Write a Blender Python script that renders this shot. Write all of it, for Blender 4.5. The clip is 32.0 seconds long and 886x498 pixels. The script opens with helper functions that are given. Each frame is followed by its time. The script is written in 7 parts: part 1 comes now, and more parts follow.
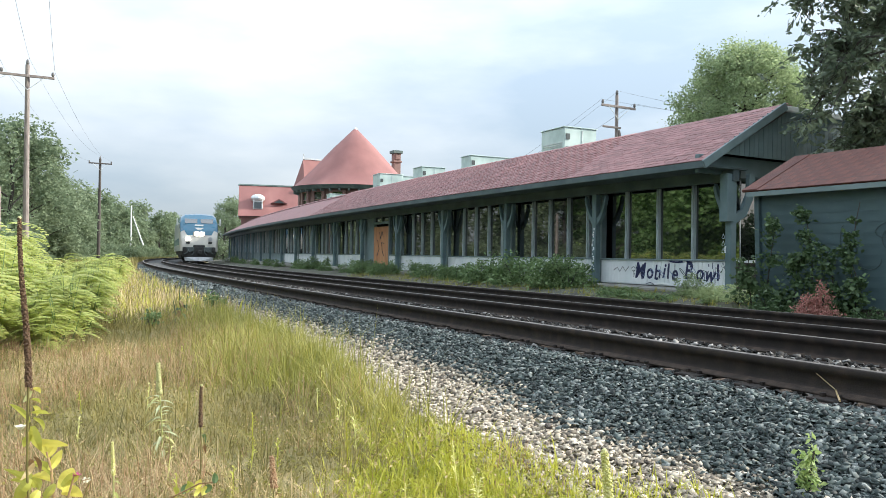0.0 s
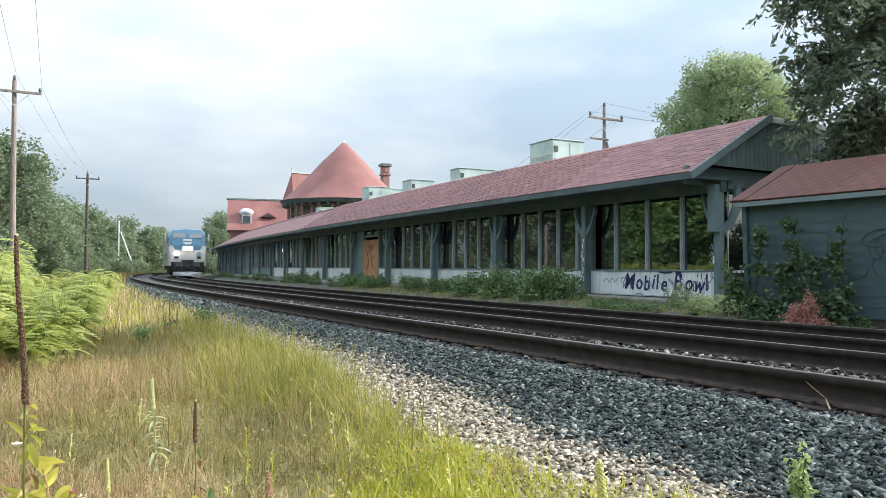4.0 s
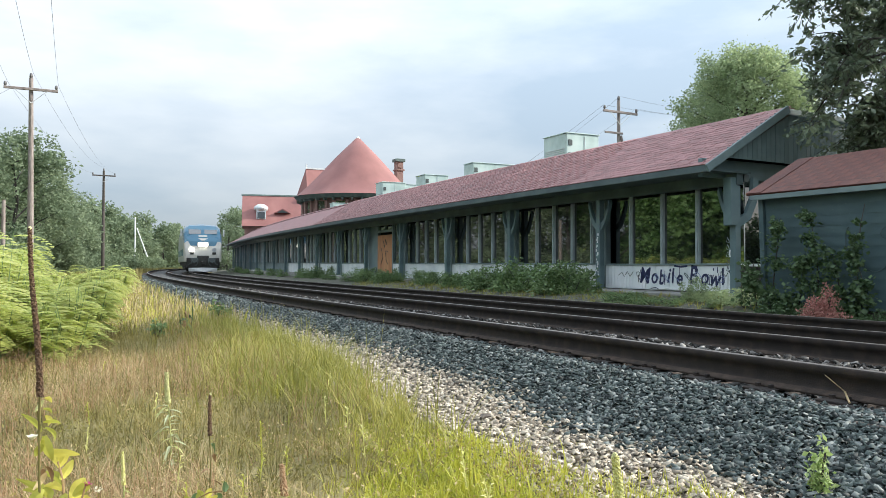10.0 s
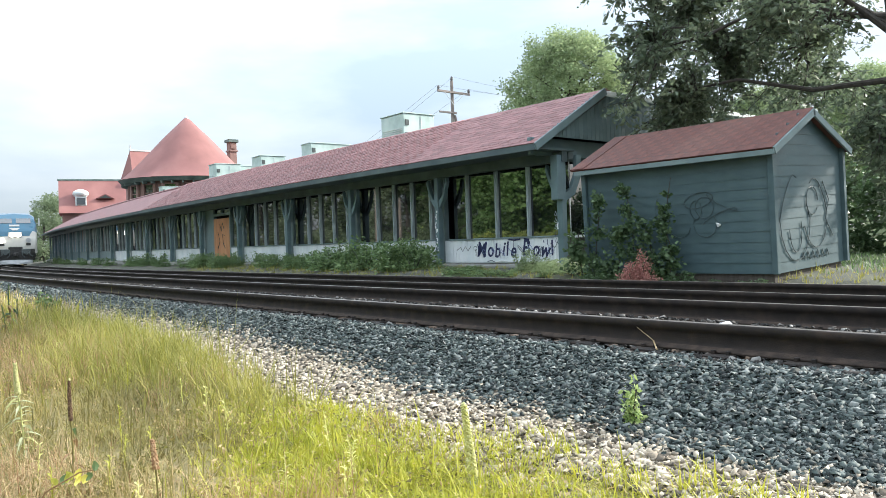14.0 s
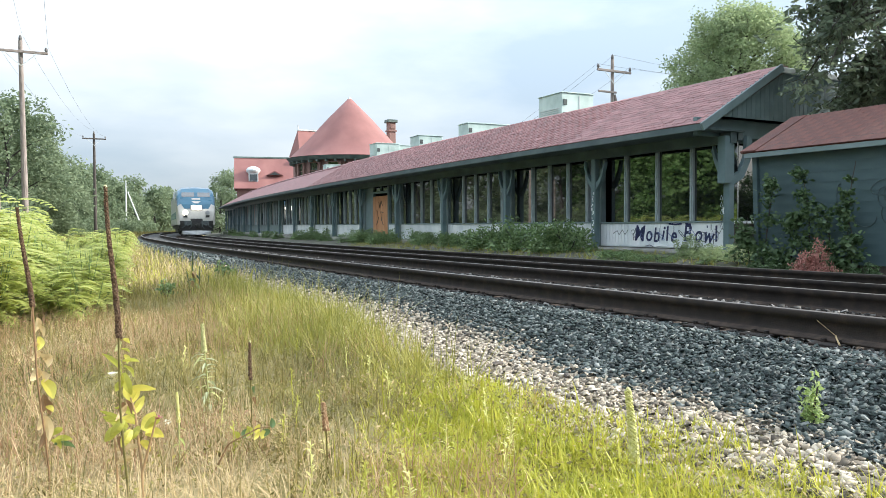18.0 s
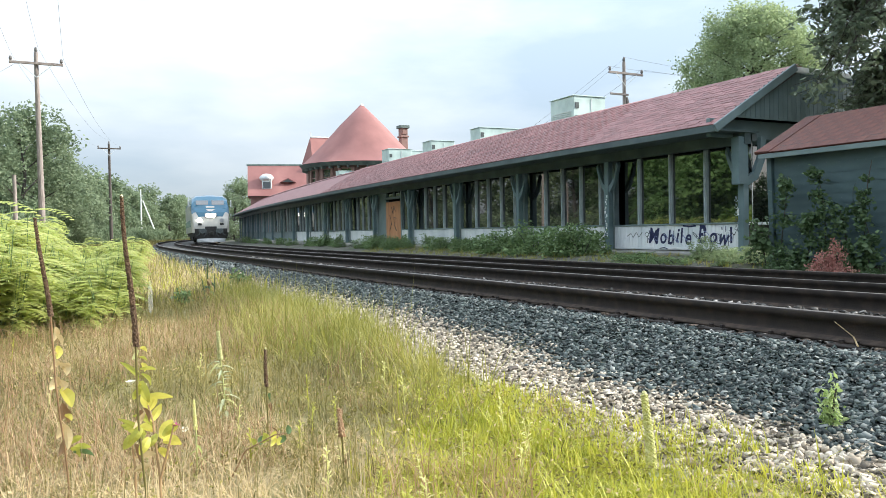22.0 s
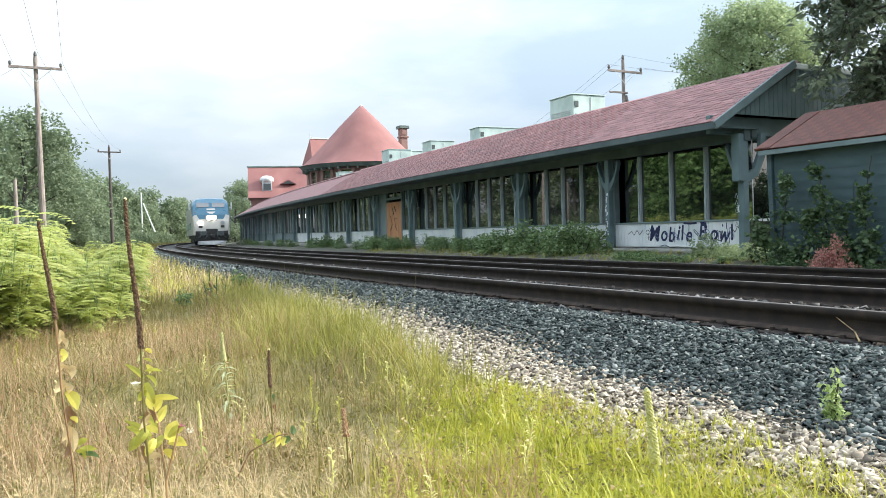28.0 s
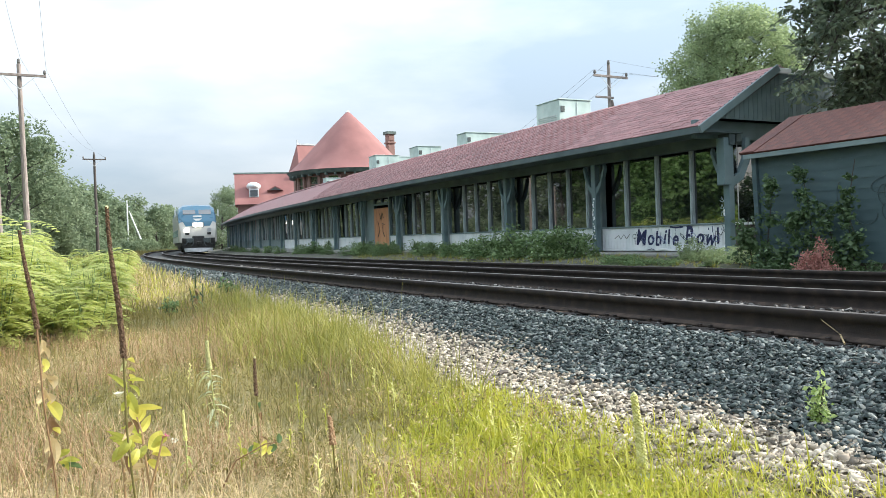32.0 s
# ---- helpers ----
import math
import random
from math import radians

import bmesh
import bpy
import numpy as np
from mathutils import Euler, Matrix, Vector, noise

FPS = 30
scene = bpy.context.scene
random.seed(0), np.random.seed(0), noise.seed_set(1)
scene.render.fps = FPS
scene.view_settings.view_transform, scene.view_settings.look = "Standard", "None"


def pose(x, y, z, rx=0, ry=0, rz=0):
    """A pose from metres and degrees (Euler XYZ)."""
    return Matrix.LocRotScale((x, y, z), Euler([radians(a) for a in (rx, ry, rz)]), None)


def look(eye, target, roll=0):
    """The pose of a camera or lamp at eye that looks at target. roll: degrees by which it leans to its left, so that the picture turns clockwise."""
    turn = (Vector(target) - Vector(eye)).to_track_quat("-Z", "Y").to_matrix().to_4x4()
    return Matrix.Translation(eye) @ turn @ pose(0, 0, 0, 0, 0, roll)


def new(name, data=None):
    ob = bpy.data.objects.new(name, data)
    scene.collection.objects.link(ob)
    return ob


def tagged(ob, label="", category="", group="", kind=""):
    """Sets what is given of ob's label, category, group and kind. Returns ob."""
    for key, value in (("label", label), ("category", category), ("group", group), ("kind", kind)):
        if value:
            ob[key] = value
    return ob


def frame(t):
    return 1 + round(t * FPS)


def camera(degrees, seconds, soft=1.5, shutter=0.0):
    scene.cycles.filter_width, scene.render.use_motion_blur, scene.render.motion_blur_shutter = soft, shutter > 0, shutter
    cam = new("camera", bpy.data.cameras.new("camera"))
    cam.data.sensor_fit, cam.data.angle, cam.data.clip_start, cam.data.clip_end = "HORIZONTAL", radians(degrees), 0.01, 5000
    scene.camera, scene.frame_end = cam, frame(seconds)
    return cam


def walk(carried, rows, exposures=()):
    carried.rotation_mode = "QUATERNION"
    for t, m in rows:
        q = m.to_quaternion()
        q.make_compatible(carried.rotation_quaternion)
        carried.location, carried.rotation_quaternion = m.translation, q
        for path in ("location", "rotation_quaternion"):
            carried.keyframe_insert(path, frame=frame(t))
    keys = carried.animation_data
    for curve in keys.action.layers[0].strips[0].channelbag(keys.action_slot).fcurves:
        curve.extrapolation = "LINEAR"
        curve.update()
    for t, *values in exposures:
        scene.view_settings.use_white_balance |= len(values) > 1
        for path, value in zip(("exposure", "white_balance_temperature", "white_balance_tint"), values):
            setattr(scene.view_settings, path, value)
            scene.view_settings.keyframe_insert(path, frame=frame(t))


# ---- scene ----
cam = camera(59.9, 32.0, soft=0.8)
PATH = [
    (0, (0.205, 0.099, 0.596), (1.17, 1.851, 0.62), 0.9),
    (0.5, (0.194, 0.099, 0.598), (1.158, 1.851, 0.628), 1.2),
    (1, (0.189, 0.094, 0.6), (1.152, 1.846, 0.64), 1.2),
    (1.5, (0.194, 0.084, 0.603), (1.165, 1.832, 0.648), 1.3),
    (2, (0.192, 0.089, 0.6), (1.188, 1.823, 0.657), 1.5),
    (2.5, (0.181, 0.084, 0.595), (1.187, 1.812, 0.66), 1.4),
    (3, (0.182, 0.086, 0.596), (1.191, 1.812, 0.66), 1.0),
    (3.5, (0.172, 0.085, 0.599), (1.165, 1.821, 0.661), 0.6),
    (5.5, (0.193, 0.093, 0.597), (1.187, 1.829, 0.636), 0.1),
    (6, (0.192, 0.104, 0.595), (1.192, 1.836, 0.635), 0.6),
    (6.5, (0.186, 0.099, 0.598), (1.171, 1.839, 0.639), 0.3),
    (7, (0.181, 0.085, 0.595), (1.153, 1.832, 0.638), 0.3),
    (7.5, (0.183, 0.085, 0.591), (1.151, 1.834, 0.634), 0.5),
    (8, (0.177, 0.095, 0.592), (1.139, 1.848, 0.635), 0.6),
    (8.5, (0.181, 0.085, 0.59), (1.138, 1.841, 0.632), 0.4),
    (9, (0.182, 0.082, 0.591), (1.141, 1.837, 0.632), 0.2),
    (9.5, (0.182, 0.093, 0.591), (1.144, 1.847, 0.631), 0.3),
    (10, (0.188, 0.104, 0.587), (1.145, 1.86, 0.631), 0.2),
    (10.5, (0.185, 0.1, 0.585), (1.134, 1.859, 0.633), 0.3),
    (11, (0.181, 0.095, 0.583), (1.128, 1.855, 0.635), 0.2),
    (11.5, (0.176, 0.092, 0.584), (1.122, 1.853, 0.63), 0.6),
    (12, (0.176, 0.091, 0.587), (1.106, 1.862, 0.603), 0.6),
    (12.5, (0.167, -0.012, 0.566), (1.058, 1.779, 0.535), 1.3),
    (13, (0.165, -0.081, 0.586), (1.097, 1.689, 0.554), -1.2),
    (13.2, (0.187, -0.089, 0.579), (1.288, 1.58, 0.587), -0.9),
    (13.4, (0.059, -0.118, 0.568), (1.281, 1.465, 0.587), -3.3),
    (13.5, (0.004, -0.102, 0.531), (1.277, 1.439, 0.546), -4.4),
    (13.6, (0.063, -0.076, 0.545), (1.358, 1.448, 0.525), -4.4),
    (13.8, (-0.074, -0.14, 0.574), (1.257, 1.353, 0.543), -3.2),
    (14, (-0.037, -0.113, 0.566), (1.261, 1.409, 0.551), -1.9),
    (14.2, (0.014, -0.067, 0.543), (1.254, 1.503, 0.538), -0.7),
    (14.5, (-0.077, -0.123, 0.551), (1.005, 1.56, 0.546), -0.2),
    (15, (-0.064, -0.107, 0.556), (0.925, 1.631, 0.534), -1.0),
    (15.5, (-0.078, -0.082, 0.558), (0.921, 1.651, 0.538), -0.3),
    (17.5, (-0.076, -0.067, 0.553), (0.904, 1.675, 0.504), -0.5),
    (18, (-0.079, -0.057, 0.554), (0.896, 1.688, 0.497), -0.3),
    (18.5, (-0.077, -0.056, 0.553), (0.895, 1.691, 0.494), -0.3),
    (19, (-0.083, -0.056, 0.554), (0.888, 1.691, 0.493), -0.4),
    (19.5, (-0.082, -0.053, 0.553), (0.885, 1.697, 0.485), -1.6),
    (20, (-0.085, -0.057, 0.553), (0.891, 1.687, 0.49), -0.8),
    (20.5, (-0.085, -0.054, 0.554), (0.883, 1.695, 0.501), -1.0),
    (21, (-0.084, -0.056, 0.554), (0.878, 1.697, 0.505), -1.2),
    (21.5, (-0.082, -0.058, 0.554), (0.868, 1.702, 0.505), -1.2),
    (22, (-0.082, -0.06, 0.556), (0.863, 1.702, 0.512), -1.0),
    (22.5, (-0.079, -0.063, 0.555), (0.87, 1.697, 0.526), -1.2),
    (23, (-0.085, -0.062, 0.555), (0.863, 1.7, 0.529), -1.1),
    (23.5, (-0.089, -0.062, 0.555), (0.862, 1.697, 0.531), -1.1),
    (24, (-0.088, -0.063, 0.556), (0.84, 1.708, 0.529), -1.7),
    (24.5, (-0.085, -0.065, 0.552), (0.834, 1.71, 0.512), -1.7),
    (25, (-0.088, -0.063, 0.556), (0.826, 1.716, 0.518), -1.8),
    (25.5, (-0.085, -0.062, 0.557), (0.826, 1.718, 0.524), -1.8),
    (27.5, (-0.091, -0.07, 0.553), (0.834, 1.703, 0.522), -1.8),
    (28, (-0.093, -0.07, 0.554), (0.85, 1.693, 0.51), -1.6),
    (28.5, (-0.08, -0.082, 0.558), (0.89, 1.667, 0.546), -1.1),
    (29, (-0.085, -0.083, 0.554), (0.928, 1.642, 0.559), -0.8),
    (29.5, (-0.089, -0.081, 0.556), (0.916, 1.648, 0.553), -1.3),
    (30, (-0.092, -0.083, 0.553), (0.906, 1.65, 0.53), -1.6),
    (30.5, (-0.082, -0.06, 0.555), (0.909, 1.677, 0.521), -1.7),
    (31, (-0.083, -0.062, 0.556), (0.9, 1.679, 0.52), -1.9),
    (31.5, (-0.082, -0.062, 0.556), (0.89, 1.685, 0.52), -1.8),
    (32, (-0.08, -0.065, 0.556), (0.891, 1.683, 0.525), -2.0),
]
walk(cam, [(t, look(eye, target, roll)) for t, eye, target, roll in PATH],
     exposures=[(0.0, 0.61, 6150, 10), (1.5, 0.60, 6150, 10), (3.5, 0.53, 6150, 10), (12.0, 0.48, 6150, 10), (13.6, 0.66, 6150, 10), (14.0, 0.82, 6150, 10), (14.6, 0.78, 6150, 10), (20.0, 0.72, 6150, 10), (26.0, 0.74, 6150, 10), (32.0, 0.68, 6150, 10)])

# ---------------------------------------------------------------- light
SUN_AZ, SUN_EL = 108.0, 27.0          # heading from +y towards +x, and height, in degrees
world = bpy.data.worlds.new("world")
scene.world = world
world.use_nodes = True
wn, wl = world.node_tree.nodes, world.node_tree.links
wn.clear()
w_out = wn.new("ShaderNodeOutputWorld")
w_sky = wn.new("ShaderNodeTexSky")
w_sky.sky_type, w_sky.sun_disc = "NISHITA", False
w_sky.sun_elevation, w_sky.sun_rotation = radians(SUN_EL), radians(SUN_AZ)
w_sky.air_density, w_sky.dust_density = 1.0, 2.0
w_bg1 = wn.new("ShaderNodeBackground")
w_bg1.inputs["Strength"].default_value = 0.10
wl.new(w_sky.outputs[0], w_bg1.inputs["Color"])
w_co = wn.new("ShaderNodeTexCoord")
w_map = wn.new("ShaderNodeMapping")
w_map.inputs["Scale"].default_value = (1.0, 1.0, 3.2)
wl.new(w_co.outputs["Generated"], w_map.inputs["Vector"])
w_noise = wn.new("ShaderNodeTexNoise")
w_noise.inputs["Scale"].default_value = 2.3
w_noise.inputs["Detail"].default_value = 7.0
w_noise.inputs["Roughness"].default_value = 0.52
wl.new(w_map.outputs[0], w_noise.inputs["Vector"])
w_ramp = wn.new("ShaderNodeValToRGB")
w_ramp.color_ramp.elements[0].position, w_ramp.color_ramp.elements[0].color = 0.34, (0.54, 0.645, 0.735, 1)
w_ramp.color_ramp.elements[1].position, w_ramp.color_ramp.elements[1].color = 0.64, (0.94, 0.975, 0.98, 1)
wl.new(w_noise.outputs["Fac"], w_ramp.inputs["Fac"])
w_bg2 = wn.new("ShaderNodeBackground")
w_sep = wn.new("ShaderNodeSeparateXYZ")
wl.new(w_co.outputs["Generated"], w_sep.inputs[0])
w_up = wn.new("ShaderNodeMapRange")          # an overcast sky is about three times brighter overhead than at the horizon
w_up.inputs["From Min"].default_value, w_up.inputs["From Max"].default_value = 0.0, 1.0
w_up.inputs["To Min"].default_value, w_up.inputs["To Max"].default_value = 0.50, 2.2
wl.new(w_sep.outputs["Z"], w_up.inputs["Value"])
wl.new(w_up.outputs[0], w_bg2.inputs["Strength"])
wl.new(w_ramp.outputs["Color"], w_bg2.inputs["Color"])
w_mix = wn.new("ShaderNodeMixShader")
w_mix.inputs["Fac"].default_value = 0.82
wl.new(w_bg1.outputs[0], w_mix.inputs[1])
wl.new(w_bg2.outputs[0], w_mix.inputs[2])
wl.new(w_mix.outputs[0], w_out.inputs["Surface"])

sun = new("sun", bpy.data.lights.new("sun", "SUN"))
sun.data.energy, sun.data.angle, sun.data.color = 5.0, radians(1.5), (1.0, 0.93, 0.8)
_a, _e = radians(SUN_AZ), radians(SUN_EL)
_s = Vector((math.sin(_a) * math.cos(_e), math.cos(_a) * math.cos(_e), math.sin(_e)))
sun.matrix_world = look(_s * 60, (0, 0, 0))


# ---------------------------------------------------------------- materials
def material(name, colors, scale=4.0, rough=0.7, metal=0.0, bump=0.0, bump_scale=40.0, detail=6.0, island=0.0, obj=0.0,
             wear=None, wear_at=0.62, stretch=(1, 1, 1), translucent=0.0, ior=1.5, coat=0.0, rough_var=0.1, emit=0.0):
    m = bpy.data.materials.new(name)
    m.use_nodes = True
    n, l = m.node_tree.nodes, m.node_tree.links
    b = n["Principled BSDF"]
    b.inputs["Metallic"].default_value = metal
    b.inputs["IOR"].default_value = ior
    b.inputs["Coat Weight"].default_value = coat
    co = n.new("ShaderNodeTexCoord")
    mp = n.new("ShaderNodeMapping")
    mp.inputs["Scale"].default_value = stretch
    l.new(co.outputs["Object"], mp.inputs["Vector"])
    no = n.new("ShaderNodeTexNoise")
    no.inputs["Scale"].default_value, no.inputs["Detail"].default_value = scale, detail
    l.new(mp.outputs[0], no.inputs["Vector"])
    rp = n.new("ShaderNodeValToRGB")
    els = rp.color_ramp.elements
    while len(els) < len(colors):
        els.new(0.5)
    for i, c in enumerate(colors):
        els[i].position = 0.28 + 0.44 * i / max(1, len(colors) - 1)
        els[i].color = (*c, 1)
    fac = no.outputs["Fac"]
    for strength, kind in ((island, "Random Per Island"), (obj, "Random")):
        if strength:
            src = n.new("ShaderNodeNewGeometry" if kind == "Random Per Island" else "ShaderNodeObjectInfo")
            mx = n.new("ShaderNodeMix")
            mx.inputs["Factor"].default_value = strength
            l.new(fac, mx.inputs["A"])
            mr = n.new("ShaderNodeMapRange")
            mr.inputs["To Min"].default_value, mr.inputs["To Max"].default_value = 0.22, 0.78
            l.new(src.outputs[kind], mr.inputs["Value"])
            l.new(mr.outputs[0], mx.inputs["B"])
            fac = mx.outputs["Result"]
    l.new(fac, rp.inputs["Fac"])
    col = rp.outputs["Color"]
    if wear:
        n2 = n.new("ShaderNodeTexNoise")
        n2.inputs["Scale"].default_value, n2.inputs["Detail"].default_value, n2.inputs["Roughness"].default_value = scale * 3.1, 9.0, 0.7
        l.new(mp.outputs[0], n2.inputs["Vector"])
        r2 = n.new("ShaderNodeMapRange")
        r2.inputs["From Min"].default_value, r2.inputs["From Max"].default_value = wear_at, wear_at + 0.06
        l.new(n2.outputs["Fac"], r2.inputs["Value"])
        m2 = n.new("ShaderNodeMix")
        m2.data_type = "RGBA"
        l.new(r2.outputs[0], m2.inputs["Factor"])
        l.new(col, m2.inputs["A"])
        m2.inputs["B"].default_value = (*wear, 1)
        col = m2.outputs["Result"]
    l.new(col, b.inputs["Base Color"])
    rr = n.new("ShaderNodeMapRange")
    rr.inputs["To Min"].default_value, rr.inputs["To Max"].default_value = max(0.0, rough - rough_var), min(1.0, rough + rough_var)
    l.new(no.outputs["Fac"], rr.inputs["Value"])
    l.new(rr.outputs[0], b.inputs["Roughness"])
    if bump:
        n3 = n.new("ShaderNodeTexNoise")
        n3.inputs["Scale"].default_value, n3.inputs["Detail"].default_value = bump_scale, 5.0
        l.new(mp.outputs[0], n3.inputs["Vector"])
        bp = n.new("ShaderNodeBump")
        bp.inputs["Strength"].default_value, bp.inputs["Distance"].default_value = bump, 0.02
        l.new(n3.outputs["Fac"], bp.inputs["Height"])
        l.new(bp.outputs[0], b.inputs["Normal"])
    if translucent:
        tr = n.new("ShaderNodeBsdfTranslucent")
        l.new(col, tr.inputs["Color"])
        ms = n.new("ShaderNodeMixShader")
        ms.inputs["Fac"].default_value = translucent
        l.new(b.outputs[0], ms.inputs[1])
        l.new(tr.outputs[0], ms.inputs[2])
        l.new(ms.outputs[0], n["Material Output"].inputs["Surface"])
    if emit:
        b.inputs["Emission Color"].default_value = (*colors[0], 1)
        b.inputs["Emission Strength"].default_value = emit
    return m


M = {}
M["soil"] = material("soil_and_litter", [(0.19, 0.155, 0.075), (0.29, 0.245, 0.12), (0.25, 0.23, 0.09)], 1.3, 0.95, bump=0.8, bump_scale=25)
M["dirt"] = material("dark_cinder_dirt", [(0.05, 0.055, 0.045), (0.085, 0.085, 0.065), (0.12, 0.125, 0.08)], 2.2, 0.95, bump=0.7, bump_scale=35)
M["ballast"] = material("ballast_bed", [(0.018, 0.019, 0.018), (0.045, 0.045, 0.043), (0.095, 0.090, 0.083)], 24, 0.85, bump=1.0, bump_scale=30, detail=9)
M["stone_dark"] = material("crushed_dark_stone", [(0.010, 0.015, 0.015), (0.018, 0.027, 0.026), (0.029, 0.042, 0.040), (0.045, 0.062, 0.059), (0.066, 0.087, 0.082), (0.085, 0.106, 0.100), (0.19, 0.205, 0.195)], 14, 0.75, island=0.97)
M["stone_grimy"] = material("grimy_track_stone", [(0.009, 0.008, 0.007), (0.018, 0.016, 0.014), (0.030, 0.026, 0.023), (0.052, 0.046, 0.041), (0.26, 0.25, 0.235)], 14, 0.85, island=0.9)
M["stone_light"] = material("pale_limestone_gravel", [(0.08, 0.066, 0.05), (0.27, 0.222, 0.165), (0.42, 0.355, 0.27), (0.56, 0.49, 0.39)], 18, 0.8, island=0.95)
M["rail"] = material("rusty_rail_steel", [(0.012, 0.009, 0.008), (0.024, 0.018, 0.015), (0.046, 0.032, 0.025)], 9, 0.9, bump=0.2, bump_scale=90)
# foot flange in a paler brown than the rest of the rail
M["rail_foot"] = material("paler_rail_foot", [(0.022, 0.016, 0.013), (0.048, 0.034, 0.027), (0.085, 0.06, 0.047)], 12, 0.9, bump=0.3, bump_scale=80)
M["rail_head"] = material("dull_rail_head", [(0.10, 0.085, 0.075), (0.20, 0.175, 0.16)], 14, 0.42, metal=0.6)
M["tie"] = material("weathered_tie_timber", [(0.045, 0.034, 0.027), (0.095, 0.070, 0.057), (0.15, 0.118, 0.098)], 6, 0.85, bump=0.6, bump_scale=50, stretch=(1, 8, 8), obj=0.4)
M["green_paint"] = material("dark_grey_green_paint", [(0.085, 0.135, 0.150), (0.118, 0.178, 0.195), (0.148, 0.21, 0.226)], 2.2, 0.55, bump=0.12, bump_scale=60, wear=(0.26, 0.27, 0.26), wear_at=0.7)
# dark fascia paint; on soffit, post beam and head wall it paints eave shade
M["fascia_shade_paint"] = material("weathered_fascia_paint_and_eave_shade", [(0.045, 0.068, 0.076), (0.068, 0.098, 0.106), (0.10, 0.132, 0.138)], 2.0, 0.6, bump=0.15, bump_scale=60, wear=(0.22, 0.23, 0.22), wear_at=0.67)
M["shed_paint"] = material("dark_shed_paint", [(0.042, 0.076, 0.086), (0.060, 0.102, 0.114), (0.076, 0.122, 0.133)], 2.2, 0.55, bump=0.12, bump_scale=60, wear=(0.24, 0.26, 0.25), wear_at=0.69, stretch=(1, 1, 2.5))
M["green_light"] = material("weathered_grey_green_paint", [(0.115, 0.165, 0.175), (0.16, 0.218, 0.228), (0.21, 0.27, 0.28)], 2.5, 0.6, bump=0.12, bump_scale=60, wear=(0.40, 0.42, 0.40), wear_at=0.68, obj=0.3)
M["gable_paint"] = material("grey_green_board_paint", [(0.088, 0.132, 0.142), (0.122, 0.175, 0.185), (0.16, 0.215, 0.225)], 2.5, 0.65, bump=0.12, bump_scale=60, wear=(0.32, 0.34, 0.33), wear_at=0.68, island=0.35)
M["dark_boards"] = material("dark_stained_boards", [(0.028, 0.030, 0.030), (0.05, 0.05, 0.047), (0.085, 0.07, 0.06)], 5, 0.85, bump=0.3, bump_scale=40)
M["mullion_grey"] = material("pale_weathered_frame_paint", [(0.24, 0.29, 0.31), (0.32, 0.37, 0.39), (0.40, 0.45, 0.47)], 3, 0.6, bump=0.12, bump_scale=60, wear=(0.50, 0.52, 0.52), wear_at=0.66)
M["white_panel"] = material("stained_white_board", [(0.56, 0.61, 0.64), (0.71, 0.75, 0.77), (0.79, 0.81, 0.82)], 1.6, 0.6, bump=0.1, wear=(0.36, 0.38, 0.38), wear_at=0.66)
M["shingle_piece"] = material("faded_red_shingle_tab", [(0.165, 0.068, 0.068), (0.24, 0.103, 0.102), (0.32, 0.148, 0.145)], 1.1, 0.58, bump=0.35, bump_scale=150, obj=0.62)
M["shingle"] = material("faded_red_shingle", [(0.165, 0.068, 0.068), (0.24, 0.103, 0.102), (0.32, 0.148, 0.145)], 1.1, 0.58, bump=0.35, bump_scale=150, island=0.62)
M["shingle_far"] = material("far_faded_red_shingle", [(0.165, 0.068, 0.068), (0.24, 0.103, 0.102), (0.32, 0.148, 0.145)], 2.4, 0.58, bump=0.35, bump_scale=60, wear=(0.18, 0.08, 0.078), wear_at=0.56)
M["shed_roof"] = material("mossy_red_shed_shingle", [(0.058, 0.024, 0.021), (0.10, 0.037, 0.030), (0.15, 0.058, 0.044)], 1.8, 0.8, bump=0.25, bump_scale=120, island=0.1, obj=0.06, wear=(0.10, 0.09, 0.06), wear_at=0.63)
M["mural"] = material("sprayed_boards", [(0.09, 0.12, 0.13), (0.14, 0.20, 0.22), (0.08, 0.19, 0.27), (0.26, 0.13, 0.11), (0.24, 0.27, 0.27)], 1.6, 0.7, island=0.5, stretch=(1, 1, 0.5))
M["concrete"] = material("stained_concrete", [(0.20, 0.20, 0.19), (0.31, 0.31, 0.29), (0.40, 0.39, 0.37)], 2.0, 0.85, bump=0.4, bump_scale=50)
M["asphalt"] = material("old_asphalt", [(0.045, 0.045, 0.045), (0.075, 0.075, 0.072), (0.11, 0.105, 0.10)], 3.0, 0.85, bump=0.5, bump_scale=80)
M["glass"] = material("dark_window_glass", [(0.008, 0.010, 0.011), (0.014, 0.016, 0.016)], 2, 0.025, ior=2.45, rough_var=0.02)
# near-black plaster: the darkness of the unlit room is put into the colour
M["room_shade"] = material("plaster_with_room_shade", [(0.03, 0.032, 0.034), (0.05, 0.052, 0.052)], 1.2, 0.9)
M["plywood"] = material("orange_plywood", [(0.38, 0.165, 0.075), (0.50, 0.235, 0.11), (0.57, 0.30, 0.15)], 5, 0.7, stretch=(1, 1, 0.25), bump=0.1)
M["hvac"] = material("pale_green_sheet_metal", [(0.38, 0.49, 0.46), (0.52, 0.63, 0.60), (0.62, 0.72, 0.69)], 1.5, 0.5, metal=0.1, wear=(0.62, 0.66, 0.63), wear_at=0.6)
M["grille"] = material("dark_coil_grille", [(0.05, 0.06, 0.06), (0.10, 0.12, 0.12)], 30, 0.7)
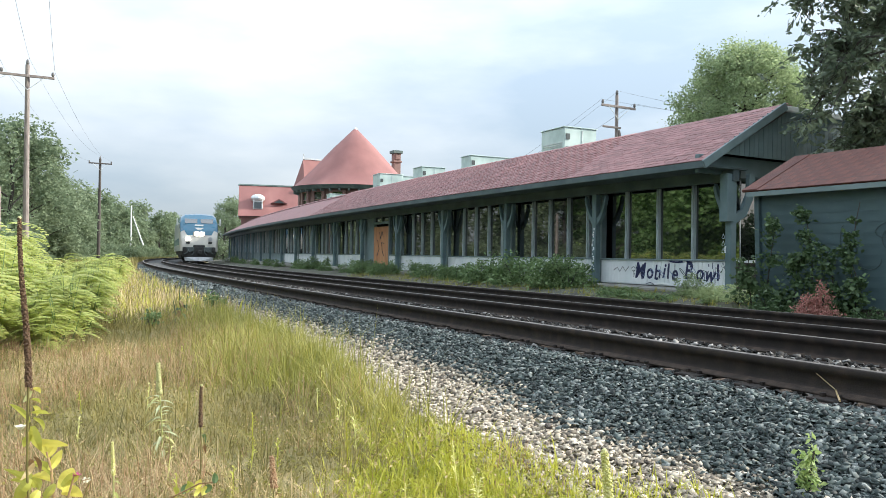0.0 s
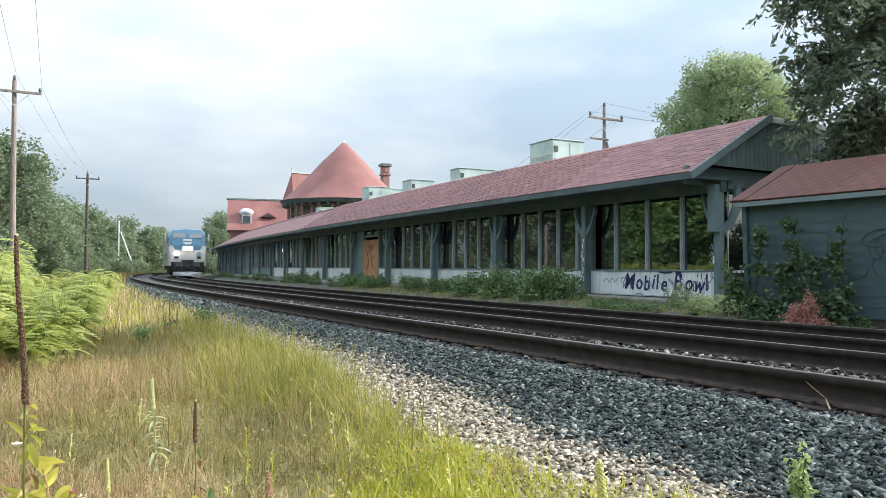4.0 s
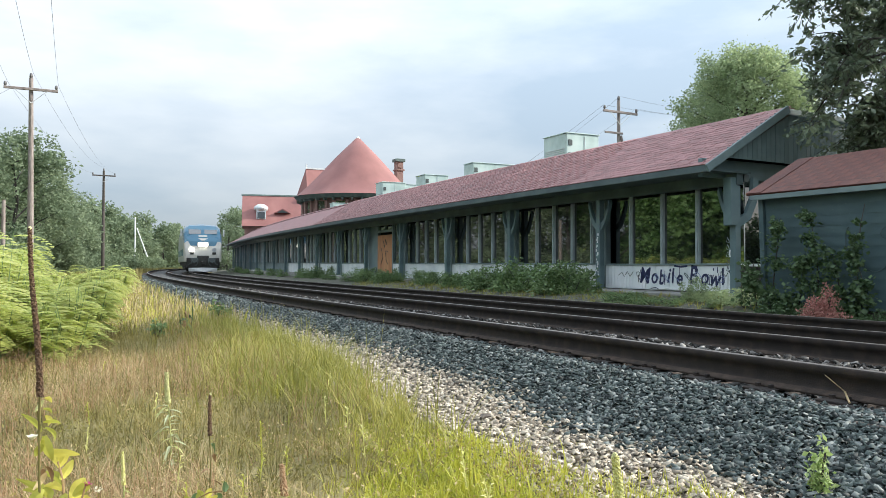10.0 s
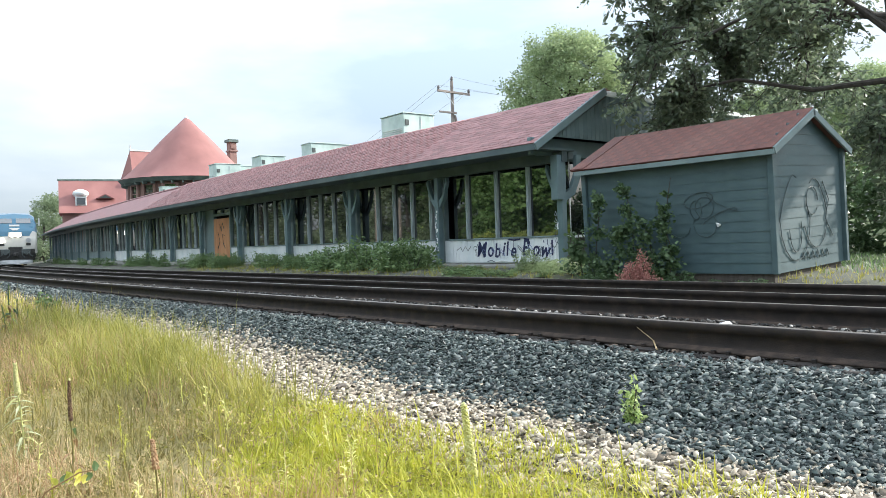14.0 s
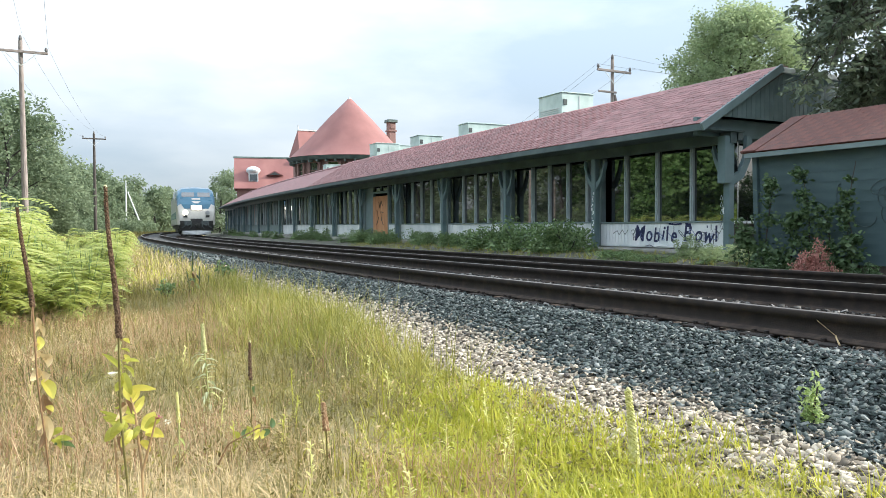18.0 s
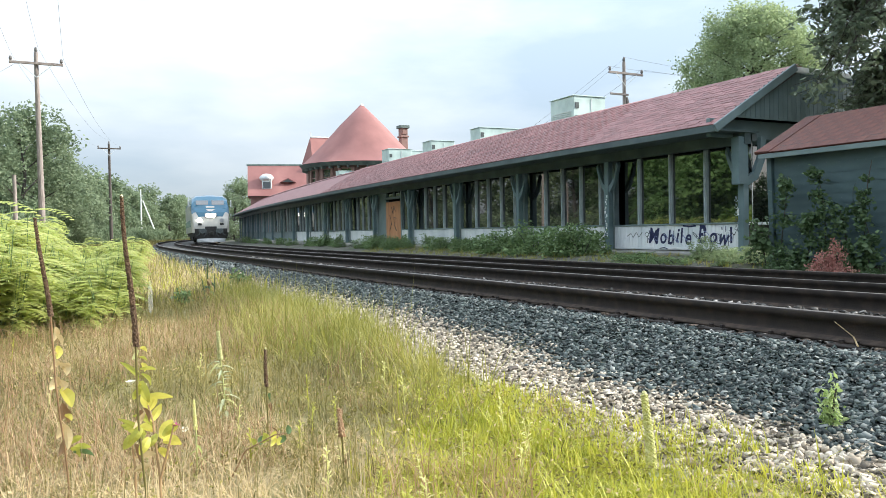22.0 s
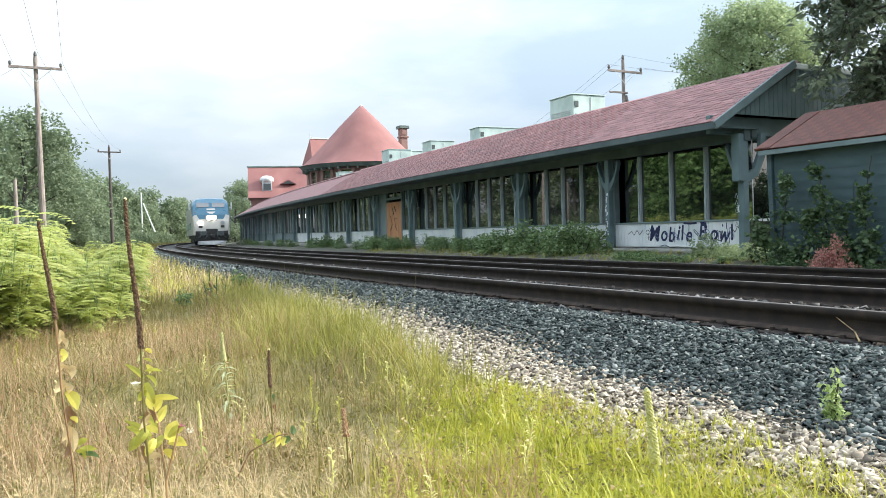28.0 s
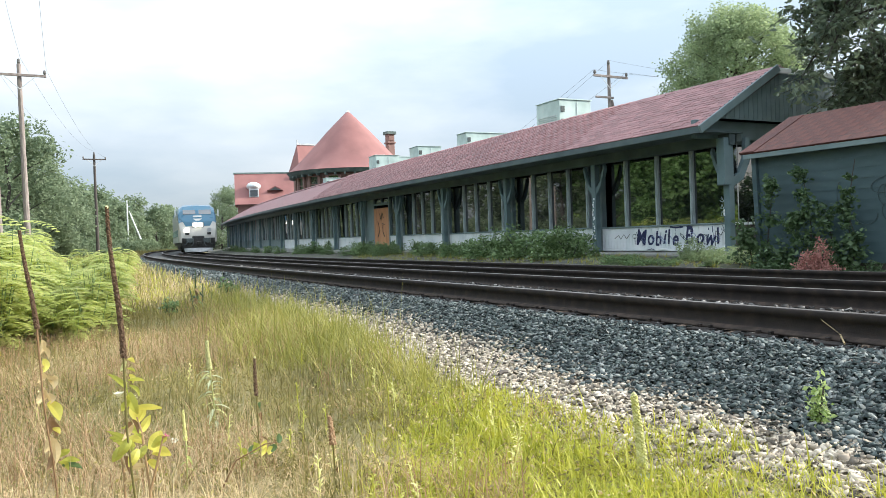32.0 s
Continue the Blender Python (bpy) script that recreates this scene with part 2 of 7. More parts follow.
M["pale_metal"] = material("pale_galvanised_metal", [(0.55, 0.58, 0.58), (0.72, 0.74, 0.74)], 3, 0.45, metal=0.2)
M["tower_roof"] = material("salmon_red_slate_roof", [(0.20, 0.083, 0.075), (0.26, 0.112, 0.102), (0.315, 0.145, 0.13)], 0.5, 0.75, bump=0.25, bump_scale=22, wear=(0.26, 0.105, 0.088), wear_at=0.66, stretch=(1, 1, 0.5))
M["brick"] = material("red_sandstone_brick", [(0.17, 0.10, 0.085), (0.23, 0.14, 0.12), (0.29, 0.18, 0.155)], 3, 0.85, bump=0.4, bump_scale=25, island=0.4, obj=0.4)
M["tower_trim"] = material("faded_green_trim", [(0.13, 0.19, 0.17), (0.20, 0.28, 0.25), (0.27, 0.34, 0.31)], 2, 0.6)
M["tower_eave"] = material("dark_green_eave_paint", [(0.06, 0.09, 0.085), (0.10, 0.14, 0.13), (0.15, 0.19, 0.175)], 2, 0.6)
M["wood_pole"] = material("grey_brown_pole_timber", [(0.17, 0.14, 0.125), (0.26, 0.22, 0.20), (0.34, 0.30, 0.275)], 5, 0.85, stretch=(4, 4, 0.5), bump=0.4)
M["dark_pole"] = material("dark_creosote_timber", [(0.05, 0.042, 0.036), (0.10, 0.085, 0.075)], 5, 0.85, stretch=(4, 4, 0.5), bump=0.4)
M["ceramic"] = material("insulator_ceramic", [(0.10, 0.09, 0.09), (0.18, 0.17, 0.16)], 10, 0.25)
M["wire"] = material("bare_line_wire", [(0.10, 0.10, 0.10), (0.18, 0.18, 0.18)], 3, 0.5, metal=0.5)
M["loco_cream"] = material("silver_cream_loco_paint", [(0.48, 0.46, 0.42), (0.56, 0.54, 0.49), (0.62, 0.60, 0.55)], 1.2, 0.35, coat=0.3)
M["loco_blue"] = material("blue_loco_paint", [(0.018, 0.12, 0.205), (0.03, 0.155, 0.25)], 1.2, 0.3, coat=0.4)
M["loco_dark"] = material("grimy_black_underframe", [(0.018, 0.018, 0.018), (0.05, 0.048, 0.045)], 6, 0.7, bump=0.2)
M["loco_grey"] = material("grey_steel_plow", [(0.34, 0.35, 0.36), (0.48, 0.49, 0.5)], 5, 0.5, metal=0.2)
M["coach"] = material("corrugated_coach_steel", [(0.42, 0.43, 0.44), (0.55, 0.56, 0.57)], 2, 0.35, metal=0.7)
M["lamp_on"] = material("lit_headlight", [(1.0, 0.93, 0.78)], emit=10)
M["paint_navy"] = material("navy_spray_paint", [(0.008, 0.012, 0.055), (0.022, 0.03, 0.11)], 8, 0.5)
M["paint_black"] = material("dark_spray_paint", [(0.03, 0.035, 0.04), (0.055, 0.065, 0.07)], 8, 0.6)
M["paint_faded"] = material("faded_spray_paint", [(0.034, 0.055, 0.06), (0.055, 0.085, 0.09)], 8, 0.6)
M["paint_blue"] = material("pale_blue_spray_paint", [(0.17, 0.22, 0.40), (0.26, 0.32, 0.50)], 8, 0.6)
M["paint_pale"] = material("pale_grey_spray_paint", [(0.34, 0.42, 0.48), (0.45, 0.52, 0.57)], 8, 0.6)
M["paint_orange"] = material("rust_orange_spray_paint", [(0.26, 0.09, 0.04), (0.36, 0.15, 0.07)], 8, 0.6)
M["paint_white"] = material("white_spray_paint", [(0.72, 0.75, 0.77), (0.8, 0.82, 0.83)], 8, 0.6)
M["leaf_dark"] = material("dark_tree_leaf", [(0.10, 0.138, 0.094), (0.155, 0.20, 0.13), (0.23, 0.28, 0.175)], 0.8, 0.45, island=0.6, translucent=0.5)
# paler and greyer than real leaves: distance haze is mixed into the colour
M["leaf_mid"] = material("hazy_woodland_leaf", [(0.125, 0.17, 0.10), (0.19, 0.245, 0.145), (0.265, 0.32, 0.195)], 0.35, 0.85, island=0.4, obj=0.25, translucent=0.42)
M["leaf_wood"] = material("deep_green_leaf", [(0.075, 0.15, 0.042), (0.125, 0.23, 0.068), (0.20, 0.32, 0.105)], 0.4, 0.6, island=0.55, translucent=0.3)
M["leaf_thicket"] = material("fresh_thicket_leaf", [(0.20, 0.33, 0.05), (0.33, 0.46, 0.08), (0.46, 0.56, 0.13)], 0.7, 0.55, island=0.6, translucent=0.4)
# leaf green lightened: haze and sunlight are put into the colour
M["leaf_light"] = material("hazy_sunny_leaf", [(0.20, 0.265, 0.14), (0.31, 0.385, 0.20), (0.43, 0.50, 0.275)], 0.5, 0.75, island=0.55, translucent=0.55)
M["leaf_sumac"] = material("yellow_green_sumac_leaf", [(0.36, 0.43, 0.13), (0.51, 0.56, 0.19), (0.66, 0.66, 0.27)], 0.8, 0.7, island=0.6, translucent=0.6)
M["leaf_weed"] = material("weed_leaf", [(0.085, 0.15, 0.06), (0.16, 0.245, 0.095), (0.26, 0.355, 0.155)], 1.2, 0.55, island=0.6, translucent=0.3)
M["leaf_sprout"] = material("pale_lime_leaf", [(0.22, 0.32, 0.10), (0.34, 0.44, 0.16), (0.46, 0.54, 0.24)], 8, 0.55, island=0.6, translucent=0.4)
M["leaf_vine"] = material("climbing_weed_leaf", [(0.045, 0.085, 0.038), (0.08, 0.135, 0.056), (0.13, 0.20, 0.085)], 1.2, 0.55, island=0.6, translucent=0.3)
M["leaf_red"] = material("rust_red_leaf", [(0.29, 0.12, 0.10), (0.42, 0.195, 0.165), (0.53, 0.29, 0.24)], 3, 0.7, island=0.6, translucent=0.2)
M["leaf_yellow"] = material("yellow_dying_leaf", [(0.72, 0.64, 0.10), (0.80, 0.74, 0.17), (0.82, 0.78, 0.30)], 12, 0.6, island=0.5, translucent=0.3)
M["leaf_brown"] = material("withered_brown_leaf", [(0.16, 0.095, 0.05), (0.31, 0.19, 0.095), (0.46, 0.31, 0.16)], 14, 0.8, island=0.5, translucent=0.2)
M["leaf_tan"] = material("curled_tan_leaf", [(0.58, 0.44, 0.22), (0.72, 0.57, 0.31), (0.80, 0.68, 0.42)], 14, 0.8, island=0.5, translucent=0.25)
M["stem_red"] = material("reddish_stem", [(0.30, 0.19, 0.09), (0.42, 0.29, 0.15)], 12, 0.6)
M["bark"] = material("grey_bark", [(0.035, 0.032, 0.029), (0.075, 0.066, 0.058)], 4, 0.9, bump=0.7, bump_scale=30, stretch=(3, 3, 0.6))
M["grass_green"] = material("fresh_grass_blade", [(0.31, 0.325, 0.035), (0.49, 0.475, 0.06), (0.64, 0.59, 0.12)], 2.2, 0.5, island=0.5, translucent=0.4)
M["grass_lime"] = material("lime_turf_blade", [(0.29, 0.325, 0.035), (0.46, 0.475, 0.06), (0.62, 0.59, 0.12)], 2.6, 0.5, island=0.55, translucent=0.45)
M["grass_mid"] = material("dull_green_grass_blade", [(0.19, 0.20, 0.04), (0.31, 0.30, 0.066), (0.46, 0.41, 0.115)], 1.6, 0.55, island=0.5, translucent=0.38)
M["grass_olive"] = material("olive_grass_blade", [(0.115, 0.11, 0.036), (0.24, 0.21, 0.066), (0.43, 0.345, 0.13)], 0.9, 0.6, island=0.5, translucent=0.35)
M["grass_dry"] = material("dry_tan_grass_blade", [(0.46, 0.34, 0.18), (0.62, 0.48, 0.27), (0.74, 0.61, 0.38)], 0.6, 0.7, island=0.5, translucent=0.3)
M["seed_red"] = material("reddish_seed_head", [(0.30, 0.17, 0.09), (0.43, 0.27, 0.155), (0.56, 0.40, 0.245)], 0.7, 0.8, island=0.6, translucent=0.3)
M["sage"] = material("woolly_sage_leaf", [(0.34, 0.38, 0.22), (0.48, 0.51, 0.32), (0.60, 0.61, 0.42)], 30, 0.8, island=0.4, translucent=0.3)
M["lime"] = material("yellow_green_leaf", [(0.38, 0.40, 0.06), (0.52, 0.52, 0.10), (0.62, 0.60, 0.16)], 14, 0.55, island=0.5, translucent=0.4)
M["mullein_brown"] = material("dead_mullein_spike", [(0.075, 0.042, 0.025), (0.15, 0.088, 0.05), (0.24, 0.155, 0.09)], 60, 0.9, bump=1.0, bump_scale=150, island=0.6)
M["mullein_green"] = material("green_mullein_spike", [(0.40, 0.42, 0.17), (0.60, 0.60, 0.27), (0.74, 0.71, 0.38)], 50, 0.8, bump=0.7, bump_scale=140, island=0.6, translucent=0.2)
M["mullein_yellow"] = material("yellow_mullein_spike", [(0.62, 0.62, 0.18), (0.78, 0.76, 0.31), (0.88, 0.85, 0.48)], 50, 0.8, bump=0.7, bump_scale=140, island=0.6, translucent=0.25)
M["water"] = material("clear_water", [(0.9, 0.95, 1.0), (0.95, 0.97, 1.0)], 5, 0.02, rough_var=0.01, ior=1.33)
M["water"].node_tree.nodes["Principled BSDF"].inputs["Alpha"].default_value = 0.09
M["petal"] = material("cream_petal", [(0.75, 0.72, 0.55), (0.82, 0.80, 0.68)], 20, 0.6, translucent=0.3)
M["petal_pink"] = material("magenta_petal", [(0.35, 0.04, 0.12), (0.5, 0.08, 0.2)], 20, 0.6)


# ---------------------------------------------------------------- building blocks
def mesh_of(name, bm, mats, smooth=False):
    me = bpy.data.meshes.new(name)
    bm.normal_update()
    bm.to_mesh(me)
    bm.free()
    for mt in mats if isinstance(mats, (list, tuple)) else [mats]:
        me.materials.append(mt)
    if smooth:
        me.shade_smooth()
    return me


def part(name, bm, mats, parent=None, label="", m=None, smooth=False):
    ob = new(name, mesh_of(name, bm, mats, smooth))
    if parent is not None:
        ob.parent = parent
    if m is not None:
        ob.matrix_basis = m
    return tagged(ob, label)


def piece(name, me, parent, m, label=""):
    ob = new(name, me)
    ob.parent = parent
    ob.matrix_basis = m
    return tagged(ob, label)


def thing(name, m, label, category, group="", kind=""):
    ob = new(name)
    ob.empty_display_size = 0.2
    ob.matrix_basis = m
    return tagged(ob, label, category, group, kind)


def box(bm, c, s, m=None, bevel=0.0, mat=0):
    """A box by centre and full sizes."""
    mm = Matrix.Translation(c) @ Matrix.Diagonal((*s, 1))
    if m is not None:
        mm = m @ mm
    r = bmesh.ops.create_cube(bm, size=1.0, matrix=mm)
    fs = {f for v in r["verts"] for f in v.link_faces}
    for f in fs:
        f.material_index = mat
    if bevel:
        es = {e for f in fs for e in f.edges}
        bmesh.ops.bevel(bm, geom=list(es), offset=bevel, segments=1, affect="EDGES", clamp_overlap=True)
    return bm


def span(bm, a, b, mat=0, bevel=0.0):
    """A box by two opposite corners."""
    c = [(p + q) / 2 for p, q in zip(a, b)]
    return box(bm, c, [abs(q - p) for p, q in zip(a, b)], None, bevel, mat)


def tube(bm, pts, radii, n=8, mat=0, cap=True):
    """A tapered round bar along points."""
    pts = [Vector(p) for p in pts]
    if not isinstance(radii, (list, tuple)):
        radii = [radii] * len(pts)
    rings = []
    for i, p in enumerate(pts):
        d = (pts[min(i + 1, len(pts) - 1)] - pts[max(i - 1, 0)]).normalized()
        q = d.to_track_quat("Z", "Y")
        rings.append([bm.verts.new(p + q @ Vector((radii[i] * math.cos(2 * math.pi * k / n), radii[i] * math.sin(2 * math.pi * k / n), 0))) for k in range(n)])
    for a, b in zip(rings, rings[1:]):
        for k in range(n):
            f = bm.faces.new((a[k], a[(k + 1) % n], b[(k + 1) % n], b[k]))
            f.material_index = mat
    if cap:
        for r in (rings[0][::-1], rings[-1]):
            bm.faces.new(r).material_index = mat
    return bm


def extrude(bm, outline, depth, m=None, mat=0):
    """A flat outline (in x and z) given thickness along y, centred."""
    mm = m or Matrix()
    a = [bm.verts.new(mm @ Vector((x, -depth / 2, z))) for x, z in outline]
    b = [bm.verts.new(mm @ Vector((x, depth / 2, z))) for x, z in outline]
    n = len(outline)
    fs = [bm.faces.new(a), bm.faces.new(b[::-1])]
    for i in range(n):
        fs.append(bm.faces.new((a[i], b[i], b[(i + 1) % n], a[(i + 1) % n])))
    for f in fs:
        f.material_index = mat
    bmesh.ops.recalc_face_normals(bm, faces=fs)
    return bm


def raw_mesh(name, verts, faces, mats, idx=None, smooth=False):
    """A mesh from arrays: verts n x 3, faces m x k (all alike)."""
    me = bpy.data.meshes.new(name)
    k = faces.shape[1]
    me.vertices.add(len(verts))
    me.vertices.foreach_set("co", np.ascontiguousarray(verts, dtype=np.float32).ravel())
    me.loops.add(faces.size)
    me.loops.foreach_set("vertex_index", np.ascontiguousarray(faces, dtype=np.int32).ravel())
    me.polygons.add(len(faces))
    me.polygons.foreach_set("loop_start", np.arange(0, faces.size, k, dtype=np.int32))
    for mt in mats if isinstance(mats, (list, tuple)) else [mats]:
        me.materials.append(mt)
    if idx is not None:
        me.polygons.foreach_set("material_index", idx.astype(np.int32))
    me.update(calc_edges=True)
    me.validate()
    if smooth:
        me.shade_smooth()
    return me


# ---------------------------------------------------------------- the line of the curve
RC = 480.0


def off(y):
    """How far the curving track has swung to the side at y."""
    return 0.0 if y < 0 else y * y / (2 * RC) if y < 170 else 170 * 170 / (2 * RC) + (y - 170) * 170 / RC


def bend(y):
    """The track's heading at y, in degrees to the right."""
    return math.degrees(math.atan(max(0.0, min(y, 170.0)) / RC))


def on_line(d, y, z=0.0, turn=0.0):
    """A pose at lateral place d beside the line, turned with it: local y runs along the track."""
    return pose(d + off(y), y, z, 0, 0, -bend(y) + turn)


TRACK_1, TRACK_2 = 5.17, 8.72      # track centres
Z1, Z2 = 0.0, -0.08                # rail tops


def ground_z(d, y):
    """The lie of the land across the line."""
    prof = ((-400, -0.9), (-12, -0.75), (-4, -0.62), (1.6, -0.58), (2.6, -0.50), (3.3, -0.40), (3.95, -0.195), (4.20, -0.21), (4.42, -0.235), (4.62, -0.215), (4.80, -0.178), (5.62, -0.165), (5.80, -0.19), (5.88, -0.20),
            (6.2, -0.20), (6.4, -0.22), (7.4, -0.30), (8.0, -0.285), (9.45, -0.285), (10.0, -0.31), (10.7, -0.36), (11.4, -0.16), (12.6, -0.06), (30, -0.1), (400, -0.4))
    z = prof[-1][1]
    for (a, za), (b, zb) in zip(prof, prof[1:]):
        if d <= b:
            z = za + (zb - za) * max(0.0, (d - a)) / (b - a)
            break
    if d < 2.6:
        z += 0.05 * noise.noise((d * 0.6, y * 0.6, 0)) + 0.02 * noise.noise((d * 2.5, y * 2.5, 3))
    return z


# ---------------------------------------------------------------- ground and tracks
def build_ground():
    ds = [-900, -400, -160, -60, -30, -18, -12] + [-9 + 0.45 * i for i in range(24)] + [1.8, 2.1, 2.35, 2.6, 2.8, 3.0, 3.15, 3.3, 3.5, 3.7, 3.9, 4.05, 4.2, 4.42, 4.62, 4.8, 5.2, 5.62, 5.85, 6.1, 6.4, 6.9, 7.4, 7.7, 8.0, 8.5, 9.0, 9.45, 9.7, 10.0, 10.3, 10.7, 11.0, 11.4, 12.0, 12.6, 14, 18, 24, 30, 50, 110, 400, 1200]
    ys = [-900, -300, -100, -40, -20, -10, -5] + [-3 + 0.4 * i for i in range(60)] + [21.5 + 1.2 * i for i in range(30)] + [60 + 5 * i for i in range(24)] + [190, 240, 320, 500, 900, 1600]
    vs, fs, idx = [], [], []
    for y in ys:
        for d in ds:
            vs.append((d + off(y) if d > -60 else d, y, ground_z(d, y)))
    w = len(ds)
    for j in range(len(ys) - 1):
        for i in range(w - 1):
            fs.append((j * w + i, j * w + i + 1, (j + 1) * w + i + 1, (j + 1) * w + i))
            mid = (ds[i] + ds[i + 1]) / 2
            idx.append(1 if 3.2 < mid < 10.5 else 2 if mid > 10.5 else 0)
    me = raw_mesh("ground", np.array(vs), np.array(fs), [M["soil"], M["ballast"], M["dirt"]], np.array(idx), True)
    tagged(new("ground", me), "weedy soil with a raised dark stone track bed", "ground", kind="structure")


def rail_mesh(d0, z0, ys, name):
    prof = [(-0.072, -0.178), (0.072, -0.178), (0.072, -0.163), (0.020, -0.146), (0.011, -0.125), (0.011, -0.058), (0.036, -0.046), (0.037, -0.010), (0.030, -0.001), (0.020, 0.0),
            (-0.020, 0.0), (-0.030, -0.001), (-0.037, -0.010), (-0.036, -0.046), (-0.011, -0.058), (-0.011, -0.125), (-0.020, -0.146), (-0.072, -0.163)]
    n = len(prof)
    vs = [(d0 + px + off(y), y, z0 + pz) for y in ys for px, pz in prof]
    fs, idx = [], []
    for j in range(len(ys) - 1):
        for i in range(n):
            k = (i + 1) % n
            fs.append((j * n + i, j * n + k, (j + 1) * n + k, (j + 1) * n + i))
            idx.append(1 if i in (8, 9, 10) else 2 if i in (1, 2, 16, 17) else 0)
    return raw_mesh(name, np.array(vs), np.array(fs), [M["rail"], M["rail_head"], M["rail_foot"]], np.array(idx))


def build_tracks():
    ys = [-60, -30] + [-10 + 2.0 * i for i in range(50)] + [90 + 5 * i for i in range(30)]
    bm = bmesh.new()
    box(bm, (0, 0, -0.09), (2.52, 0.23, 0.18), bevel=0.012)
    tie_me = mesh_of("tie", bm, M["tie"])
    bm = bmesh.new()
    box(bm, (0, 0, 0.006), (0.36, 0.19, 0.016), bevel=0.004)
    for sx in (-1, 1):
        for sy in (-1, 1):
            box(bm, (0.085 * sx, 0.05 * sy, 0.024), (0.03, 0.02, 0.026))
    plate_me = mesh_of("tie_plate", bm, M["rail"])
    for c, z, nm in ((TRACK_1, Z1, "main"), (TRACK_2, Z2, "platform")):
        t = thing("railway_track", pose(0, 0, 0), "rusty steel rails on weathered timber ties in dark ballast" if nm == "main" else "second rusty railway track beside the platform", "railway track", "tracks", "structure")
        for s in (-0.7535, 0.7535):
            r = new("rail", rail_mesh(c + s, z, ys, "rail"))
            r.parent = t
        rng = random.Random(5)
        y = -8.0
        for i in range(190):
            y += 0.52
            piece("tie", tie_me, t, on_line(c + rng.uniform(-0.06, 0.06), y, z - 0.195 + rng.uniform(-0.022, 0.006), rng.uniform(-1, 1)))
            if -2 < y < 22:
                for s in (-0.7535, 0.7535):
                    piece("tie_plate", plate_me, t, on_line(c + s, y, z - 0.192))


# ---------------------------------------------------------------- stones
def stones(name, spots, sizes, mat, label, seed, flat=0.40):
    """Angular stones as one mesh: each a warped block."""
    rng = np.random.default_rng(seed)
    n = len(spots)
    base = np.array([(x, y, z) for x in (-1, 1) for y in (-1, 1) for z in (-1, 1)], dtype=float) * 0.5
    quad = np.array([(0, 1, 3, 2), (4, 6, 7, 5), (0, 4, 5, 1), (2, 3, 7, 6), (1, 5, 7, 3)])
    v = base[None] * (1 + rng.uniform(-0.5, 0.35, (n, 8, 3)))
    v[:, :, 2] *= flat
    v[:, :, 1] *= rng.uniform(0.55, 1.0, (n, 1))
    ax = rng.normal(size=(n, 3))
    ax /= np.linalg.norm(ax, axis=1, keepdims=True)
    an = rng.uniform(0, 1.25, n)
    K = np.zeros((n, 3, 3))
    K[:, 0, 1], K[:, 0, 2], K[:, 1, 2] = -ax[:, 2], ax[:, 1], -ax[:, 0]
    K[:, 1, 0], K[:, 2, 0], K[:, 2, 1] = ax[:, 2], -ax[:, 1], ax[:, 0]
    R = np.eye(3)[None] + np.sin(an)[:, None, None] * K + (1 - np.cos(an))[:, None, None] * (K @ K)
    tz = rng.uniform(0, 6.283, n)
    Z = np.zeros((n, 3, 3))
    Z[:, 0, 0], Z[:, 0, 1], Z[:, 1, 0], Z[:, 1, 1], Z[:, 2, 2] = np.cos(tz), -np.sin(tz), np.sin(tz), np.cos(tz), 1
    v = np.einsum("nij,nkj->nki", R @ Z, v) * sizes[:, None, None] + spots[:, None, :]
    f = quad[None] + 8 * np.arange(n)[:, None, None]
    return tagged(new(name, raw_mesh(name, v.reshape(-1, 3), f.reshape(-1, 4), mat)), label, "gravel", kind="stuff")


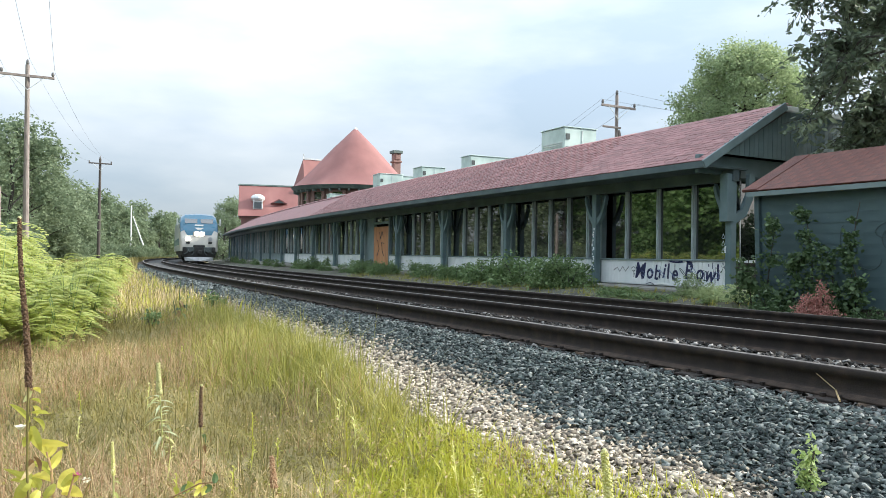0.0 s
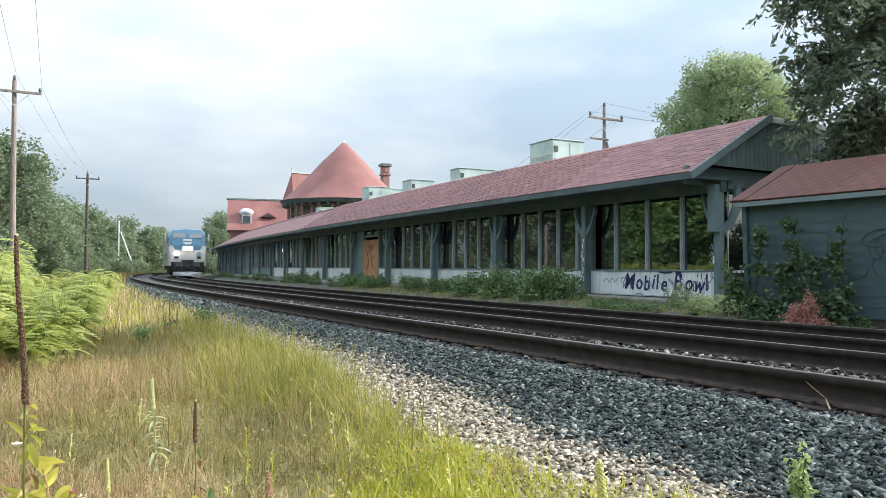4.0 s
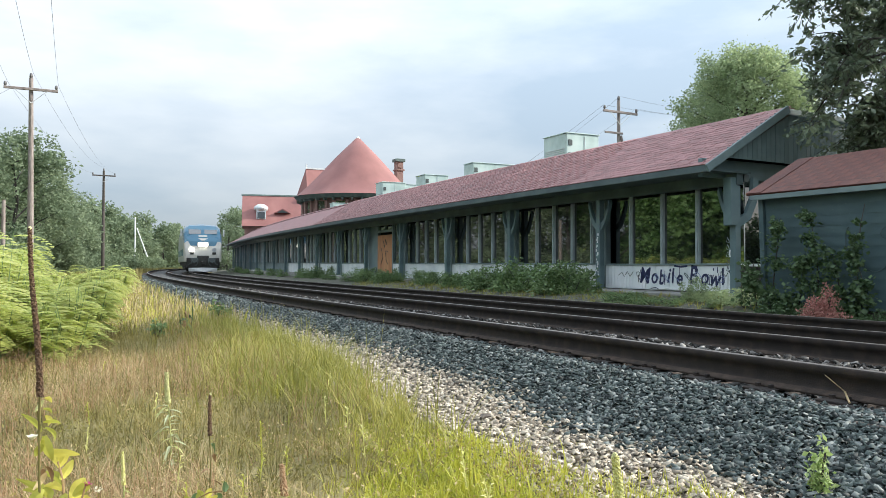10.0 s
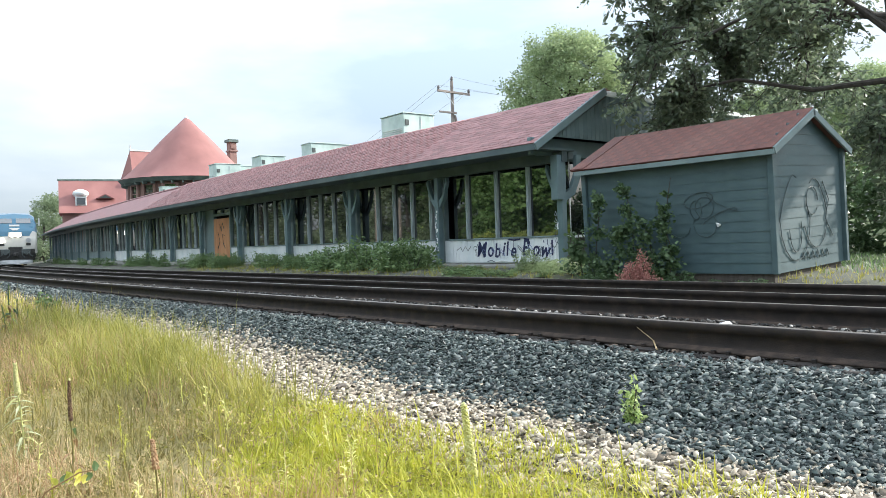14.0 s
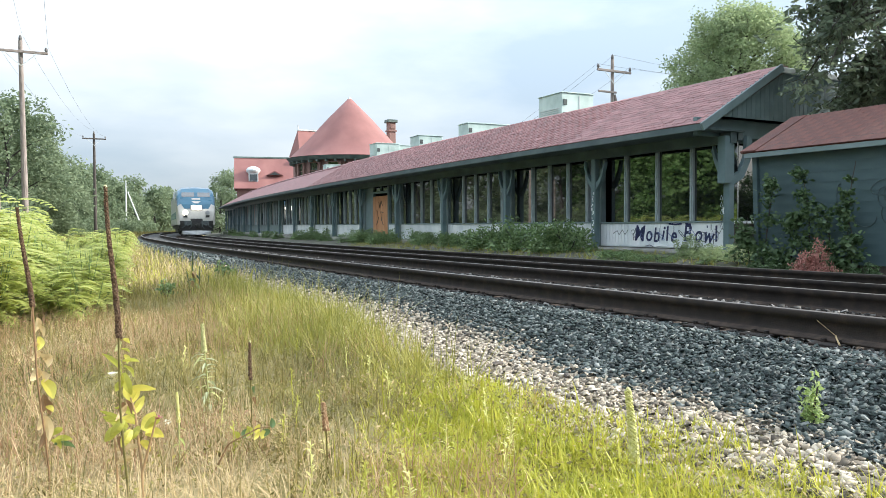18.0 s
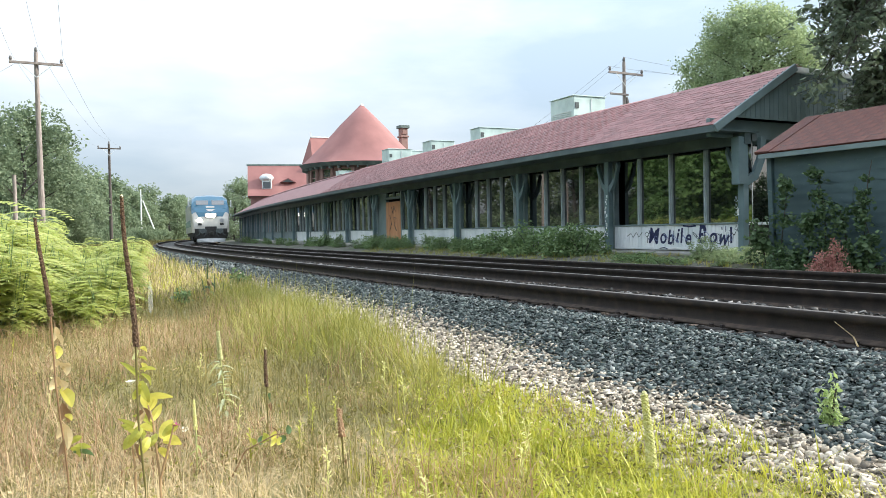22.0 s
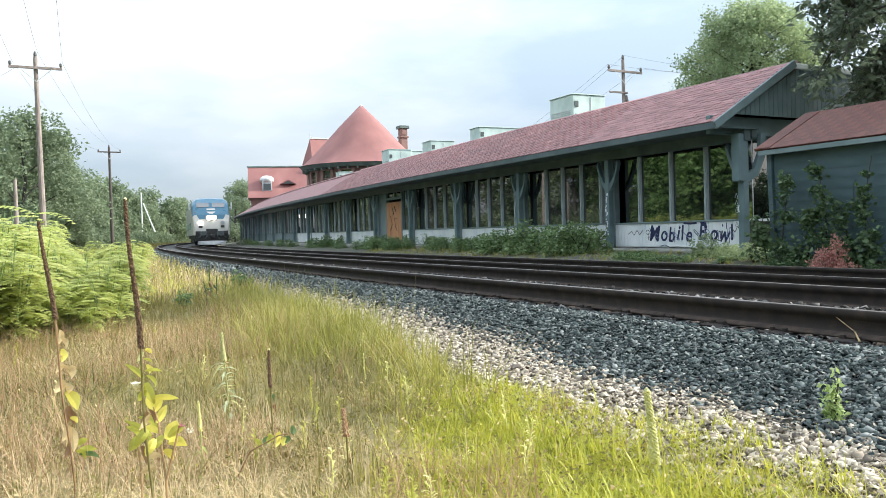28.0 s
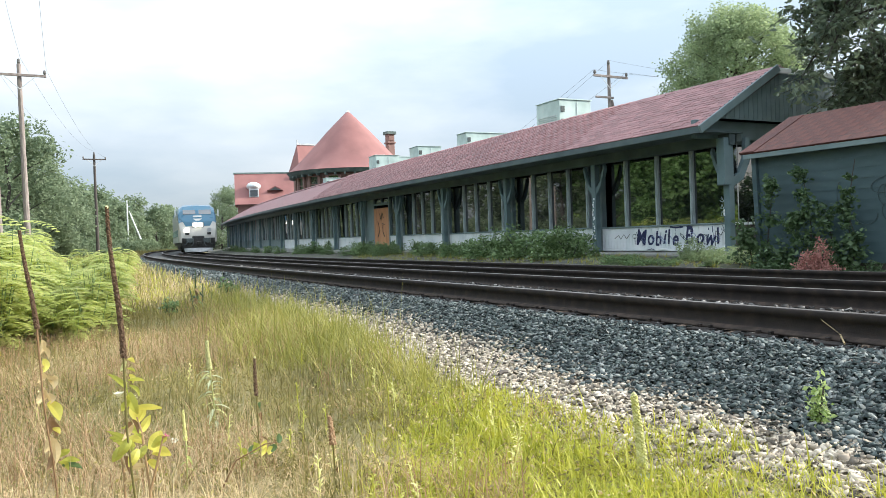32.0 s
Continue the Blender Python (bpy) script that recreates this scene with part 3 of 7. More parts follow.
def build_stones():
    rng = np.random.default_rng(11)

    def scatter(n, d0, d1, y0, y1, power=1.6):
        d = rng.uniform(d0, d1, n)
        y = y0 + (y1 - y0) * rng.uniform(0, 1, n) ** power
        return d, y

    def settle(d, y, lift):
        return np.array([(a + off(b), b, ground_z(a, b) + c) for a, b, c in zip(d, y, lift)])

    d, y = scatter(128000, 3.0, 4.42, 0.9, 18, 1.7)
    keep = d > np.interp(y, [2, 3, 4, 6, 9], [3.14, 3.19, 3.24, 3.50, 3.56]) + 0.05 * np.sin(y * 2.7) + rng.normal(0, 0.09, len(d))
    over_tie = np.abs((y + 8) / 0.52 - np.round((y + 8) / 0.52)) * 0.52 < 0.12
    keep &= d < np.where(over_tie, 4.06, 4.24) + rng.normal(0, 0.075, len(d))
    d, y = d[keep], y[keep]
    s = (0.016 + 0.028 * rng.uniform(0, 1, len(d)) ** 1.6) * (1 + 0.03 * np.maximum(0, y - 6))
    stones("ballast_stones", settle(d, y, rng.uniform(-0.012, 0.028, len(d))), s, M["stone_dark"], "crushed dark grey ballast stones on the track shoulder", 1, 0.33)
    d, y = scatter(26000, 3.2, 4.3, -6, 1.0, 1.0)
    stones("ballast_stones", settle(d, y, rng.uniform(-0.01, 0.025, len(d))), rng.uniform(0.022, 0.05, len(d)), M["stone_dark"], "crushed dark ballast stones behind the viewpoint", 7, 0.33)
    d, y = scatter(12000, 2.5, 3.3, -6, 0.8, 1.0)
    stones("pale_gravel", settle(d, y, rng.uniform(-0.004, 0.016, len(d))), rng.uniform(0.02, 0.045, len(d)), M["stone_light"], "pale gravel behind the viewpoint", 8)
    d, y = scatter(9000, 3.1, 4.5, 17, 60, 1.3)
    stones("ballast_stones", settle(d, y, rng.uniform(0, 0.03, len(d))), rng.uniform(0.05, 0.10, len(d)), M["stone_dark"], "crushed dark grey ballast stones along the far shoulder", 2)
    d, y = scatter(56000, 2.35, 3.75, 0.6, 17, 1.7)
    keep = d < np.interp(y, [2, 3, 4, 6, 9], [3.14, 3.19, 3.24, 3.50, 3.56]) + 0.06 + 0.05 * np.sin(y * 2.7) + rng.normal(0, 0.10, len(d))
    d, y = d[keep], y[keep]
    stones("pale_gravel", settle(d, y, rng.uniform(-0.004, 0.016, len(d))), (0.016 + 0.026 * rng.uniform(0, 1, len(d)) ** 1.5) * (1 + 0.05 * np.maximum(0, y - 5)), M["stone_light"], "pale tan gravel at the foot of the ballast", 3)
    d, y = scatter(3500, 2.3, 3.4, 17, 50, 1.3)
    stones("pale_gravel", settle(d, y, rng.uniform(0, 0.02, len(d))), rng.uniform(0.04, 0.08, len(d)), M["stone_light"], "pale gravel beside the far track", 4)
    d, y = scatter(30000, 4.05, 5.85, 0.5, 26, 1.4)
    over_tie = np.abs((y + 8) / 0.52 - np.round((y + 8) / 0.52)) * 0.52 < 0.13
    keep = (rng.uniform(0, 1, len(d)) > np.where(over_tie, 0.86, 0.25)) & (np.abs(d - 4.4165) > 0.08)
    d, y = d[keep], y[keep]
    stones("ballast_stones", settle(d, y, rng.uniform(-0.005, 0.035, len(d))), 0.018 + 0.036 * rng.uniform(0, 1, len(d)) ** 1.6, M["stone_grimy"], "grimy ballast stones between the rails", 5)
    d, y = scatter(14000, 6.0, 10.4, -2.0, 30, 1.4)
    stones("ballast_stones", settle(d, y, rng.uniform(0, 0.03, len(d))), rng.uniform(0.03, 0.07, len(d)), M["stone_dark"], "ballast stones between the two tracks", 6)


# ---------------------------------------------------------------- long platform building
WALL, POSTLINE, EAVE, RIDGE = 13.38, 13.12, 12.25, 14.66
Y0, BAY, BAYS = 11.3, 4.45, 18
END_SET = 0.55                      # how far the end wall stands back under the gable
Z_SILL, Z_HEAD, Z_EAVE, Z_RIDGE = 0.66, 2.38, 2.62, 4.02


def lift(y):
    """The platform building rises gently along its length."""
    return 0.0033 * max(0.0, y - 11.0)


def bay_pose(k, d=WALL):
    """Start of bay k on the line d; local y runs to the next bay's start."""
    a, b = Y0 + k * BAY, Y0 + (k + 1) * BAY
    pa, pb = Vector((d + off(a), a, lift(a))), Vector((d + off(b), b, lift(b)))
    v = pb - pa
    return Matrix.Translation(pa) @ Matrix.Rotation(-math.atan2(v.x, v.y), 4, "Z"), v.length


def slab(bm, sect, y0, y1, step, mat=0):
    """A closed cross-section (d, z) swept along the curve."""
    n = max(1, int((y1 - y0) / step))
    prev = None
    for i in range(n + 1):
        y = y0 + (y1 - y0) * i / n
        cur = [bm.verts.new((d + off(y), y, z + lift(y))) for d, z in sect]
        if prev:
            for a in range(len(sect)):
                b = (a + 1) % len(sect)
                bm.faces.new((prev[a], prev[b], cur[b], cur[a])).material_index = mat
        else:
            bm.faces.new(cur[::-1]).material_index = mat
        prev = cur
    bm.faces.new(prev).material_index = mat
    bmesh.ops.recalc_face_normals(bm, faces=bm.faces)
    return bm


def y_post(bm, h, z_split=1.70, arms=(0, 180)):
    """A square post that forks into curved braces along the eave."""
    box(bm, (0, 0, h / 2), (0.165, 0.165, h), bevel=0.015)
    for ang in arms:
        m = Matrix.Rotation(radians(ang), 4, "Z")
        out = []
        for i in range(9):
            t = i / 8
            out.append((0.05 + 0.36 * t, z_split + (h - z_split) * (0.12 * t + 0.88 * t ** 2.1) - 0.02))
        low = [(x + 0.035, z - 0.15 * (1 - 0.35 * i / 8)) for i, (x, z) in enumerate(out)]
        extrude(bm, [(0.06, z_split - 0.24)] + low[1:] + out[::-1], 0.10, m @ Matrix.Rotation(radians(90), 4, "Z"))
    return bm


def build_station():
    st = thing("platform_building", pose(0, 0, 0), "long boarded-up station building with red shingle roof and green posts", "station", kind="structure")
    y_end = Y0 + BAYS * BAY
    ye = Y0 - 0.18
    # floor slab and plinth
    part("plinth", slab(bmesh.new(), [(12.75, -0.45), (22, -0.45), (22, 0.0), (12.95, 0.0), (12.75, -0.03)], ye, y_end, 2), M["concrete"], st, "stained concrete plinth")
    # roof body
    part("roof_slope", slab(bmesh.new(), [(EAVE, Z_EAVE + 0.06), (RIDGE, Z_RIDGE - 0.03), (RIDGE, Z_RIDGE - 0.12), (EAVE, Z_EAVE - 0.03)], 40, y_end, 1.5), M["shingle_far"], st, "faded red shingle roof slope")
    part("roof_felt", slab(bmesh.new(), [(EAVE, Z_EAVE + 0.06), (RIDGE, Z_RIDGE - 0.03), (RIDGE, Z_RIDGE - 0.12), (EAVE, Z_EAVE - 0.03)], ye, 40, 1.5), M["asphalt"], st, "dark felt under the shingles")
    part("flat_roof", slab(bmesh.new(), [(RIDGE - 0.05, Z_RIDGE - 0.06), (22.2, Z_RIDGE - 0.12), (22.2, Z_RIDGE - 0.4), (RIDGE - 0.05, Z_RIDGE - 0.4)], ye + 0.1, y_end, 3), M["asphalt"], st, "tarred flat roof")
    part("ridge_cap", slab(bmesh.new(), [(RIDGE - 0.12, Z_RIDGE - 0.05), (RIDGE - 0.02, Z_RIDGE + 0.03), (RIDGE + 0.10, Z_RIDGE + 0.03), (RIDGE + 0.10, Z_RIDGE - 0.04)], ye - 0.02, y_end, 2), M["shingle"], st, "shingle ridge cap")
    part("fascia", slab(bmesh.new(), [(EAVE - 0.035, Z_EAVE - 0.09), (EAVE + 0.01, Z_EAVE - 0.09), (EAVE + 0.01, Z_EAVE + 0.04), (EAVE - 0.035, Z_EAVE + 0.04)], ye - 0.03, y_end, 1.5), M["fascia_shade_paint"], st, "dark green eave fascia board")
    # soffit and post beam take the darker paint as painted shade
    part("soffit", slab(bmesh.new(), [(EAVE + 0.012, Z_EAVE - 0.085), (WALL + 0.02, Z_EAVE - 0.085), (WALL + 0.02, Z_EAVE - 0.055), (EAVE + 0.012, Z_EAVE - 0.055)], ye, y_end, 2), M["fascia_shade_paint"], st, "painted eave soffit with shade in its dark colour")
    part("post_beam", slab(bmesh.new(), [(POSTLINE - 0.09, Z_EAVE - 0.32), (POSTLINE + 0.09, Z_EAVE - 0.32), (POSTLINE + 0.09, Z_EAVE - 0.087), (POSTLINE - 0.09, Z_EAVE - 0.087)], ye + 0.05, y_end, 2), M["fascia_shade_paint"], st, "green beam over the posts, darkened with eave shade")
    part("back_wall", slab(bmesh.new(), [(21.6, 0.0), (21.8, 0.0), (21.8, 3.6), (21.6, 3.6)], ye + 0.3, y_end, 3), M["green_paint"], st)
    part("partition", slab(bmesh.new(), [(16.2, 0.0), (16.3, 0.0), (16.3, 3.5), (16.2, 3.5)], ye + 0.35, y_end, 3), M["room_shade"], st, "inner partition with the room's darkness in its colour")
    # wall over the windows, its colour darkened to stand for the eave's shade
    part("head_wall", slab(bmesh.new(), [(WALL - 0.05, Z_HEAD), (WALL + 0.10, Z_HEAD), (WALL + 0.10, Z_EAVE - 0.087), (WALL - 0.05, Z_EAVE - 0.087)], ye + 0.12, y_end, 2), M["fascia_shade_paint"], st)
    # bays
    bm = bmesh.new()
    post_me = mesh_of("post", y_post(bm, Z_EAVE - 0.32), M["green_paint"])
    corner_me = mesh_of("post", y_post(bmesh.new(), Z_EAVE - 0.32, arms=(0,)), M["green_paint"])
    bm = bmesh.new()
    span(bm, (-0.06, -0.05, Z_SILL), (0.07, 0.05, Z_HEAD), bevel=0.008)
    span(bm, (-0.085, -0.025, Z_SILL), (-0.06, 0.025, Z_HEAD))
    mull_me = mesh_of("mullion", bm, M["mullion_grey"])
    bm = bmesh.new()
    span(bm, (-0.06, -0.16, 0.0), (0.10, 0.16, Z_HEAD), bevel=0.01)
    pier_me = mesh_of("pier", bm, M["green_light"])
    door_bay = 4
    for k in range(BAYS):
        m, ln = bay_pose(k)
        mp, _ = bay_pose(k, POSTLINE)
        piece("post", post_me if k else corner_me, st, mp)
        win = thing("window_bay", m, "", "")
        win.name = "window_bay"
        win.parent = st
        cuts = [0.62, 1.50, 2.40, 3.28, ln - 0.06] if k else [0.07, 1.26, 2.38, 3.50, ln - 0.30]
        if k == door_bay:
            cuts = [0.34, 1.36]
        if k:
            piece("pier", pier_me, st, m @ pose(0.0, 0.16, 0), "grey-green painted pier")
        # wainscot with grooves
        bm = bmesh.new()
        y1 = 0.20 if k else 0.14
        y2 = ln
        if k == door_bay:
            y2 = 1.40
        span(bm, (-0.05, y1, 0.03), (0.06, y2, Z_SILL - 0.04))
        if k < 6:
            nb = int((y2 - y1) / 0.115)
            for i in range(nb):
                a = y1 + (y2 - y1) * i / nb
                span(bm, (-0.066, a + 0.006, 0.05), (-0.051, a + (y2 - y1) / nb - 0.006, Z_SILL - 0.045))
        part("wainscot_panel", bm, M["white_panel"] if k < 9 else M["green_light"], st, "stained white beadboard panel", m)
        bm = bmesh.new()
        span(bm, (-0.10, y1, Z_SILL - 0.04), (0.08, y2, Z_SILL), bevel=0.008)
        part("sill", bm, M["green_light"], st, "", m)
        for c in cuts[:-1] if k else cuts[1:-1]:
            piece("mullion", mull_me, st, m @ pose(0, c, 0))
        if k >= 11:                        # the far bays are boarded over and sprayed
            bm = bmesh.new()
            for i in range(8):
                span(bm, (-0.03, 0.2 + (ln - 0.2) * i / 8, Z_SILL), (0.03, 0.2 + (ln - 0.2) * (i + 1) / 8 - 0.012, Z_HEAD))
            part("boarding", bm, M["mural"], st, "boards with faded blue and red spray paint", m)
        for a, b in zip(cuts, cuts[1:]):
            if b - a < 0.1 or k >= 11:
                continue
            bm = bmesh.new()
            span(bm, (0.0, a + 0.05 if a > 0.1 else 0.0, Z_SILL), (0.012, b - 0.05, Z_HEAD))
            part("pane", bm, M["glass"], win)
        if k == door_bay:
            d = thing("door_1", m, "", "")
            d.parent = st
            d["label"] = "boarded orange plywood door with black spray paint"
            bm = bmesh.new()
            span(bm, (-0.09, 1.52, 0.0), (-0.04, 3.30, 1.9), bevel=0.006)
            part("plywood_sheet", bm, M["plywood"], d, "orange plywood board")
            bm = bmesh.new()
            for y in (1.40, 3.32):
                span(bm, (-0.08, y, 0.0), (0.06, y + 0.11, Z_HEAD))
            span(bm, (-0.08, 1.51, 2.02), (0.06, 3.32, 2.12))
            span(bm, (-0.07, 2.37, 2.12), (0.05, 2.45, Z_HEAD))
            part("door_frame", bm, M["green_light"], d)
            bm = bmesh.new()
            span(bm, (0.0, 1.51, 2.12), (0.012, 3.32, Z_HEAD))
            part("transom_pane", bm, M["glass"], d)
            bm = bmesh.new()
            span(bm, (-0.05, 3.43, 0.0), (0.05, ln - 0.02, Z_HEAD))
            part("wall_panel", bm, M["green_light"], d)
            bm = bmesh.new()
            for pts in (((2.1, 1.45), (2.25, 1.7), (2.4, 1.35), (2.55, 1.65)), ((2.0, 1.15), (2.3, 1.2), (2.2, 0.8), (2.0, 0.6)), ((2.8, 1.3), (2.6, 0.9), (2.85, 0.6))):
                tube(bm, [(-0.093, p, q) for p, q in pts], 0.018, 5)
            part("spray_marks", bm, M["paint_black"], d)
    m, ln = bay_pose(BAYS, POSTLINE)
    piece("post", post_me, st, m)
    # end wall: gable boards, window and low wall, facing back along the track
    g = pose(0, Y0 - 0.12, 0)
    bm = bmesh.new()
    extrude(bm, [(EAVE + 0.62, 2.86), (22.0, 2.86), (22.0, 3.93), (RIDGE, 3.93)], 0.06)
    part("gable_backing", bm, M["fascia_shade_paint"], st, "", g @ pose(0, 0.05, 0))
    bm = bmesh.new()
    x = EAVE + 0.66
    while x < 22.0:
        top = min(3.93, 2.70 + (x - EAVE) * (Z_RIDGE - Z_EAVE) / (RIDGE - EAVE) - 0.02)
        span(bm, (x, -0.016, 2.84), (x + 0.135, 0.018, max(2.9, top)))
        x += 0.145
    part("gable_boards", bm, M["gable_paint"], st, "vertical grey-green gable boards", g)
    bm = bmesh.new()
    span(bm, (EAVE + 0.25, 0.30, 2.46), (22.0, 0.42, 2.845), bevel=0.008)
    part("gable_beam", bm, M["green_paint"], st, "dark green beam under the gable", g)
    bm = bmesh.new()
    sl = math.atan2(Z_RIDGE - Z_EAVE, RIDGE - EAVE)
    L = math.hypot(Z_RIDGE - Z_EAVE, RIDGE - EAVE)
    box(bm, (L / 2, 0, 0), (L + 0.1, 0.05, 0.17), bevel=0.01)
    part("rake_board", bm, M["green_light"], st, "weathered rake board", pose(EAVE, Y0 - 0.205, Z_EAVE - 0.03) @ Matrix.Rotation(-sl, 4, "Y"))
    bm = bmesh.new()
    span(bm, (RIDGE - 0.05, -0.03, 3.9), (22.1, 0.03, 4.02), bevel=0.01)
    part("parapet_cap", bm, M["pale_metal"], st, "pale metal parapet flashing", pose(0, Y0 - 0.19, 0))
    bm = bmesh.new()
    span(bm, (13.66, 0.12, 0.0), (22.0, 0.24, 0.62))
    part("low_wall", bm, M["dark_boards"], st, "dark boarded low wall", pose(0, Y0 + END_SET, 0))
    bm = bmesh.new()
    span(bm, (13.66, 0.12, 2.42), (22.0, 0.24, 2.95))
    part("end_header", bm, M["green_paint"], st, "dark green header under the gable", pose(0, Y0 + END_SET, 0))
    bm = bmesh.new()
    for x in (13.67, 14.20, 15.4, 16.6, 17.8):
        span(bm, (x, 0.08, 0.62), (x + 0.11, 0.26, 2.42))
    part("end_wall", bm, M["mullion_grey"], st, "", pose(0, Y0 + END_SET, 0))
    bm = bmesh.new()
    span(bm, (13.66, 0.0, 0.60), (22.0, 0.28, 0.66))
    part("end_sill", bm, M["white_panel"], st, "", pose(0, Y0 + END_SET, 0))
    bm = bmesh.new()
    span(bm, (13.68, 0.17, 0.66), (22.0, 0.182, 2.42))
    part("pane", bm, M["glass"], st, "", pose(0, Y0 + END_SET, 0))
    bm = bmesh.new()
    out = [(0.08, 1.55), (0.40, 1.72), (0.58, 2.05), (0.62, 2.48), (0.78, 2.48), (0.74, 1.98), (0.52, 1.58), (0.08, 1.36)]
    extrude(bm, out, 0.09)
    part("corner_brace", bm, M["green_paint"], st, "curved grey-green corner brace", pose(POSTLINE, Y0 - 0.02, 0))
    bm = bmesh.new()
    box(bm, (0, 0, 1.95), (0.21, 0.21, 1.0), bevel=0.012)
    part("post_sleeve", bm, M["green_paint"], st, "", pose(POSTLINE, Y0, 0))
    return st


def build_shingles(st):
    """Single shingles on the nearest stretch of the long roof."""
    dx, dz = RIDGE - EAVE, Z_RIDGE - Z_EAVE
    L = math.hypot(dx, dz)
    sl = math.atan2(dz, dx)
    rows = 19
    ex = (L - 0.05) / rows
    bm = bmesh.new()
    box(bm, (0.5 * ex + 0.02, 0, 0.010), (ex + 0.05, 0.304, 0.014), Matrix.Rotation(radians(1.6), 4, "Y"))
    me = mesh_of("shingle", bm, M["shingle_piece"])
    bm = bmesh.new()
    box(bm, (0.5 * ex + 0.02, 0, 0.010), (ex + 0.05, 0.143, 0.014), Matrix.Rotation(radians(1.6), 4, "Y"))
    half = mesh_of("shingle", bm, M["shingle_piece"])
    rng = random.Random(3)
    vs, fs = [], []
    base = [v.co.copy() for v in me.vertices]
    faces = [tuple(p.vertices) for p in me.polygons]
    for r in range(rows):
        u = r * ex
        d, z = EAVE + u * math.cos(sl), Z_EAVE + 0.055 + u * math.sin(sl)
        y = Y0 - 0.21
        while y < 40:
            short = r % 2 and y < Y0 - 0.2
            wid = 0.161 if short else 0.322
            m = on_line(d, y + wid / 2, z + lift(y) + rng.uniform(0, 0.006)) @ Matrix.Rotation(-sl, 4, "Y")
            if y < Y0 + 4.6:
                piece("shingle", half if short else me, st, m)
            else:
                n = len(vs)
                vs += [tuple(m @ c) for c in base]
                fs += [tuple(n + i for i in f) for f in faces]
            y += wid
    ob = new("far_shingles", raw_mesh("far_shingles", np.array(vs), np.array(fs), M["shingle"]))
    ob.parent = st
    tagged(ob, kind="stuff")


def hvac_unit(x, y, z, w, dep, h, label):
    t = thing("rooftop_unit", on_line(x, y, z + lift(y)), label, "air conditioner", "rooftop units")
    bm = bmesh.new()
    box(bm, (w / 2, dep / 2, h / 2 + 0.12), (w, dep, h), bevel=0.02)
    part("cabinet", bm, M["hvac"], t)
    bm = bmesh.new()
    box(bm, (w / 2, dep / 2, 0.06), (w * 0.96, dep * 0.96, 0.12))
    part("curb", bm, M["grille"], t)
    bm = bmesh.new()
    box(bm, (w / 2, dep / 2, h + 0.135), (w + 0.06, dep + 0.06, 0.03), bevel=0.006)
    part("lid", bm, M["hvac"], t)
    for i in range(2):
        bm = bmesh.new()
        box(bm, (0.14, -0.012, h * (0.30 + 0.42 * i) + 0.1), (0.16, 0.03, 0.2), bevel=0.008)
        part("access_panel", bm, M["grille"], t)
    bm = bmesh.new()
    for i in range(7):
        box(bm, (-0.012, dep * 0.5, 0.16 + h * 0.12 + i * h * 0.06), (0.03, dep * 0.8, 0.018))
    part("louvre", bm, M["pale_metal"], t)
    bm = bmesh.new()
    box(bm, (w * 0.55, -0.008, h * 0.55 + 0.1), (0.015, 0.02, h * 0.8))
    part("seam", bm, M["pale_metal"], t)
    return t


def build_roof_units():
    z = Z_RIDGE - 0.10
    hvac_unit(15.9, 21.0, z, 1.35, 1.4, 1.06, "pale green sheet-metal rooftop unit on the flat roof")
    hvac_unit(16.55, 29.0, z, 2.9, 0.9, 1.02, "low wide pale green rooftop unit with a dark coil side")
    hvac_unit(16.4, 34.0, z, 1.3, 1.1, 1.0, "small pale green rooftop unit")
    hvac_unit(16.7, 41.0, z, 1.45, 1.2, 1.32, "pale green rooftop unit beside a duct")
    hvac_unit(18.25, 41.2, z, 0.95, 0.9, 1.28, "light grey rooftop unit beside a duct")
    hvac_unit(17.2, 54.0, z, 1.1, 0.9, 1.05, "grey-green rooftop unit near the round tower")
    hvac_unit(16.9, 62.0, z, 0.6, 0.6, 0.5, "small pale vent box near the roof end")
    t = thing("roof_duct", on_line(19.0, 52.0, z), "short white curved exhaust duct on the roof", "duct")
    bm = bmesh.new()
    tube(bm, [(0, 0, 0), (0, 0, 0.5), (0.12, 0, 0.72), (0.4, 0, 0.85), (0.7, 0, 0.8)], 0.17, 10)
    part("pipe", bm, M["pale_metal"], t, smooth=True)


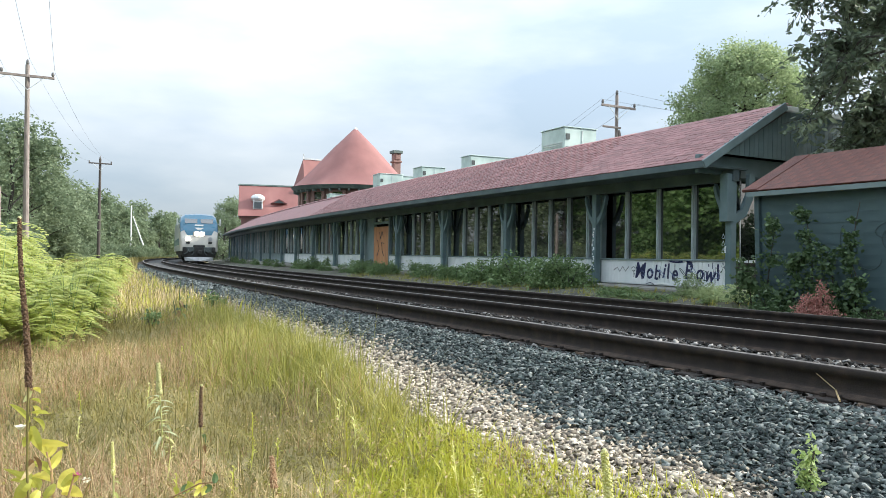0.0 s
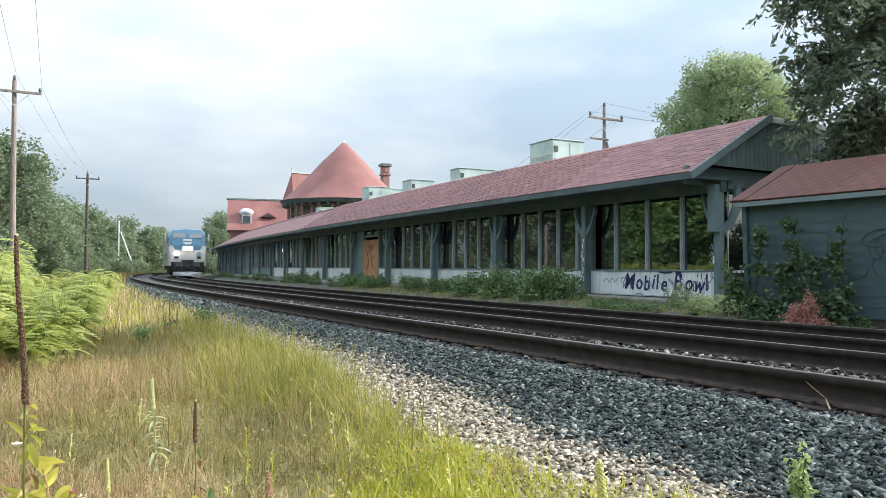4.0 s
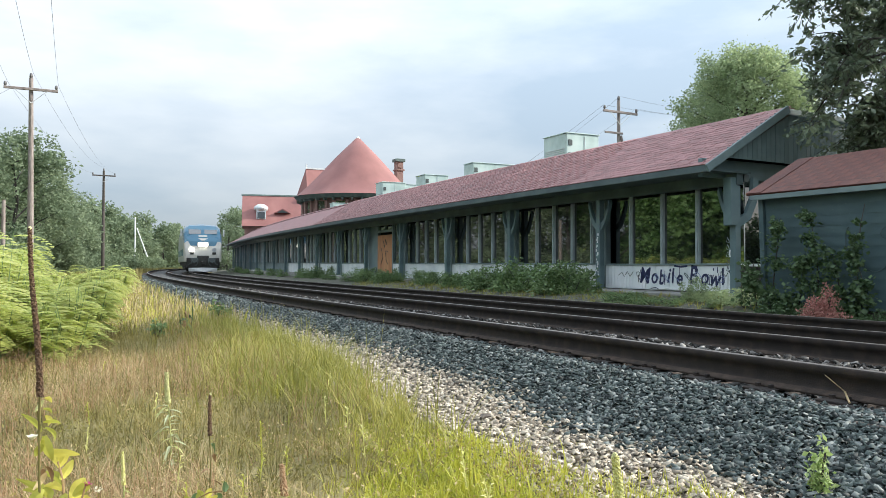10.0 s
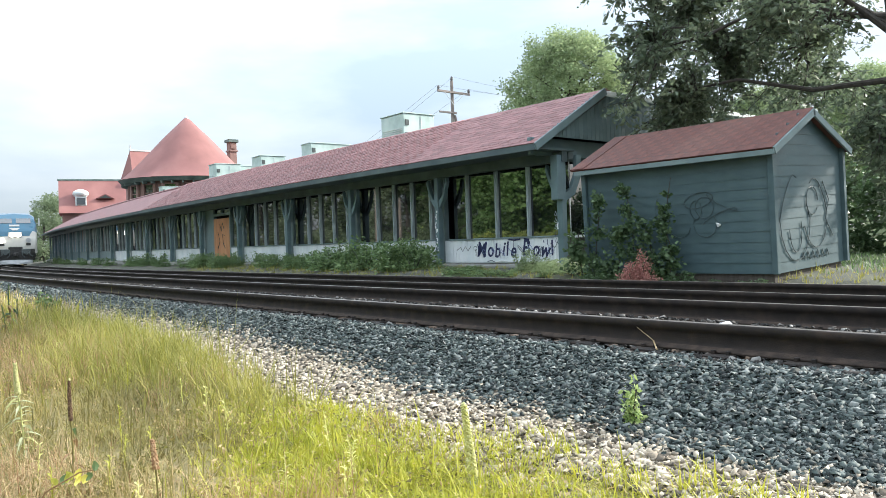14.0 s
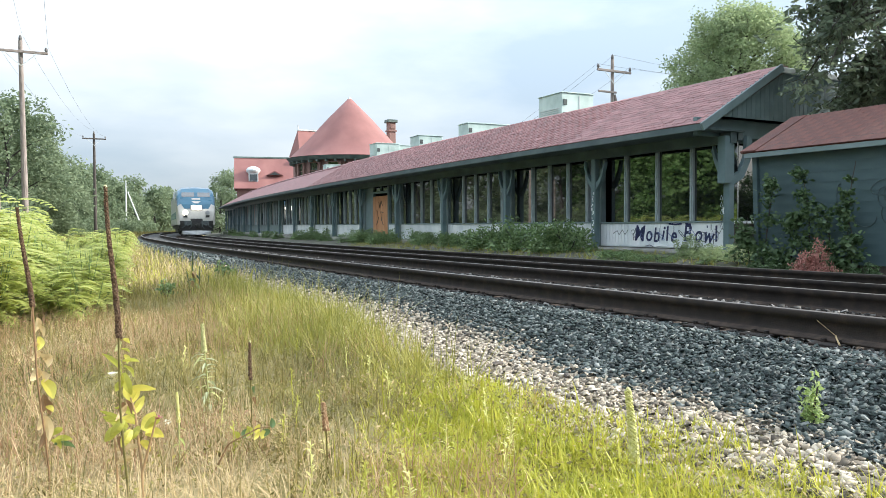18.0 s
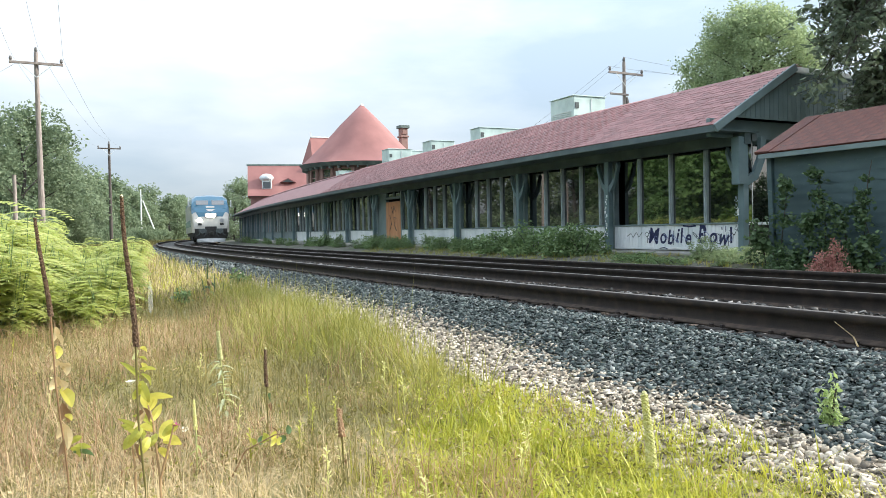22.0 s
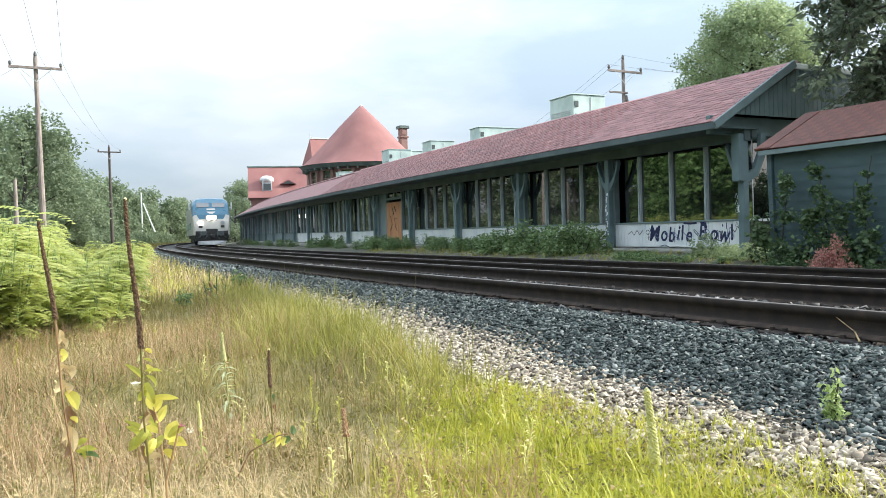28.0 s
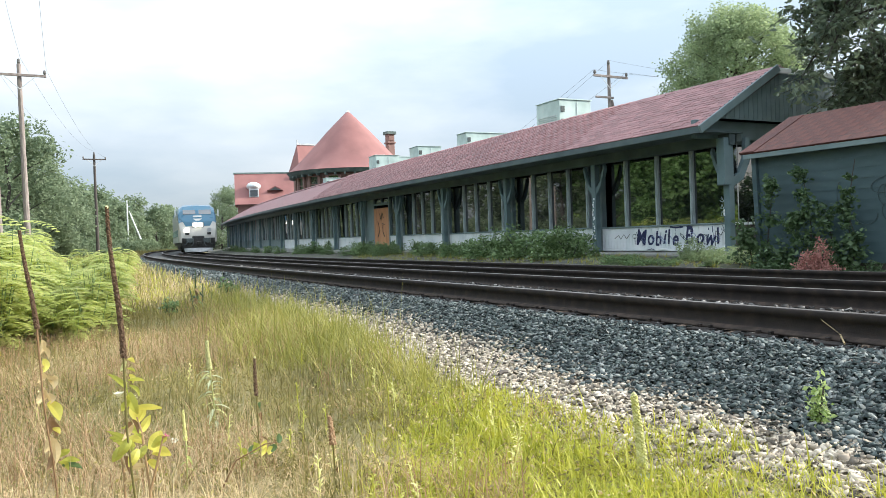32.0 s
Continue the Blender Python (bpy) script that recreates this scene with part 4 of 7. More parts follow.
# ---------------------------------------------------------------- the head house with its round tower
def build_head_house():
    h = thing("station_head_house", pose(27.1, 66.0, 0), "old sandstone station house with a conical red tower roof", "station house")
    r0, ze, zt = 5.7, 6.75, 12.45
    n = 72
    bm = bmesh.new()
    prof = [(5.75, ze), (5.5, ze + 0.12), (4.7, ze + 0.85), (3.9, ze + 1.65), (2.0, ze + 3.75), (0.16, zt - 0.1)]
    rings = [[bm.verts.new((r * math.cos(2 * math.pi * k / n), r * math.sin(2 * math.pi * k / n), z)) for k in range(n)] for r, z in prof]
    for a, b in zip(rings, rings[1:]):
        for k in range(n):
            bm.faces.new((a[k], a[(k + 1) % n], b[(k + 1) % n], b[k]))
    bm.faces.new(rings[-1])
    part("cone_roof", bm, M["tower_roof"], h, "salmon-red conical slate roof", smooth=True)
    bm = bmesh.new()
    tube(bm, [(0, 0, zt - 0.22), (0, 0, zt - 0.02), (0, 0, zt + 0.08)], [0.24, 0.14, 0.03], 12)
    part("finial", bm, M["pale_metal"], h, "pale metal finial cap")
    bm = bmesh.new()
    tube(bm, [(0, 0, ze - 0.32), (0, 0, ze - 0.02)], [5.45, 5.72], n)
    part("eave_ring", bm, M["tower_eave"], h, "dark green eave band")
    bm = bmesh.new()
    box(bm, (5.25, 0, ze - 0.42), (0.5, 0.1, 0.2))
    bracket = mesh_of("eave_bracket", bm, M["tower_eave"])
    for k in range(40):
        piece("eave_bracket", bracket, h, Matrix.Rotation(2 * math.pi * k / 40, 4, "Z"))
    bm = bmesh.new()
    tube(bm, [(0, 0, -0.3), (0, 0, ze - 0.3)], [4.8, 4.8], n)
    part("tower_wall", bm, M["brick"], h, "red sandstone round wall")
    bm = bmesh.new()
    tube(bm, [(0, 0, 4.2), (0, 0, 4.42)], [4.95, 4.95], n)
    part("string_course", bm, M["tower_trim"], h)
    bmw = bmesh.new()
    box(bmw, (0, 0, 0), (0.06, 0.95, 1.55))
    pane = mesh_of("pane", bmw, M["glass"])
    bmf = bmesh.new()
    for s in (-1, 1):
        box(bmf, (0.05, 0.58 * s, 0), (0.2, 0.26, 1.75))
        box(bmf, (0.03, 0, 0.83 * s), (0.14, 1.0, 0.12))
    box(bmf, (0.03, 0, 0.1), (0.1, 0.95, 0.06))
    fram = mesh_of("window_frame", bmf, M["brick"])
    for k in range(16):
        a = 2 * math.pi * k / 16 + 0.1
        m = Matrix.Rotation(a, 4, "Z") @ pose(4.82, 0, 5.4)
        w = piece("window", pane, h, m)
        f = new("window_frame", fram)
        f.parent = w
    # rear block with its higher hipped ridge and stone corbels
    bm = bmesh.new()
    span(bm, (-1.0, 10.6, -0.3), (9, 13.4, 8.1))
    part("rear_wall", bm, M["brick"], h)
    bm = bmesh.new()
    vs = [bm.verts.new(p) for p in ((-1.35, 10.3, 8.1), (9.3, 10.3, 8.1), (9.3, 13.7, 8.1), (-1.35, 13.7, 8.1), (-0.95, 12.0, 10.8), (9.3, 12.0, 10.8))]
    for q in ((0, 1, 5, 4), (2, 3, 4, 5), (3, 0, 4), (1, 2, 5), (3, 2, 1, 0)):
        bm.faces.new([vs[i] for i in q])
    part("rear_roof", bm, M["tower_roof"], h, "red slate hipped roof")
    for i in range(4):
        bm = bmesh.new()
        span(bm, (-1.35 - 0.15 * i, 10.4 + 0.1 * (i % 2), 7.05 + 0.27 * i), (-0.7, 11.4, 7.29 + 0.27 * i), bevel=0.05)
        part("corbel_stone", bm, M["brick"], h)
    bm = bmesh.new()
    span(bm, (-0.95, 11.9, 10.75), (9, 12.1, 10.9))
    box(bm, (-0.9, 12.0, 11.05), (0.12, 0.12, 0.5))
    part("ridge_cresting", bm, M["pale_metal"], h)
    # chimney
    bm = bmesh.new()
    span(bm, (5.7, 3.6, 4), (6.4, 4.3, 11.0), bevel=0.02)
    span(bm, (5.6, 3.5, 10.1), (6.5, 4.4, 10.26), bevel=0.02)
    span(bm, (5.8, 3.53, 10.4), (6.3, 3.59, 10.85))
    ch = part("chimney", bm, M["brick"], h, "red brick chimney with corbelled cap")
    bm = bmesh.new()
    span(bm, (5.54, 3.44, 11.0), (6.56, 4.46, 11.30), bevel=0.03)
    part("chimney_cap", bm, M["tower_eave"], ch, "dark stained stone cap")
    # far wing, turned a little from the tower's axis
    wm = pose(-5.1, 22.0, 0, 0, 0, -15)
    bm = bmesh.new()
    span(bm, (0.3, -3.0, -0.3), (13, 3.4, 5.2))
    part("wing_wall", bm, M["brick"], h, "", wm)
    bm = bmesh.new()
    extrude(bm, [(-3.6, 4.9), (-0.25, 8.55), (0.25, 8.55), (3.6, 4.9)], 13.0, pose(6.5, 0, 0, 0, 0, 90))
    part("wing_roof", bm, M["tower_roof"], h, "red slate wing roof", wm)
    bm = bmesh.new()
    span(bm, (-0.1, -0.35, 8.52), (13, 0.35, 8.68))
    part("wing_ridge_cap", bm, M["tower_trim"], h, "", wm)
    bm = bmesh.new()
    span(bm, (1.55, -2.9, 5.7), (2.6, -0.9, 6.9), bevel=0.03)
    bmesh.ops.create_uvsphere(bm, u_segments=16, v_segments=10, radius=0.78, matrix=pose(2.07, -2.3, 6.95) @ Matrix.Diagonal((1, 1.1, 0.62, 1)))
    d = part("dormer", bm, M["pale_metal"], h, "white round-topped dormer", wm)
    bm = bmesh.new()
    span(bm, (1.68, -2.94, 5.8), (2.48, -2.90, 6.5))
    part("pane", bm, M["glass"], d)
    bm = bmesh.new()
    extrude(bm, [(3.5, 6.45), (4.4, 6.95), (5.3, 6.45)], 1.6, pose(0, -1.8, 0))
    e = part("eyebrow_dormer", bm, M["tower_roof"], h, "low eyebrow dormer", wm)
    bm = bmesh.new()
    extrude(bm, [(3.8, 6.48), (4.4, 6.82), (5.0, 6.48)], 0.03, pose(0, -2.615, 0))
    part("vent_grille", bm, M["grille"], e)
    bm = bmesh.new()
    tube(bm, [(8.3, -0.4, 8.0), (8.3, -0.4, 9.0), (8.3, -0.4, 9.2)], [0.85, 0.85, 0.4], 14)
    part("roof_vent", bm, M["pale_metal"], h, "white round roof ventilator", wm)


# ---------------------------------------------------------------- shed
def build_shed():
    x0, x1, y0, y1, ze, zr = 11.06, 13.5, 5.33, 8.80, 1.925, 2.47
    s = thing("storage_shed", pose(12.3, 7.0, 0, 0, -2.6, 0) @ pose(-12.3, -7.0, 0), "dark green leaning clapboard shed with mossy red roof and graffiti", "shed")
    bm = bmesh.new()
    span(bm, (x0 + 0.03, y0 + 0.03, 0.0), (x1 - 0.03, y1 - 0.03, ze))
    extrude(bm, [(x0 + 0.03, ze), (x1 - 0.03, ze), ((x0 + x1) / 2, zr - 0.08)], y1 - y0 - 0.06, pose(0, (y0 + y1) / 2, 0))
    part("frame_body", bm, M["shed_paint"], s)
    rows, hgt = 12, ze / 12
    bm = bmesh.new()
    extrude(bm, [(-0.014, 0.0), (0.0, 0.0), (0.0, hgt + 0.03), (-0.006, hgt + 0.03)], y1 - y0 - 0.1)
    side_me = mesh_of("clapboard", bm, M["shed_paint"])
    bm = bmesh.new()
    extrude(bm, [(-0.014, 0.0), (0.0, 0.0), (0.0, hgt + 0.03), (-0.006, hgt + 0.03)], x1 - x0 - 0.1)
    end_me = mesh_of("clapboard", bm, M["shed_paint"])
    for i in range(rows):
        piece("clapboard", side_me, s, pose(x0 + 0.03, (y0 + y1) / 2, i * hgt))
        piece("clapboard", end_me, s, pose((x0 + x1) / 2, y0 + 0.03, i * hgt, 0, 0, 90))
    for i in range(4):
        z = ze + i * 0.16
        half = (x1 - x0) / 2 * (zr - z - 0.11) / (zr - ze)
        if half < 0.1:
            break
        bm = bmesh.new()
        extrude(bm, [(-0.014, 0.0), (0.0, 0.0), (0.0, 0.17), (-0.006, 0.17)], 2 * half)
        piece("clapboard", mesh_of("clapboard", bm, M["shed_paint"]), s, pose((x0 + x1) / 2, y0 + 0.03, z, 0, 0, 90))
    for x, y in ((x0, y0), (x1, y0), (x0, y1)):
        bm = bmesh.new()
        box(bm, (x, y, ze / 2), (0.09, 0.09, ze), bevel=0.006)
        part("corner_board", bm, M["shed_paint"], s)
    bm = bmesh.new()
    span(bm, (x0 + 0.05, y0 + 0.06, -0.16), (x1 - 0.05, y1 - 0.06, 0.0))
    part("skid", bm, M["dark_pole"], s, "dark timber skids")
    bm = bmesh.new()
    xm = (x0 + x1) / 2
    sl = math.atan2(zr - ze, xm - x0)
    L = math.hypot(zr - ze, xm - x0) + 0.16
    for sg in (-1, 1):
        m = pose(xm, (y0 + y1) / 2, zr) @ Matrix.Rotation(sg * sl, 4, "Y")
        box(bm, (sg * L / 2, 0, -0.03), (L, y1 - y0 + 0.22, 0.05), m)
    part("roof_deck", bm, M["shed_roof"], s)
    rws = 9
    ex = L / rws
    bm = bmesh.new()
    box(bm, (0, 0, 0), (ex + 0.04, 0.30, 0.01))
    me = mesh_of("shingle", bm, M["shed_roof"])
    bm = bmesh.new()
    box(bm, (0, 0, 0), (ex + 0.04, 0.148, 0.01))
    half = mesh_of("shingle", bm, M["shed_roof"])
    for r in range(rws):
        u = L - (r + 0.5) * ex
        y, j = y0 - 0.11, 0
        while y < y1 + 0.09:
            wid = min(0.305, y1 + 0.11 - y) if j or r % 2 == 0 else 0.15
            j += 1
            piece("shingle", me if wid > 0.25 else half, s, pose(xm, y + wid / 2, zr + 0.004) @ Matrix.Rotation(-sl, 4, "Y") @ pose(-u, 0, 0.008, 0, -0.7, 0))
            y += wid
    for sg in (-1, 1):
        bm = bmesh.new()
        box(bm, (sg * L / 2, 0, 0.006), (L + 0.02, 0.30, 0.05), bevel=0.006)
        part("edge_flashing", bm, M["shed_roof"], s, "", pose(xm, y1 + 0.04, zr) @ Matrix.Rotation(sg * sl, 4, "Y"))
    bm = bmesh.new()
    span(bm, (x0 - 0.155, y0 - 0.12, ze - 0.165), (x0 - 0.115, y1 + 0.12, ze - 0.085), bevel=0.005)
    part("eave_trim", bm, M["green_light"], s, "grey-green eave trim board")
    for sg in (-1, 1):
        bm = bmesh.new()
        box(bm, (sg * L / 2, 0, -0.05), (L, 0.035, 0.11), bevel=0.006)
        part("rake_trim", bm, M["green_light"], s, "grey-green rake trim", pose(xm, y0 - 0.115, zr) @ Matrix.Rotation(sg * sl, 4, "Y"))
    # sprayed scribbles
    def loop(cy, cz, ry, rz, a0, a1, tilt=0.0):
        pts = []
        for i in range(15):
            a = radians(a0 + (a1 - a0) * i / 14)
            u, v = ry * math.cos(a), rz * math.sin(a)
            pts.append((x0 + 0.003, cy - u * math.cos(tilt) + v * math.sin(tilt), cz + u * math.sin(tilt) + v * math.cos(tilt)))
        bm = bmesh.new()
        tube(bm, pts, 0.006, 5)
        part("scribble", bm, M["paint_faded"], s, "dark looping spray scribble")
    for row in ((6.55, 1.17, 0.26, 0.12, 0, 400, 0.2), (6.45, 1.05, 0.16, 0.17, 20, 380, 0), (6.60, 1.02, 0.10, 0.15, 60, 400, 0), (6.45, 0.78, 0.20, 0.20, 150, 400, 0),
                (6.90, 0.74, 0.18, 0.16, 170, 360, 0), (6.20, 0.90, 0.30, 0.05, 0, 180, 0.4), (6.15, 1.12, 0.28, 0.05, 180, 380, -0.5), (7.25, 0.95, 0.09, 0.30, 90, 270, 0.1)):
        loop(*row)
    bm = bmesh.new()
    tube(bm, [(x0 - 0.003, 6.22, 0.74), (x0 - 0.003, 6.25, 0.79), (x0 - 0.003, 6.19, 0.76)], 0.02, 5)
    part("white_blot", bm, M["paint_white"], s)
    def scrawl(pts):
        bm = bmesh.new()
        tube(bm, [(x, y0 + 0.006, z) for x, z in pts], 0.007, 5)
        part("scribble", bm, M["paint_faded"], s, "faded angular spray outline")
    def oval(cx, cz, rx, rz, a0, a1, point=0.0):
        pts = []
        for i in range(15):
            a = radians(a0 + (a1 - a0) * i / 14)
            pts.append((cx + rx * math.cos(a) * (1 - point * max(0.0, math.sin(a))), cz + rz * math.sin(a)))
        scrawl(pts)
    oval(11.75, 0.80, 0.50, 0.66, 70, 380, 0.5)
    oval(11.75, 0.62, 0.20, 0.34, 180, 380)
    oval(12.45, 0.85, 0.42, 0.55, 200, 480, 0.3)
    oval(12.35, 1.05, 0.20, 0.22, 0, 330)
    scrawl([(12.75, 1.35), (12.95, 1.05), (12.80, 0.75), (13.05, 0.45)])
    for i in range(6):
        scrawl([(11.9 + 0.17 * i, 0.14), (11.95 + 0.17 * i, 0.26), (12.02 + 0.17 * i, 0.14)])


# ---------------------------------------------------------------- train
def build_train():
    c = TRACK_2
    yN = 68.6
    t = thing("locomotive", on_line(c + 0.2, yN, Z2, -0.3), "passenger locomotive with blue top, cream nose and lit headlights", "locomotive", "train")
    bm = bmesh.new()
    L = 20.6
    # side walls as a lofted body: stations along y with half-width and roof height
    stations = [(0.0, 1.36, 1.55), (0.10, 1.46, 2.2), (0.30, 1.54, 2.78), (0.58, 1.58, 3.12), (1.08, 1.60, 3.78), (1.6, 1.60, 4.18), (2.4, 1.60, 4.32), (L, 1.60, 4.32)]
    prev = None
    for y, w, top in stations:
        sh = 0.72 if top > 3.9 else 0.50 if top > 3.0 else 0.22
        pts = [(-w, 0.95), (-w, top - sh), (-w * 0.93, top - sh * 0.42), (-w * 0.72, top - sh * 0.1), (0, top), (w * 0.72, top - sh * 0.1), (w * 0.93, top - sh * 0.42), (w, top - sh), (w, 0.95)]
        cur = [bm.verts.new((x, y, z)) for x, z in pts]
        if prev:
            for i in range(len(cur) - 1):
                f = bm.faces.new((prev[i], prev[i + 1], cur[i + 1], cur[i]))
                zc = sum(v.co.z for v in f.verts) / 4
                f.material_index = 1 if (zc > 2.55 and y < 3) or zc > 3.7 else (2 if y > 3 else 0)
        else:
            bm.faces.new(cur).material_index = 0
        prev = cur
    bm.faces.new(prev[::-1])
    bmesh.ops.recalc_face_normals(bm, faces=bm.faces)
    part("body", bm, [M["loco_cream"], M["loco_blue"], M["coach"]], t, "cream body with blue upper nose and roof")
    # blue mask on the nose front
    def on_nose(z):
        return float(np.interp(z, [1.55, 2.2, 2.78, 3.12, 3.78, 4.08], [0.0, 0.10, 0.30, 0.58, 1.08, 1.6]))
    def patch(x0, x1, z0, z1, lift, mat, name, label="", n=4, par=t, taper=0.0):
        bm = bmesh.new()
        prev = None
        for i in range(n + 1):
            z = z0 + (z1 - z0) * i / n
            y = on_nose(z) - lift
            k = taper * (z1 - z) / (z1 - z0)
            cur = [bm.verts.new((x0 + k, y, z)), bm.verts.new((x1 - k, y, z)), bm.verts.new((x1 - k, y + lift * 2 + 0.05, z)), bm.verts.new((x0 + k, y + lift * 2 + 0.05, z))]
            if prev:
                for a in range(4):
                    bm.faces.new((prev[a], prev[(a + 1) % 4], cur[(a + 1) % 4], cur[a]))
            else:
                bm.faces.new(cur[::-1])
            prev = cur
        bm.faces.new(prev)
        bmesh.ops.recalc_face_normals(bm, faces=bm.faces)
        return part(name, bm, mat, par, label)
    patch(-1.46, 1.46, 2.34, 3.12, 0.012, M["loco_blue"], "nose_mask", "blue nose mask", taper=0.45)
    for sx in (-1, 1):
        patch(sx * 0.66 - 0.52, sx * 0.66 + 0.52, 3.40, 3.80, 0.02, M["glass"], "windshield", "dark cab windshield")
    patch(-0.36, 0.36, 3.14, 3.28, 0.05, M["loco_cream"], "number_board", "pale number board")
    patch(-0.40, 0.40, 2.82, 3.0, 0.03, M["loco_cream"], "nose_emblem", "pale pointed emblem shape", taper=0.25)
    bm = bmesh.new()
    for sx in (-1, 1):
        tube(bm, [(sx * 0.20, 0.10, 2.44), (sx * 0.20, -0.03, 2.44)], [0.19, 0.19], 16)
    part("headlight", bm, M["lamp_on"], t, "glowing twin headlight")
    bm = bmesh.new()
    box(bm, (0, 0.1, 2.44), (0.98, 0.16, 0.44), bevel=0.05)
    part("headlight_housing", bm, M["loco_cream"], t)
    for sx, mt in ((-1, "lamp_on"), (1, "loco_grey")):
        bm = bmesh.new()
        tube(bm, [(sx * 0.92, 0.12, 2.0), (sx * 0.92, -0.03, 2.0)], [0.18, 0.18], 14)
        part("ditch_light", bm, M[mt], t, "lit ditch light" if sx < 0 else "unlit ditch light")
        bm = bmesh.new()
        box(bm, (sx * 0.92, 0.0, 1.68), (0.32, 0.1, 0.2), bevel=0.02)
        part("marker_panel", bm, M["loco_dark"], t)
        bm = bmesh.new()
        box(bm, (sx * 0.72, -0.08, 1.1), (0.62, 0.3, 0.4), bevel=0.04)
        tube(bm, [(sx * 0.5, -0.25, 1.05), (sx * 0.75, -0.3, 0.85), (sx * 0.95, -0.22, 1.1)], 0.05, 6)
        tube(bm, [(sx * 0.42, -0.25, 1.15), (sx * 0.45, -0.32, 0.8), (sx * 0.62, -0.26, 0.62)], 0.04, 6)
        tube(bm, [(sx * 0.85, -0.2, 1.2), (sx * 1.0, -0.3, 0.8), (sx * 1.2, -0.22, 0.7)], 0.045, 6)
        part("hose_bracket", bm, M["grille"], t, "dark hoses and step bracket")
        bm = bmesh.new()
        tube(bm, [(sx * 1.62, 1.4, 3.35), (sx * 1.80, 1.2, 3.4)], 0.025, 6)
        box(bm, (sx * 1.80, 1.2, 3.5), (0.12, 0.12, 0.62), bevel=0.02)
        part("mirror", bm, M["pale_metal"], t, "white cab side mirror")
    bm = bmesh.new()
    box(bm, (0, -0.06, 1.32), (1.0, 0.1, 0.32), bevel=0.04)
    part("anticlimber", bm, M["loco_dark"], t)
    bm = bmesh.new()
    box(bm, (0, -0.35, 0.86), (0.32, 0.6, 0.3), bevel=0.05)
    box(bm, (0.08, -0.66, 0.86), (0.22, 0.2, 0.34), bevel=0.04)
    part("coupler", bm, M["loco_dark"], t)
    bm = bmesh.new()
    for sg in (-1, 1):
        m = pose(0, 0, 0)
        vs = [bm.verts.new(m @ Vector(p)) for p in ((0, -0.62, 0.10), (sg * 1.15, -0.22, 0.12), (sg * 1.20, -0.16, 0.42), (0, -0.34, 0.46), (0, -0.52, 0.10), (sg * 1.15, -0.12, 0.12), (sg * 1.20, -0.06, 0.42), (0, -0.24, 0.46))]
        for q in ((0, 1, 2, 3), (7, 6, 5, 4), (0, 4, 5, 1), (1, 5, 6, 2), (2, 6, 7, 3)):
            bm.faces.new([vs[i] for i in q])
    bmesh.ops.recalc_face_normals(bm, faces=bm.faces)
    part("snow_plow", bm, M["loco_grey"], t, "light grey steel plow")
    bm = bmesh.new()
    span(bm, (-1.36, -0.12, 0.40), (1.36, 0.2, 1.30), bevel=0.03)
    for sx in (-1, 1):
        for i in range(3):
            box(bm, (sx * 1.18, -0.16, 0.52 + 0.24 * i), (0.36, 0.16, 0.04))
    part("pilot", bm, M["loco_dark"], t, "grimy black pilot with side steps")
    bm = bmesh.new()
    span(bm, (-1.42, 0.05, 0.62), (1.42, L, 0.96), bevel=0.02)
    span(bm, (-1.3, 6.8, 0.25), (1.3, 13.5, 0.62), bevel=0.04)
    part("underframe", bm, M["loco_dark"], t)
    for yb in (1.6, 15.6):
        bm = bmesh.new()
        for sx in (-1, 1):
            box(bm, (sx * 1.15, yb + 1.6, 0.58), (0.16, 4.0, 0.34), bevel=0.03)
        tr = part("truck", bm, M["loco_dark"], t)
        for i in (0.5, 2.8):
            for sx in (-1, 1):
                bm = bmesh.new()
                tube(bm, [(sx * 0.72, yb + i, 0.5), (sx * 0.86, yb + i, 0.5)], [0.5, 0.5], 20)
                part("wheel", bm, M["rail"], tr)
    for sx in (-1, 1):
        bm = bmesh.new()
        span(bm, (sx * 1.605 - 0.01, 1.7, 2.9), (sx * 1.605 + 0.01, 2.7, 3.5))
        part("side_window", bm, M["glass"], t)
        bm = bmesh.new()
        span(bm, (sx * 1.61 - 0.012, 3.2, 1.5), (sx * 1.61 + 0.012, L - 0.3, 2.1))
        part("side_stripe", bm, M["loco_blue"], t)
    # coaches behind, each on its own place along the curve
    y = yN + 21.6
    for i in range(4):
        cm = on_line(c, y + 12, Z2) @ pose(0, -12, 0)
        k = thing("passenger_coach", cm, "silver corrugated passenger coach behind the locomotive", "railway coach", "train")
        bm = bmesh.new()
        prof = [(-1.5, 0.95), (-1.5, 3.3), (-1.3, 3.75), (-0.8, 4.0), (0.8, 4.0), (1.3, 3.75), (1.5, 3.3), (1.5, 0.95)]
        extrude(bm, prof, 24.5, pose(0, 12.4, 0))
        part("body", bm, M["coach"], k)
        bm = bmesh.new()
        span(bm, (-1.2, 1.0, 0.3), (1.2, 23.8, 0.95))
        part("underframe", bm, M["loco_dark"], k)
        for sx in (-1, 1):
            for j in range(9):
                bm = bmesh.new()
                span(bm, (sx * 1.505 - 0.01, 2.2 + 2.3 * j, 2.1), (sx * 1.505 + 0.01, 3.8 + 2.3 * j, 2.9), bevel=0.004)
                part("window", bm, M["glass"], k)
            for yb in (3.4, 20.8):
                bm = bmesh.new()
                for s in (-1.2, 1.2):
                    tube(bm, [(sx * 0.72, yb + s, 0.46), (sx * 0.86, yb + s, 0.46)], [0.46, 0.46], 16)
                part("wheel", bm, M["rail"], k)
        y += 25.6


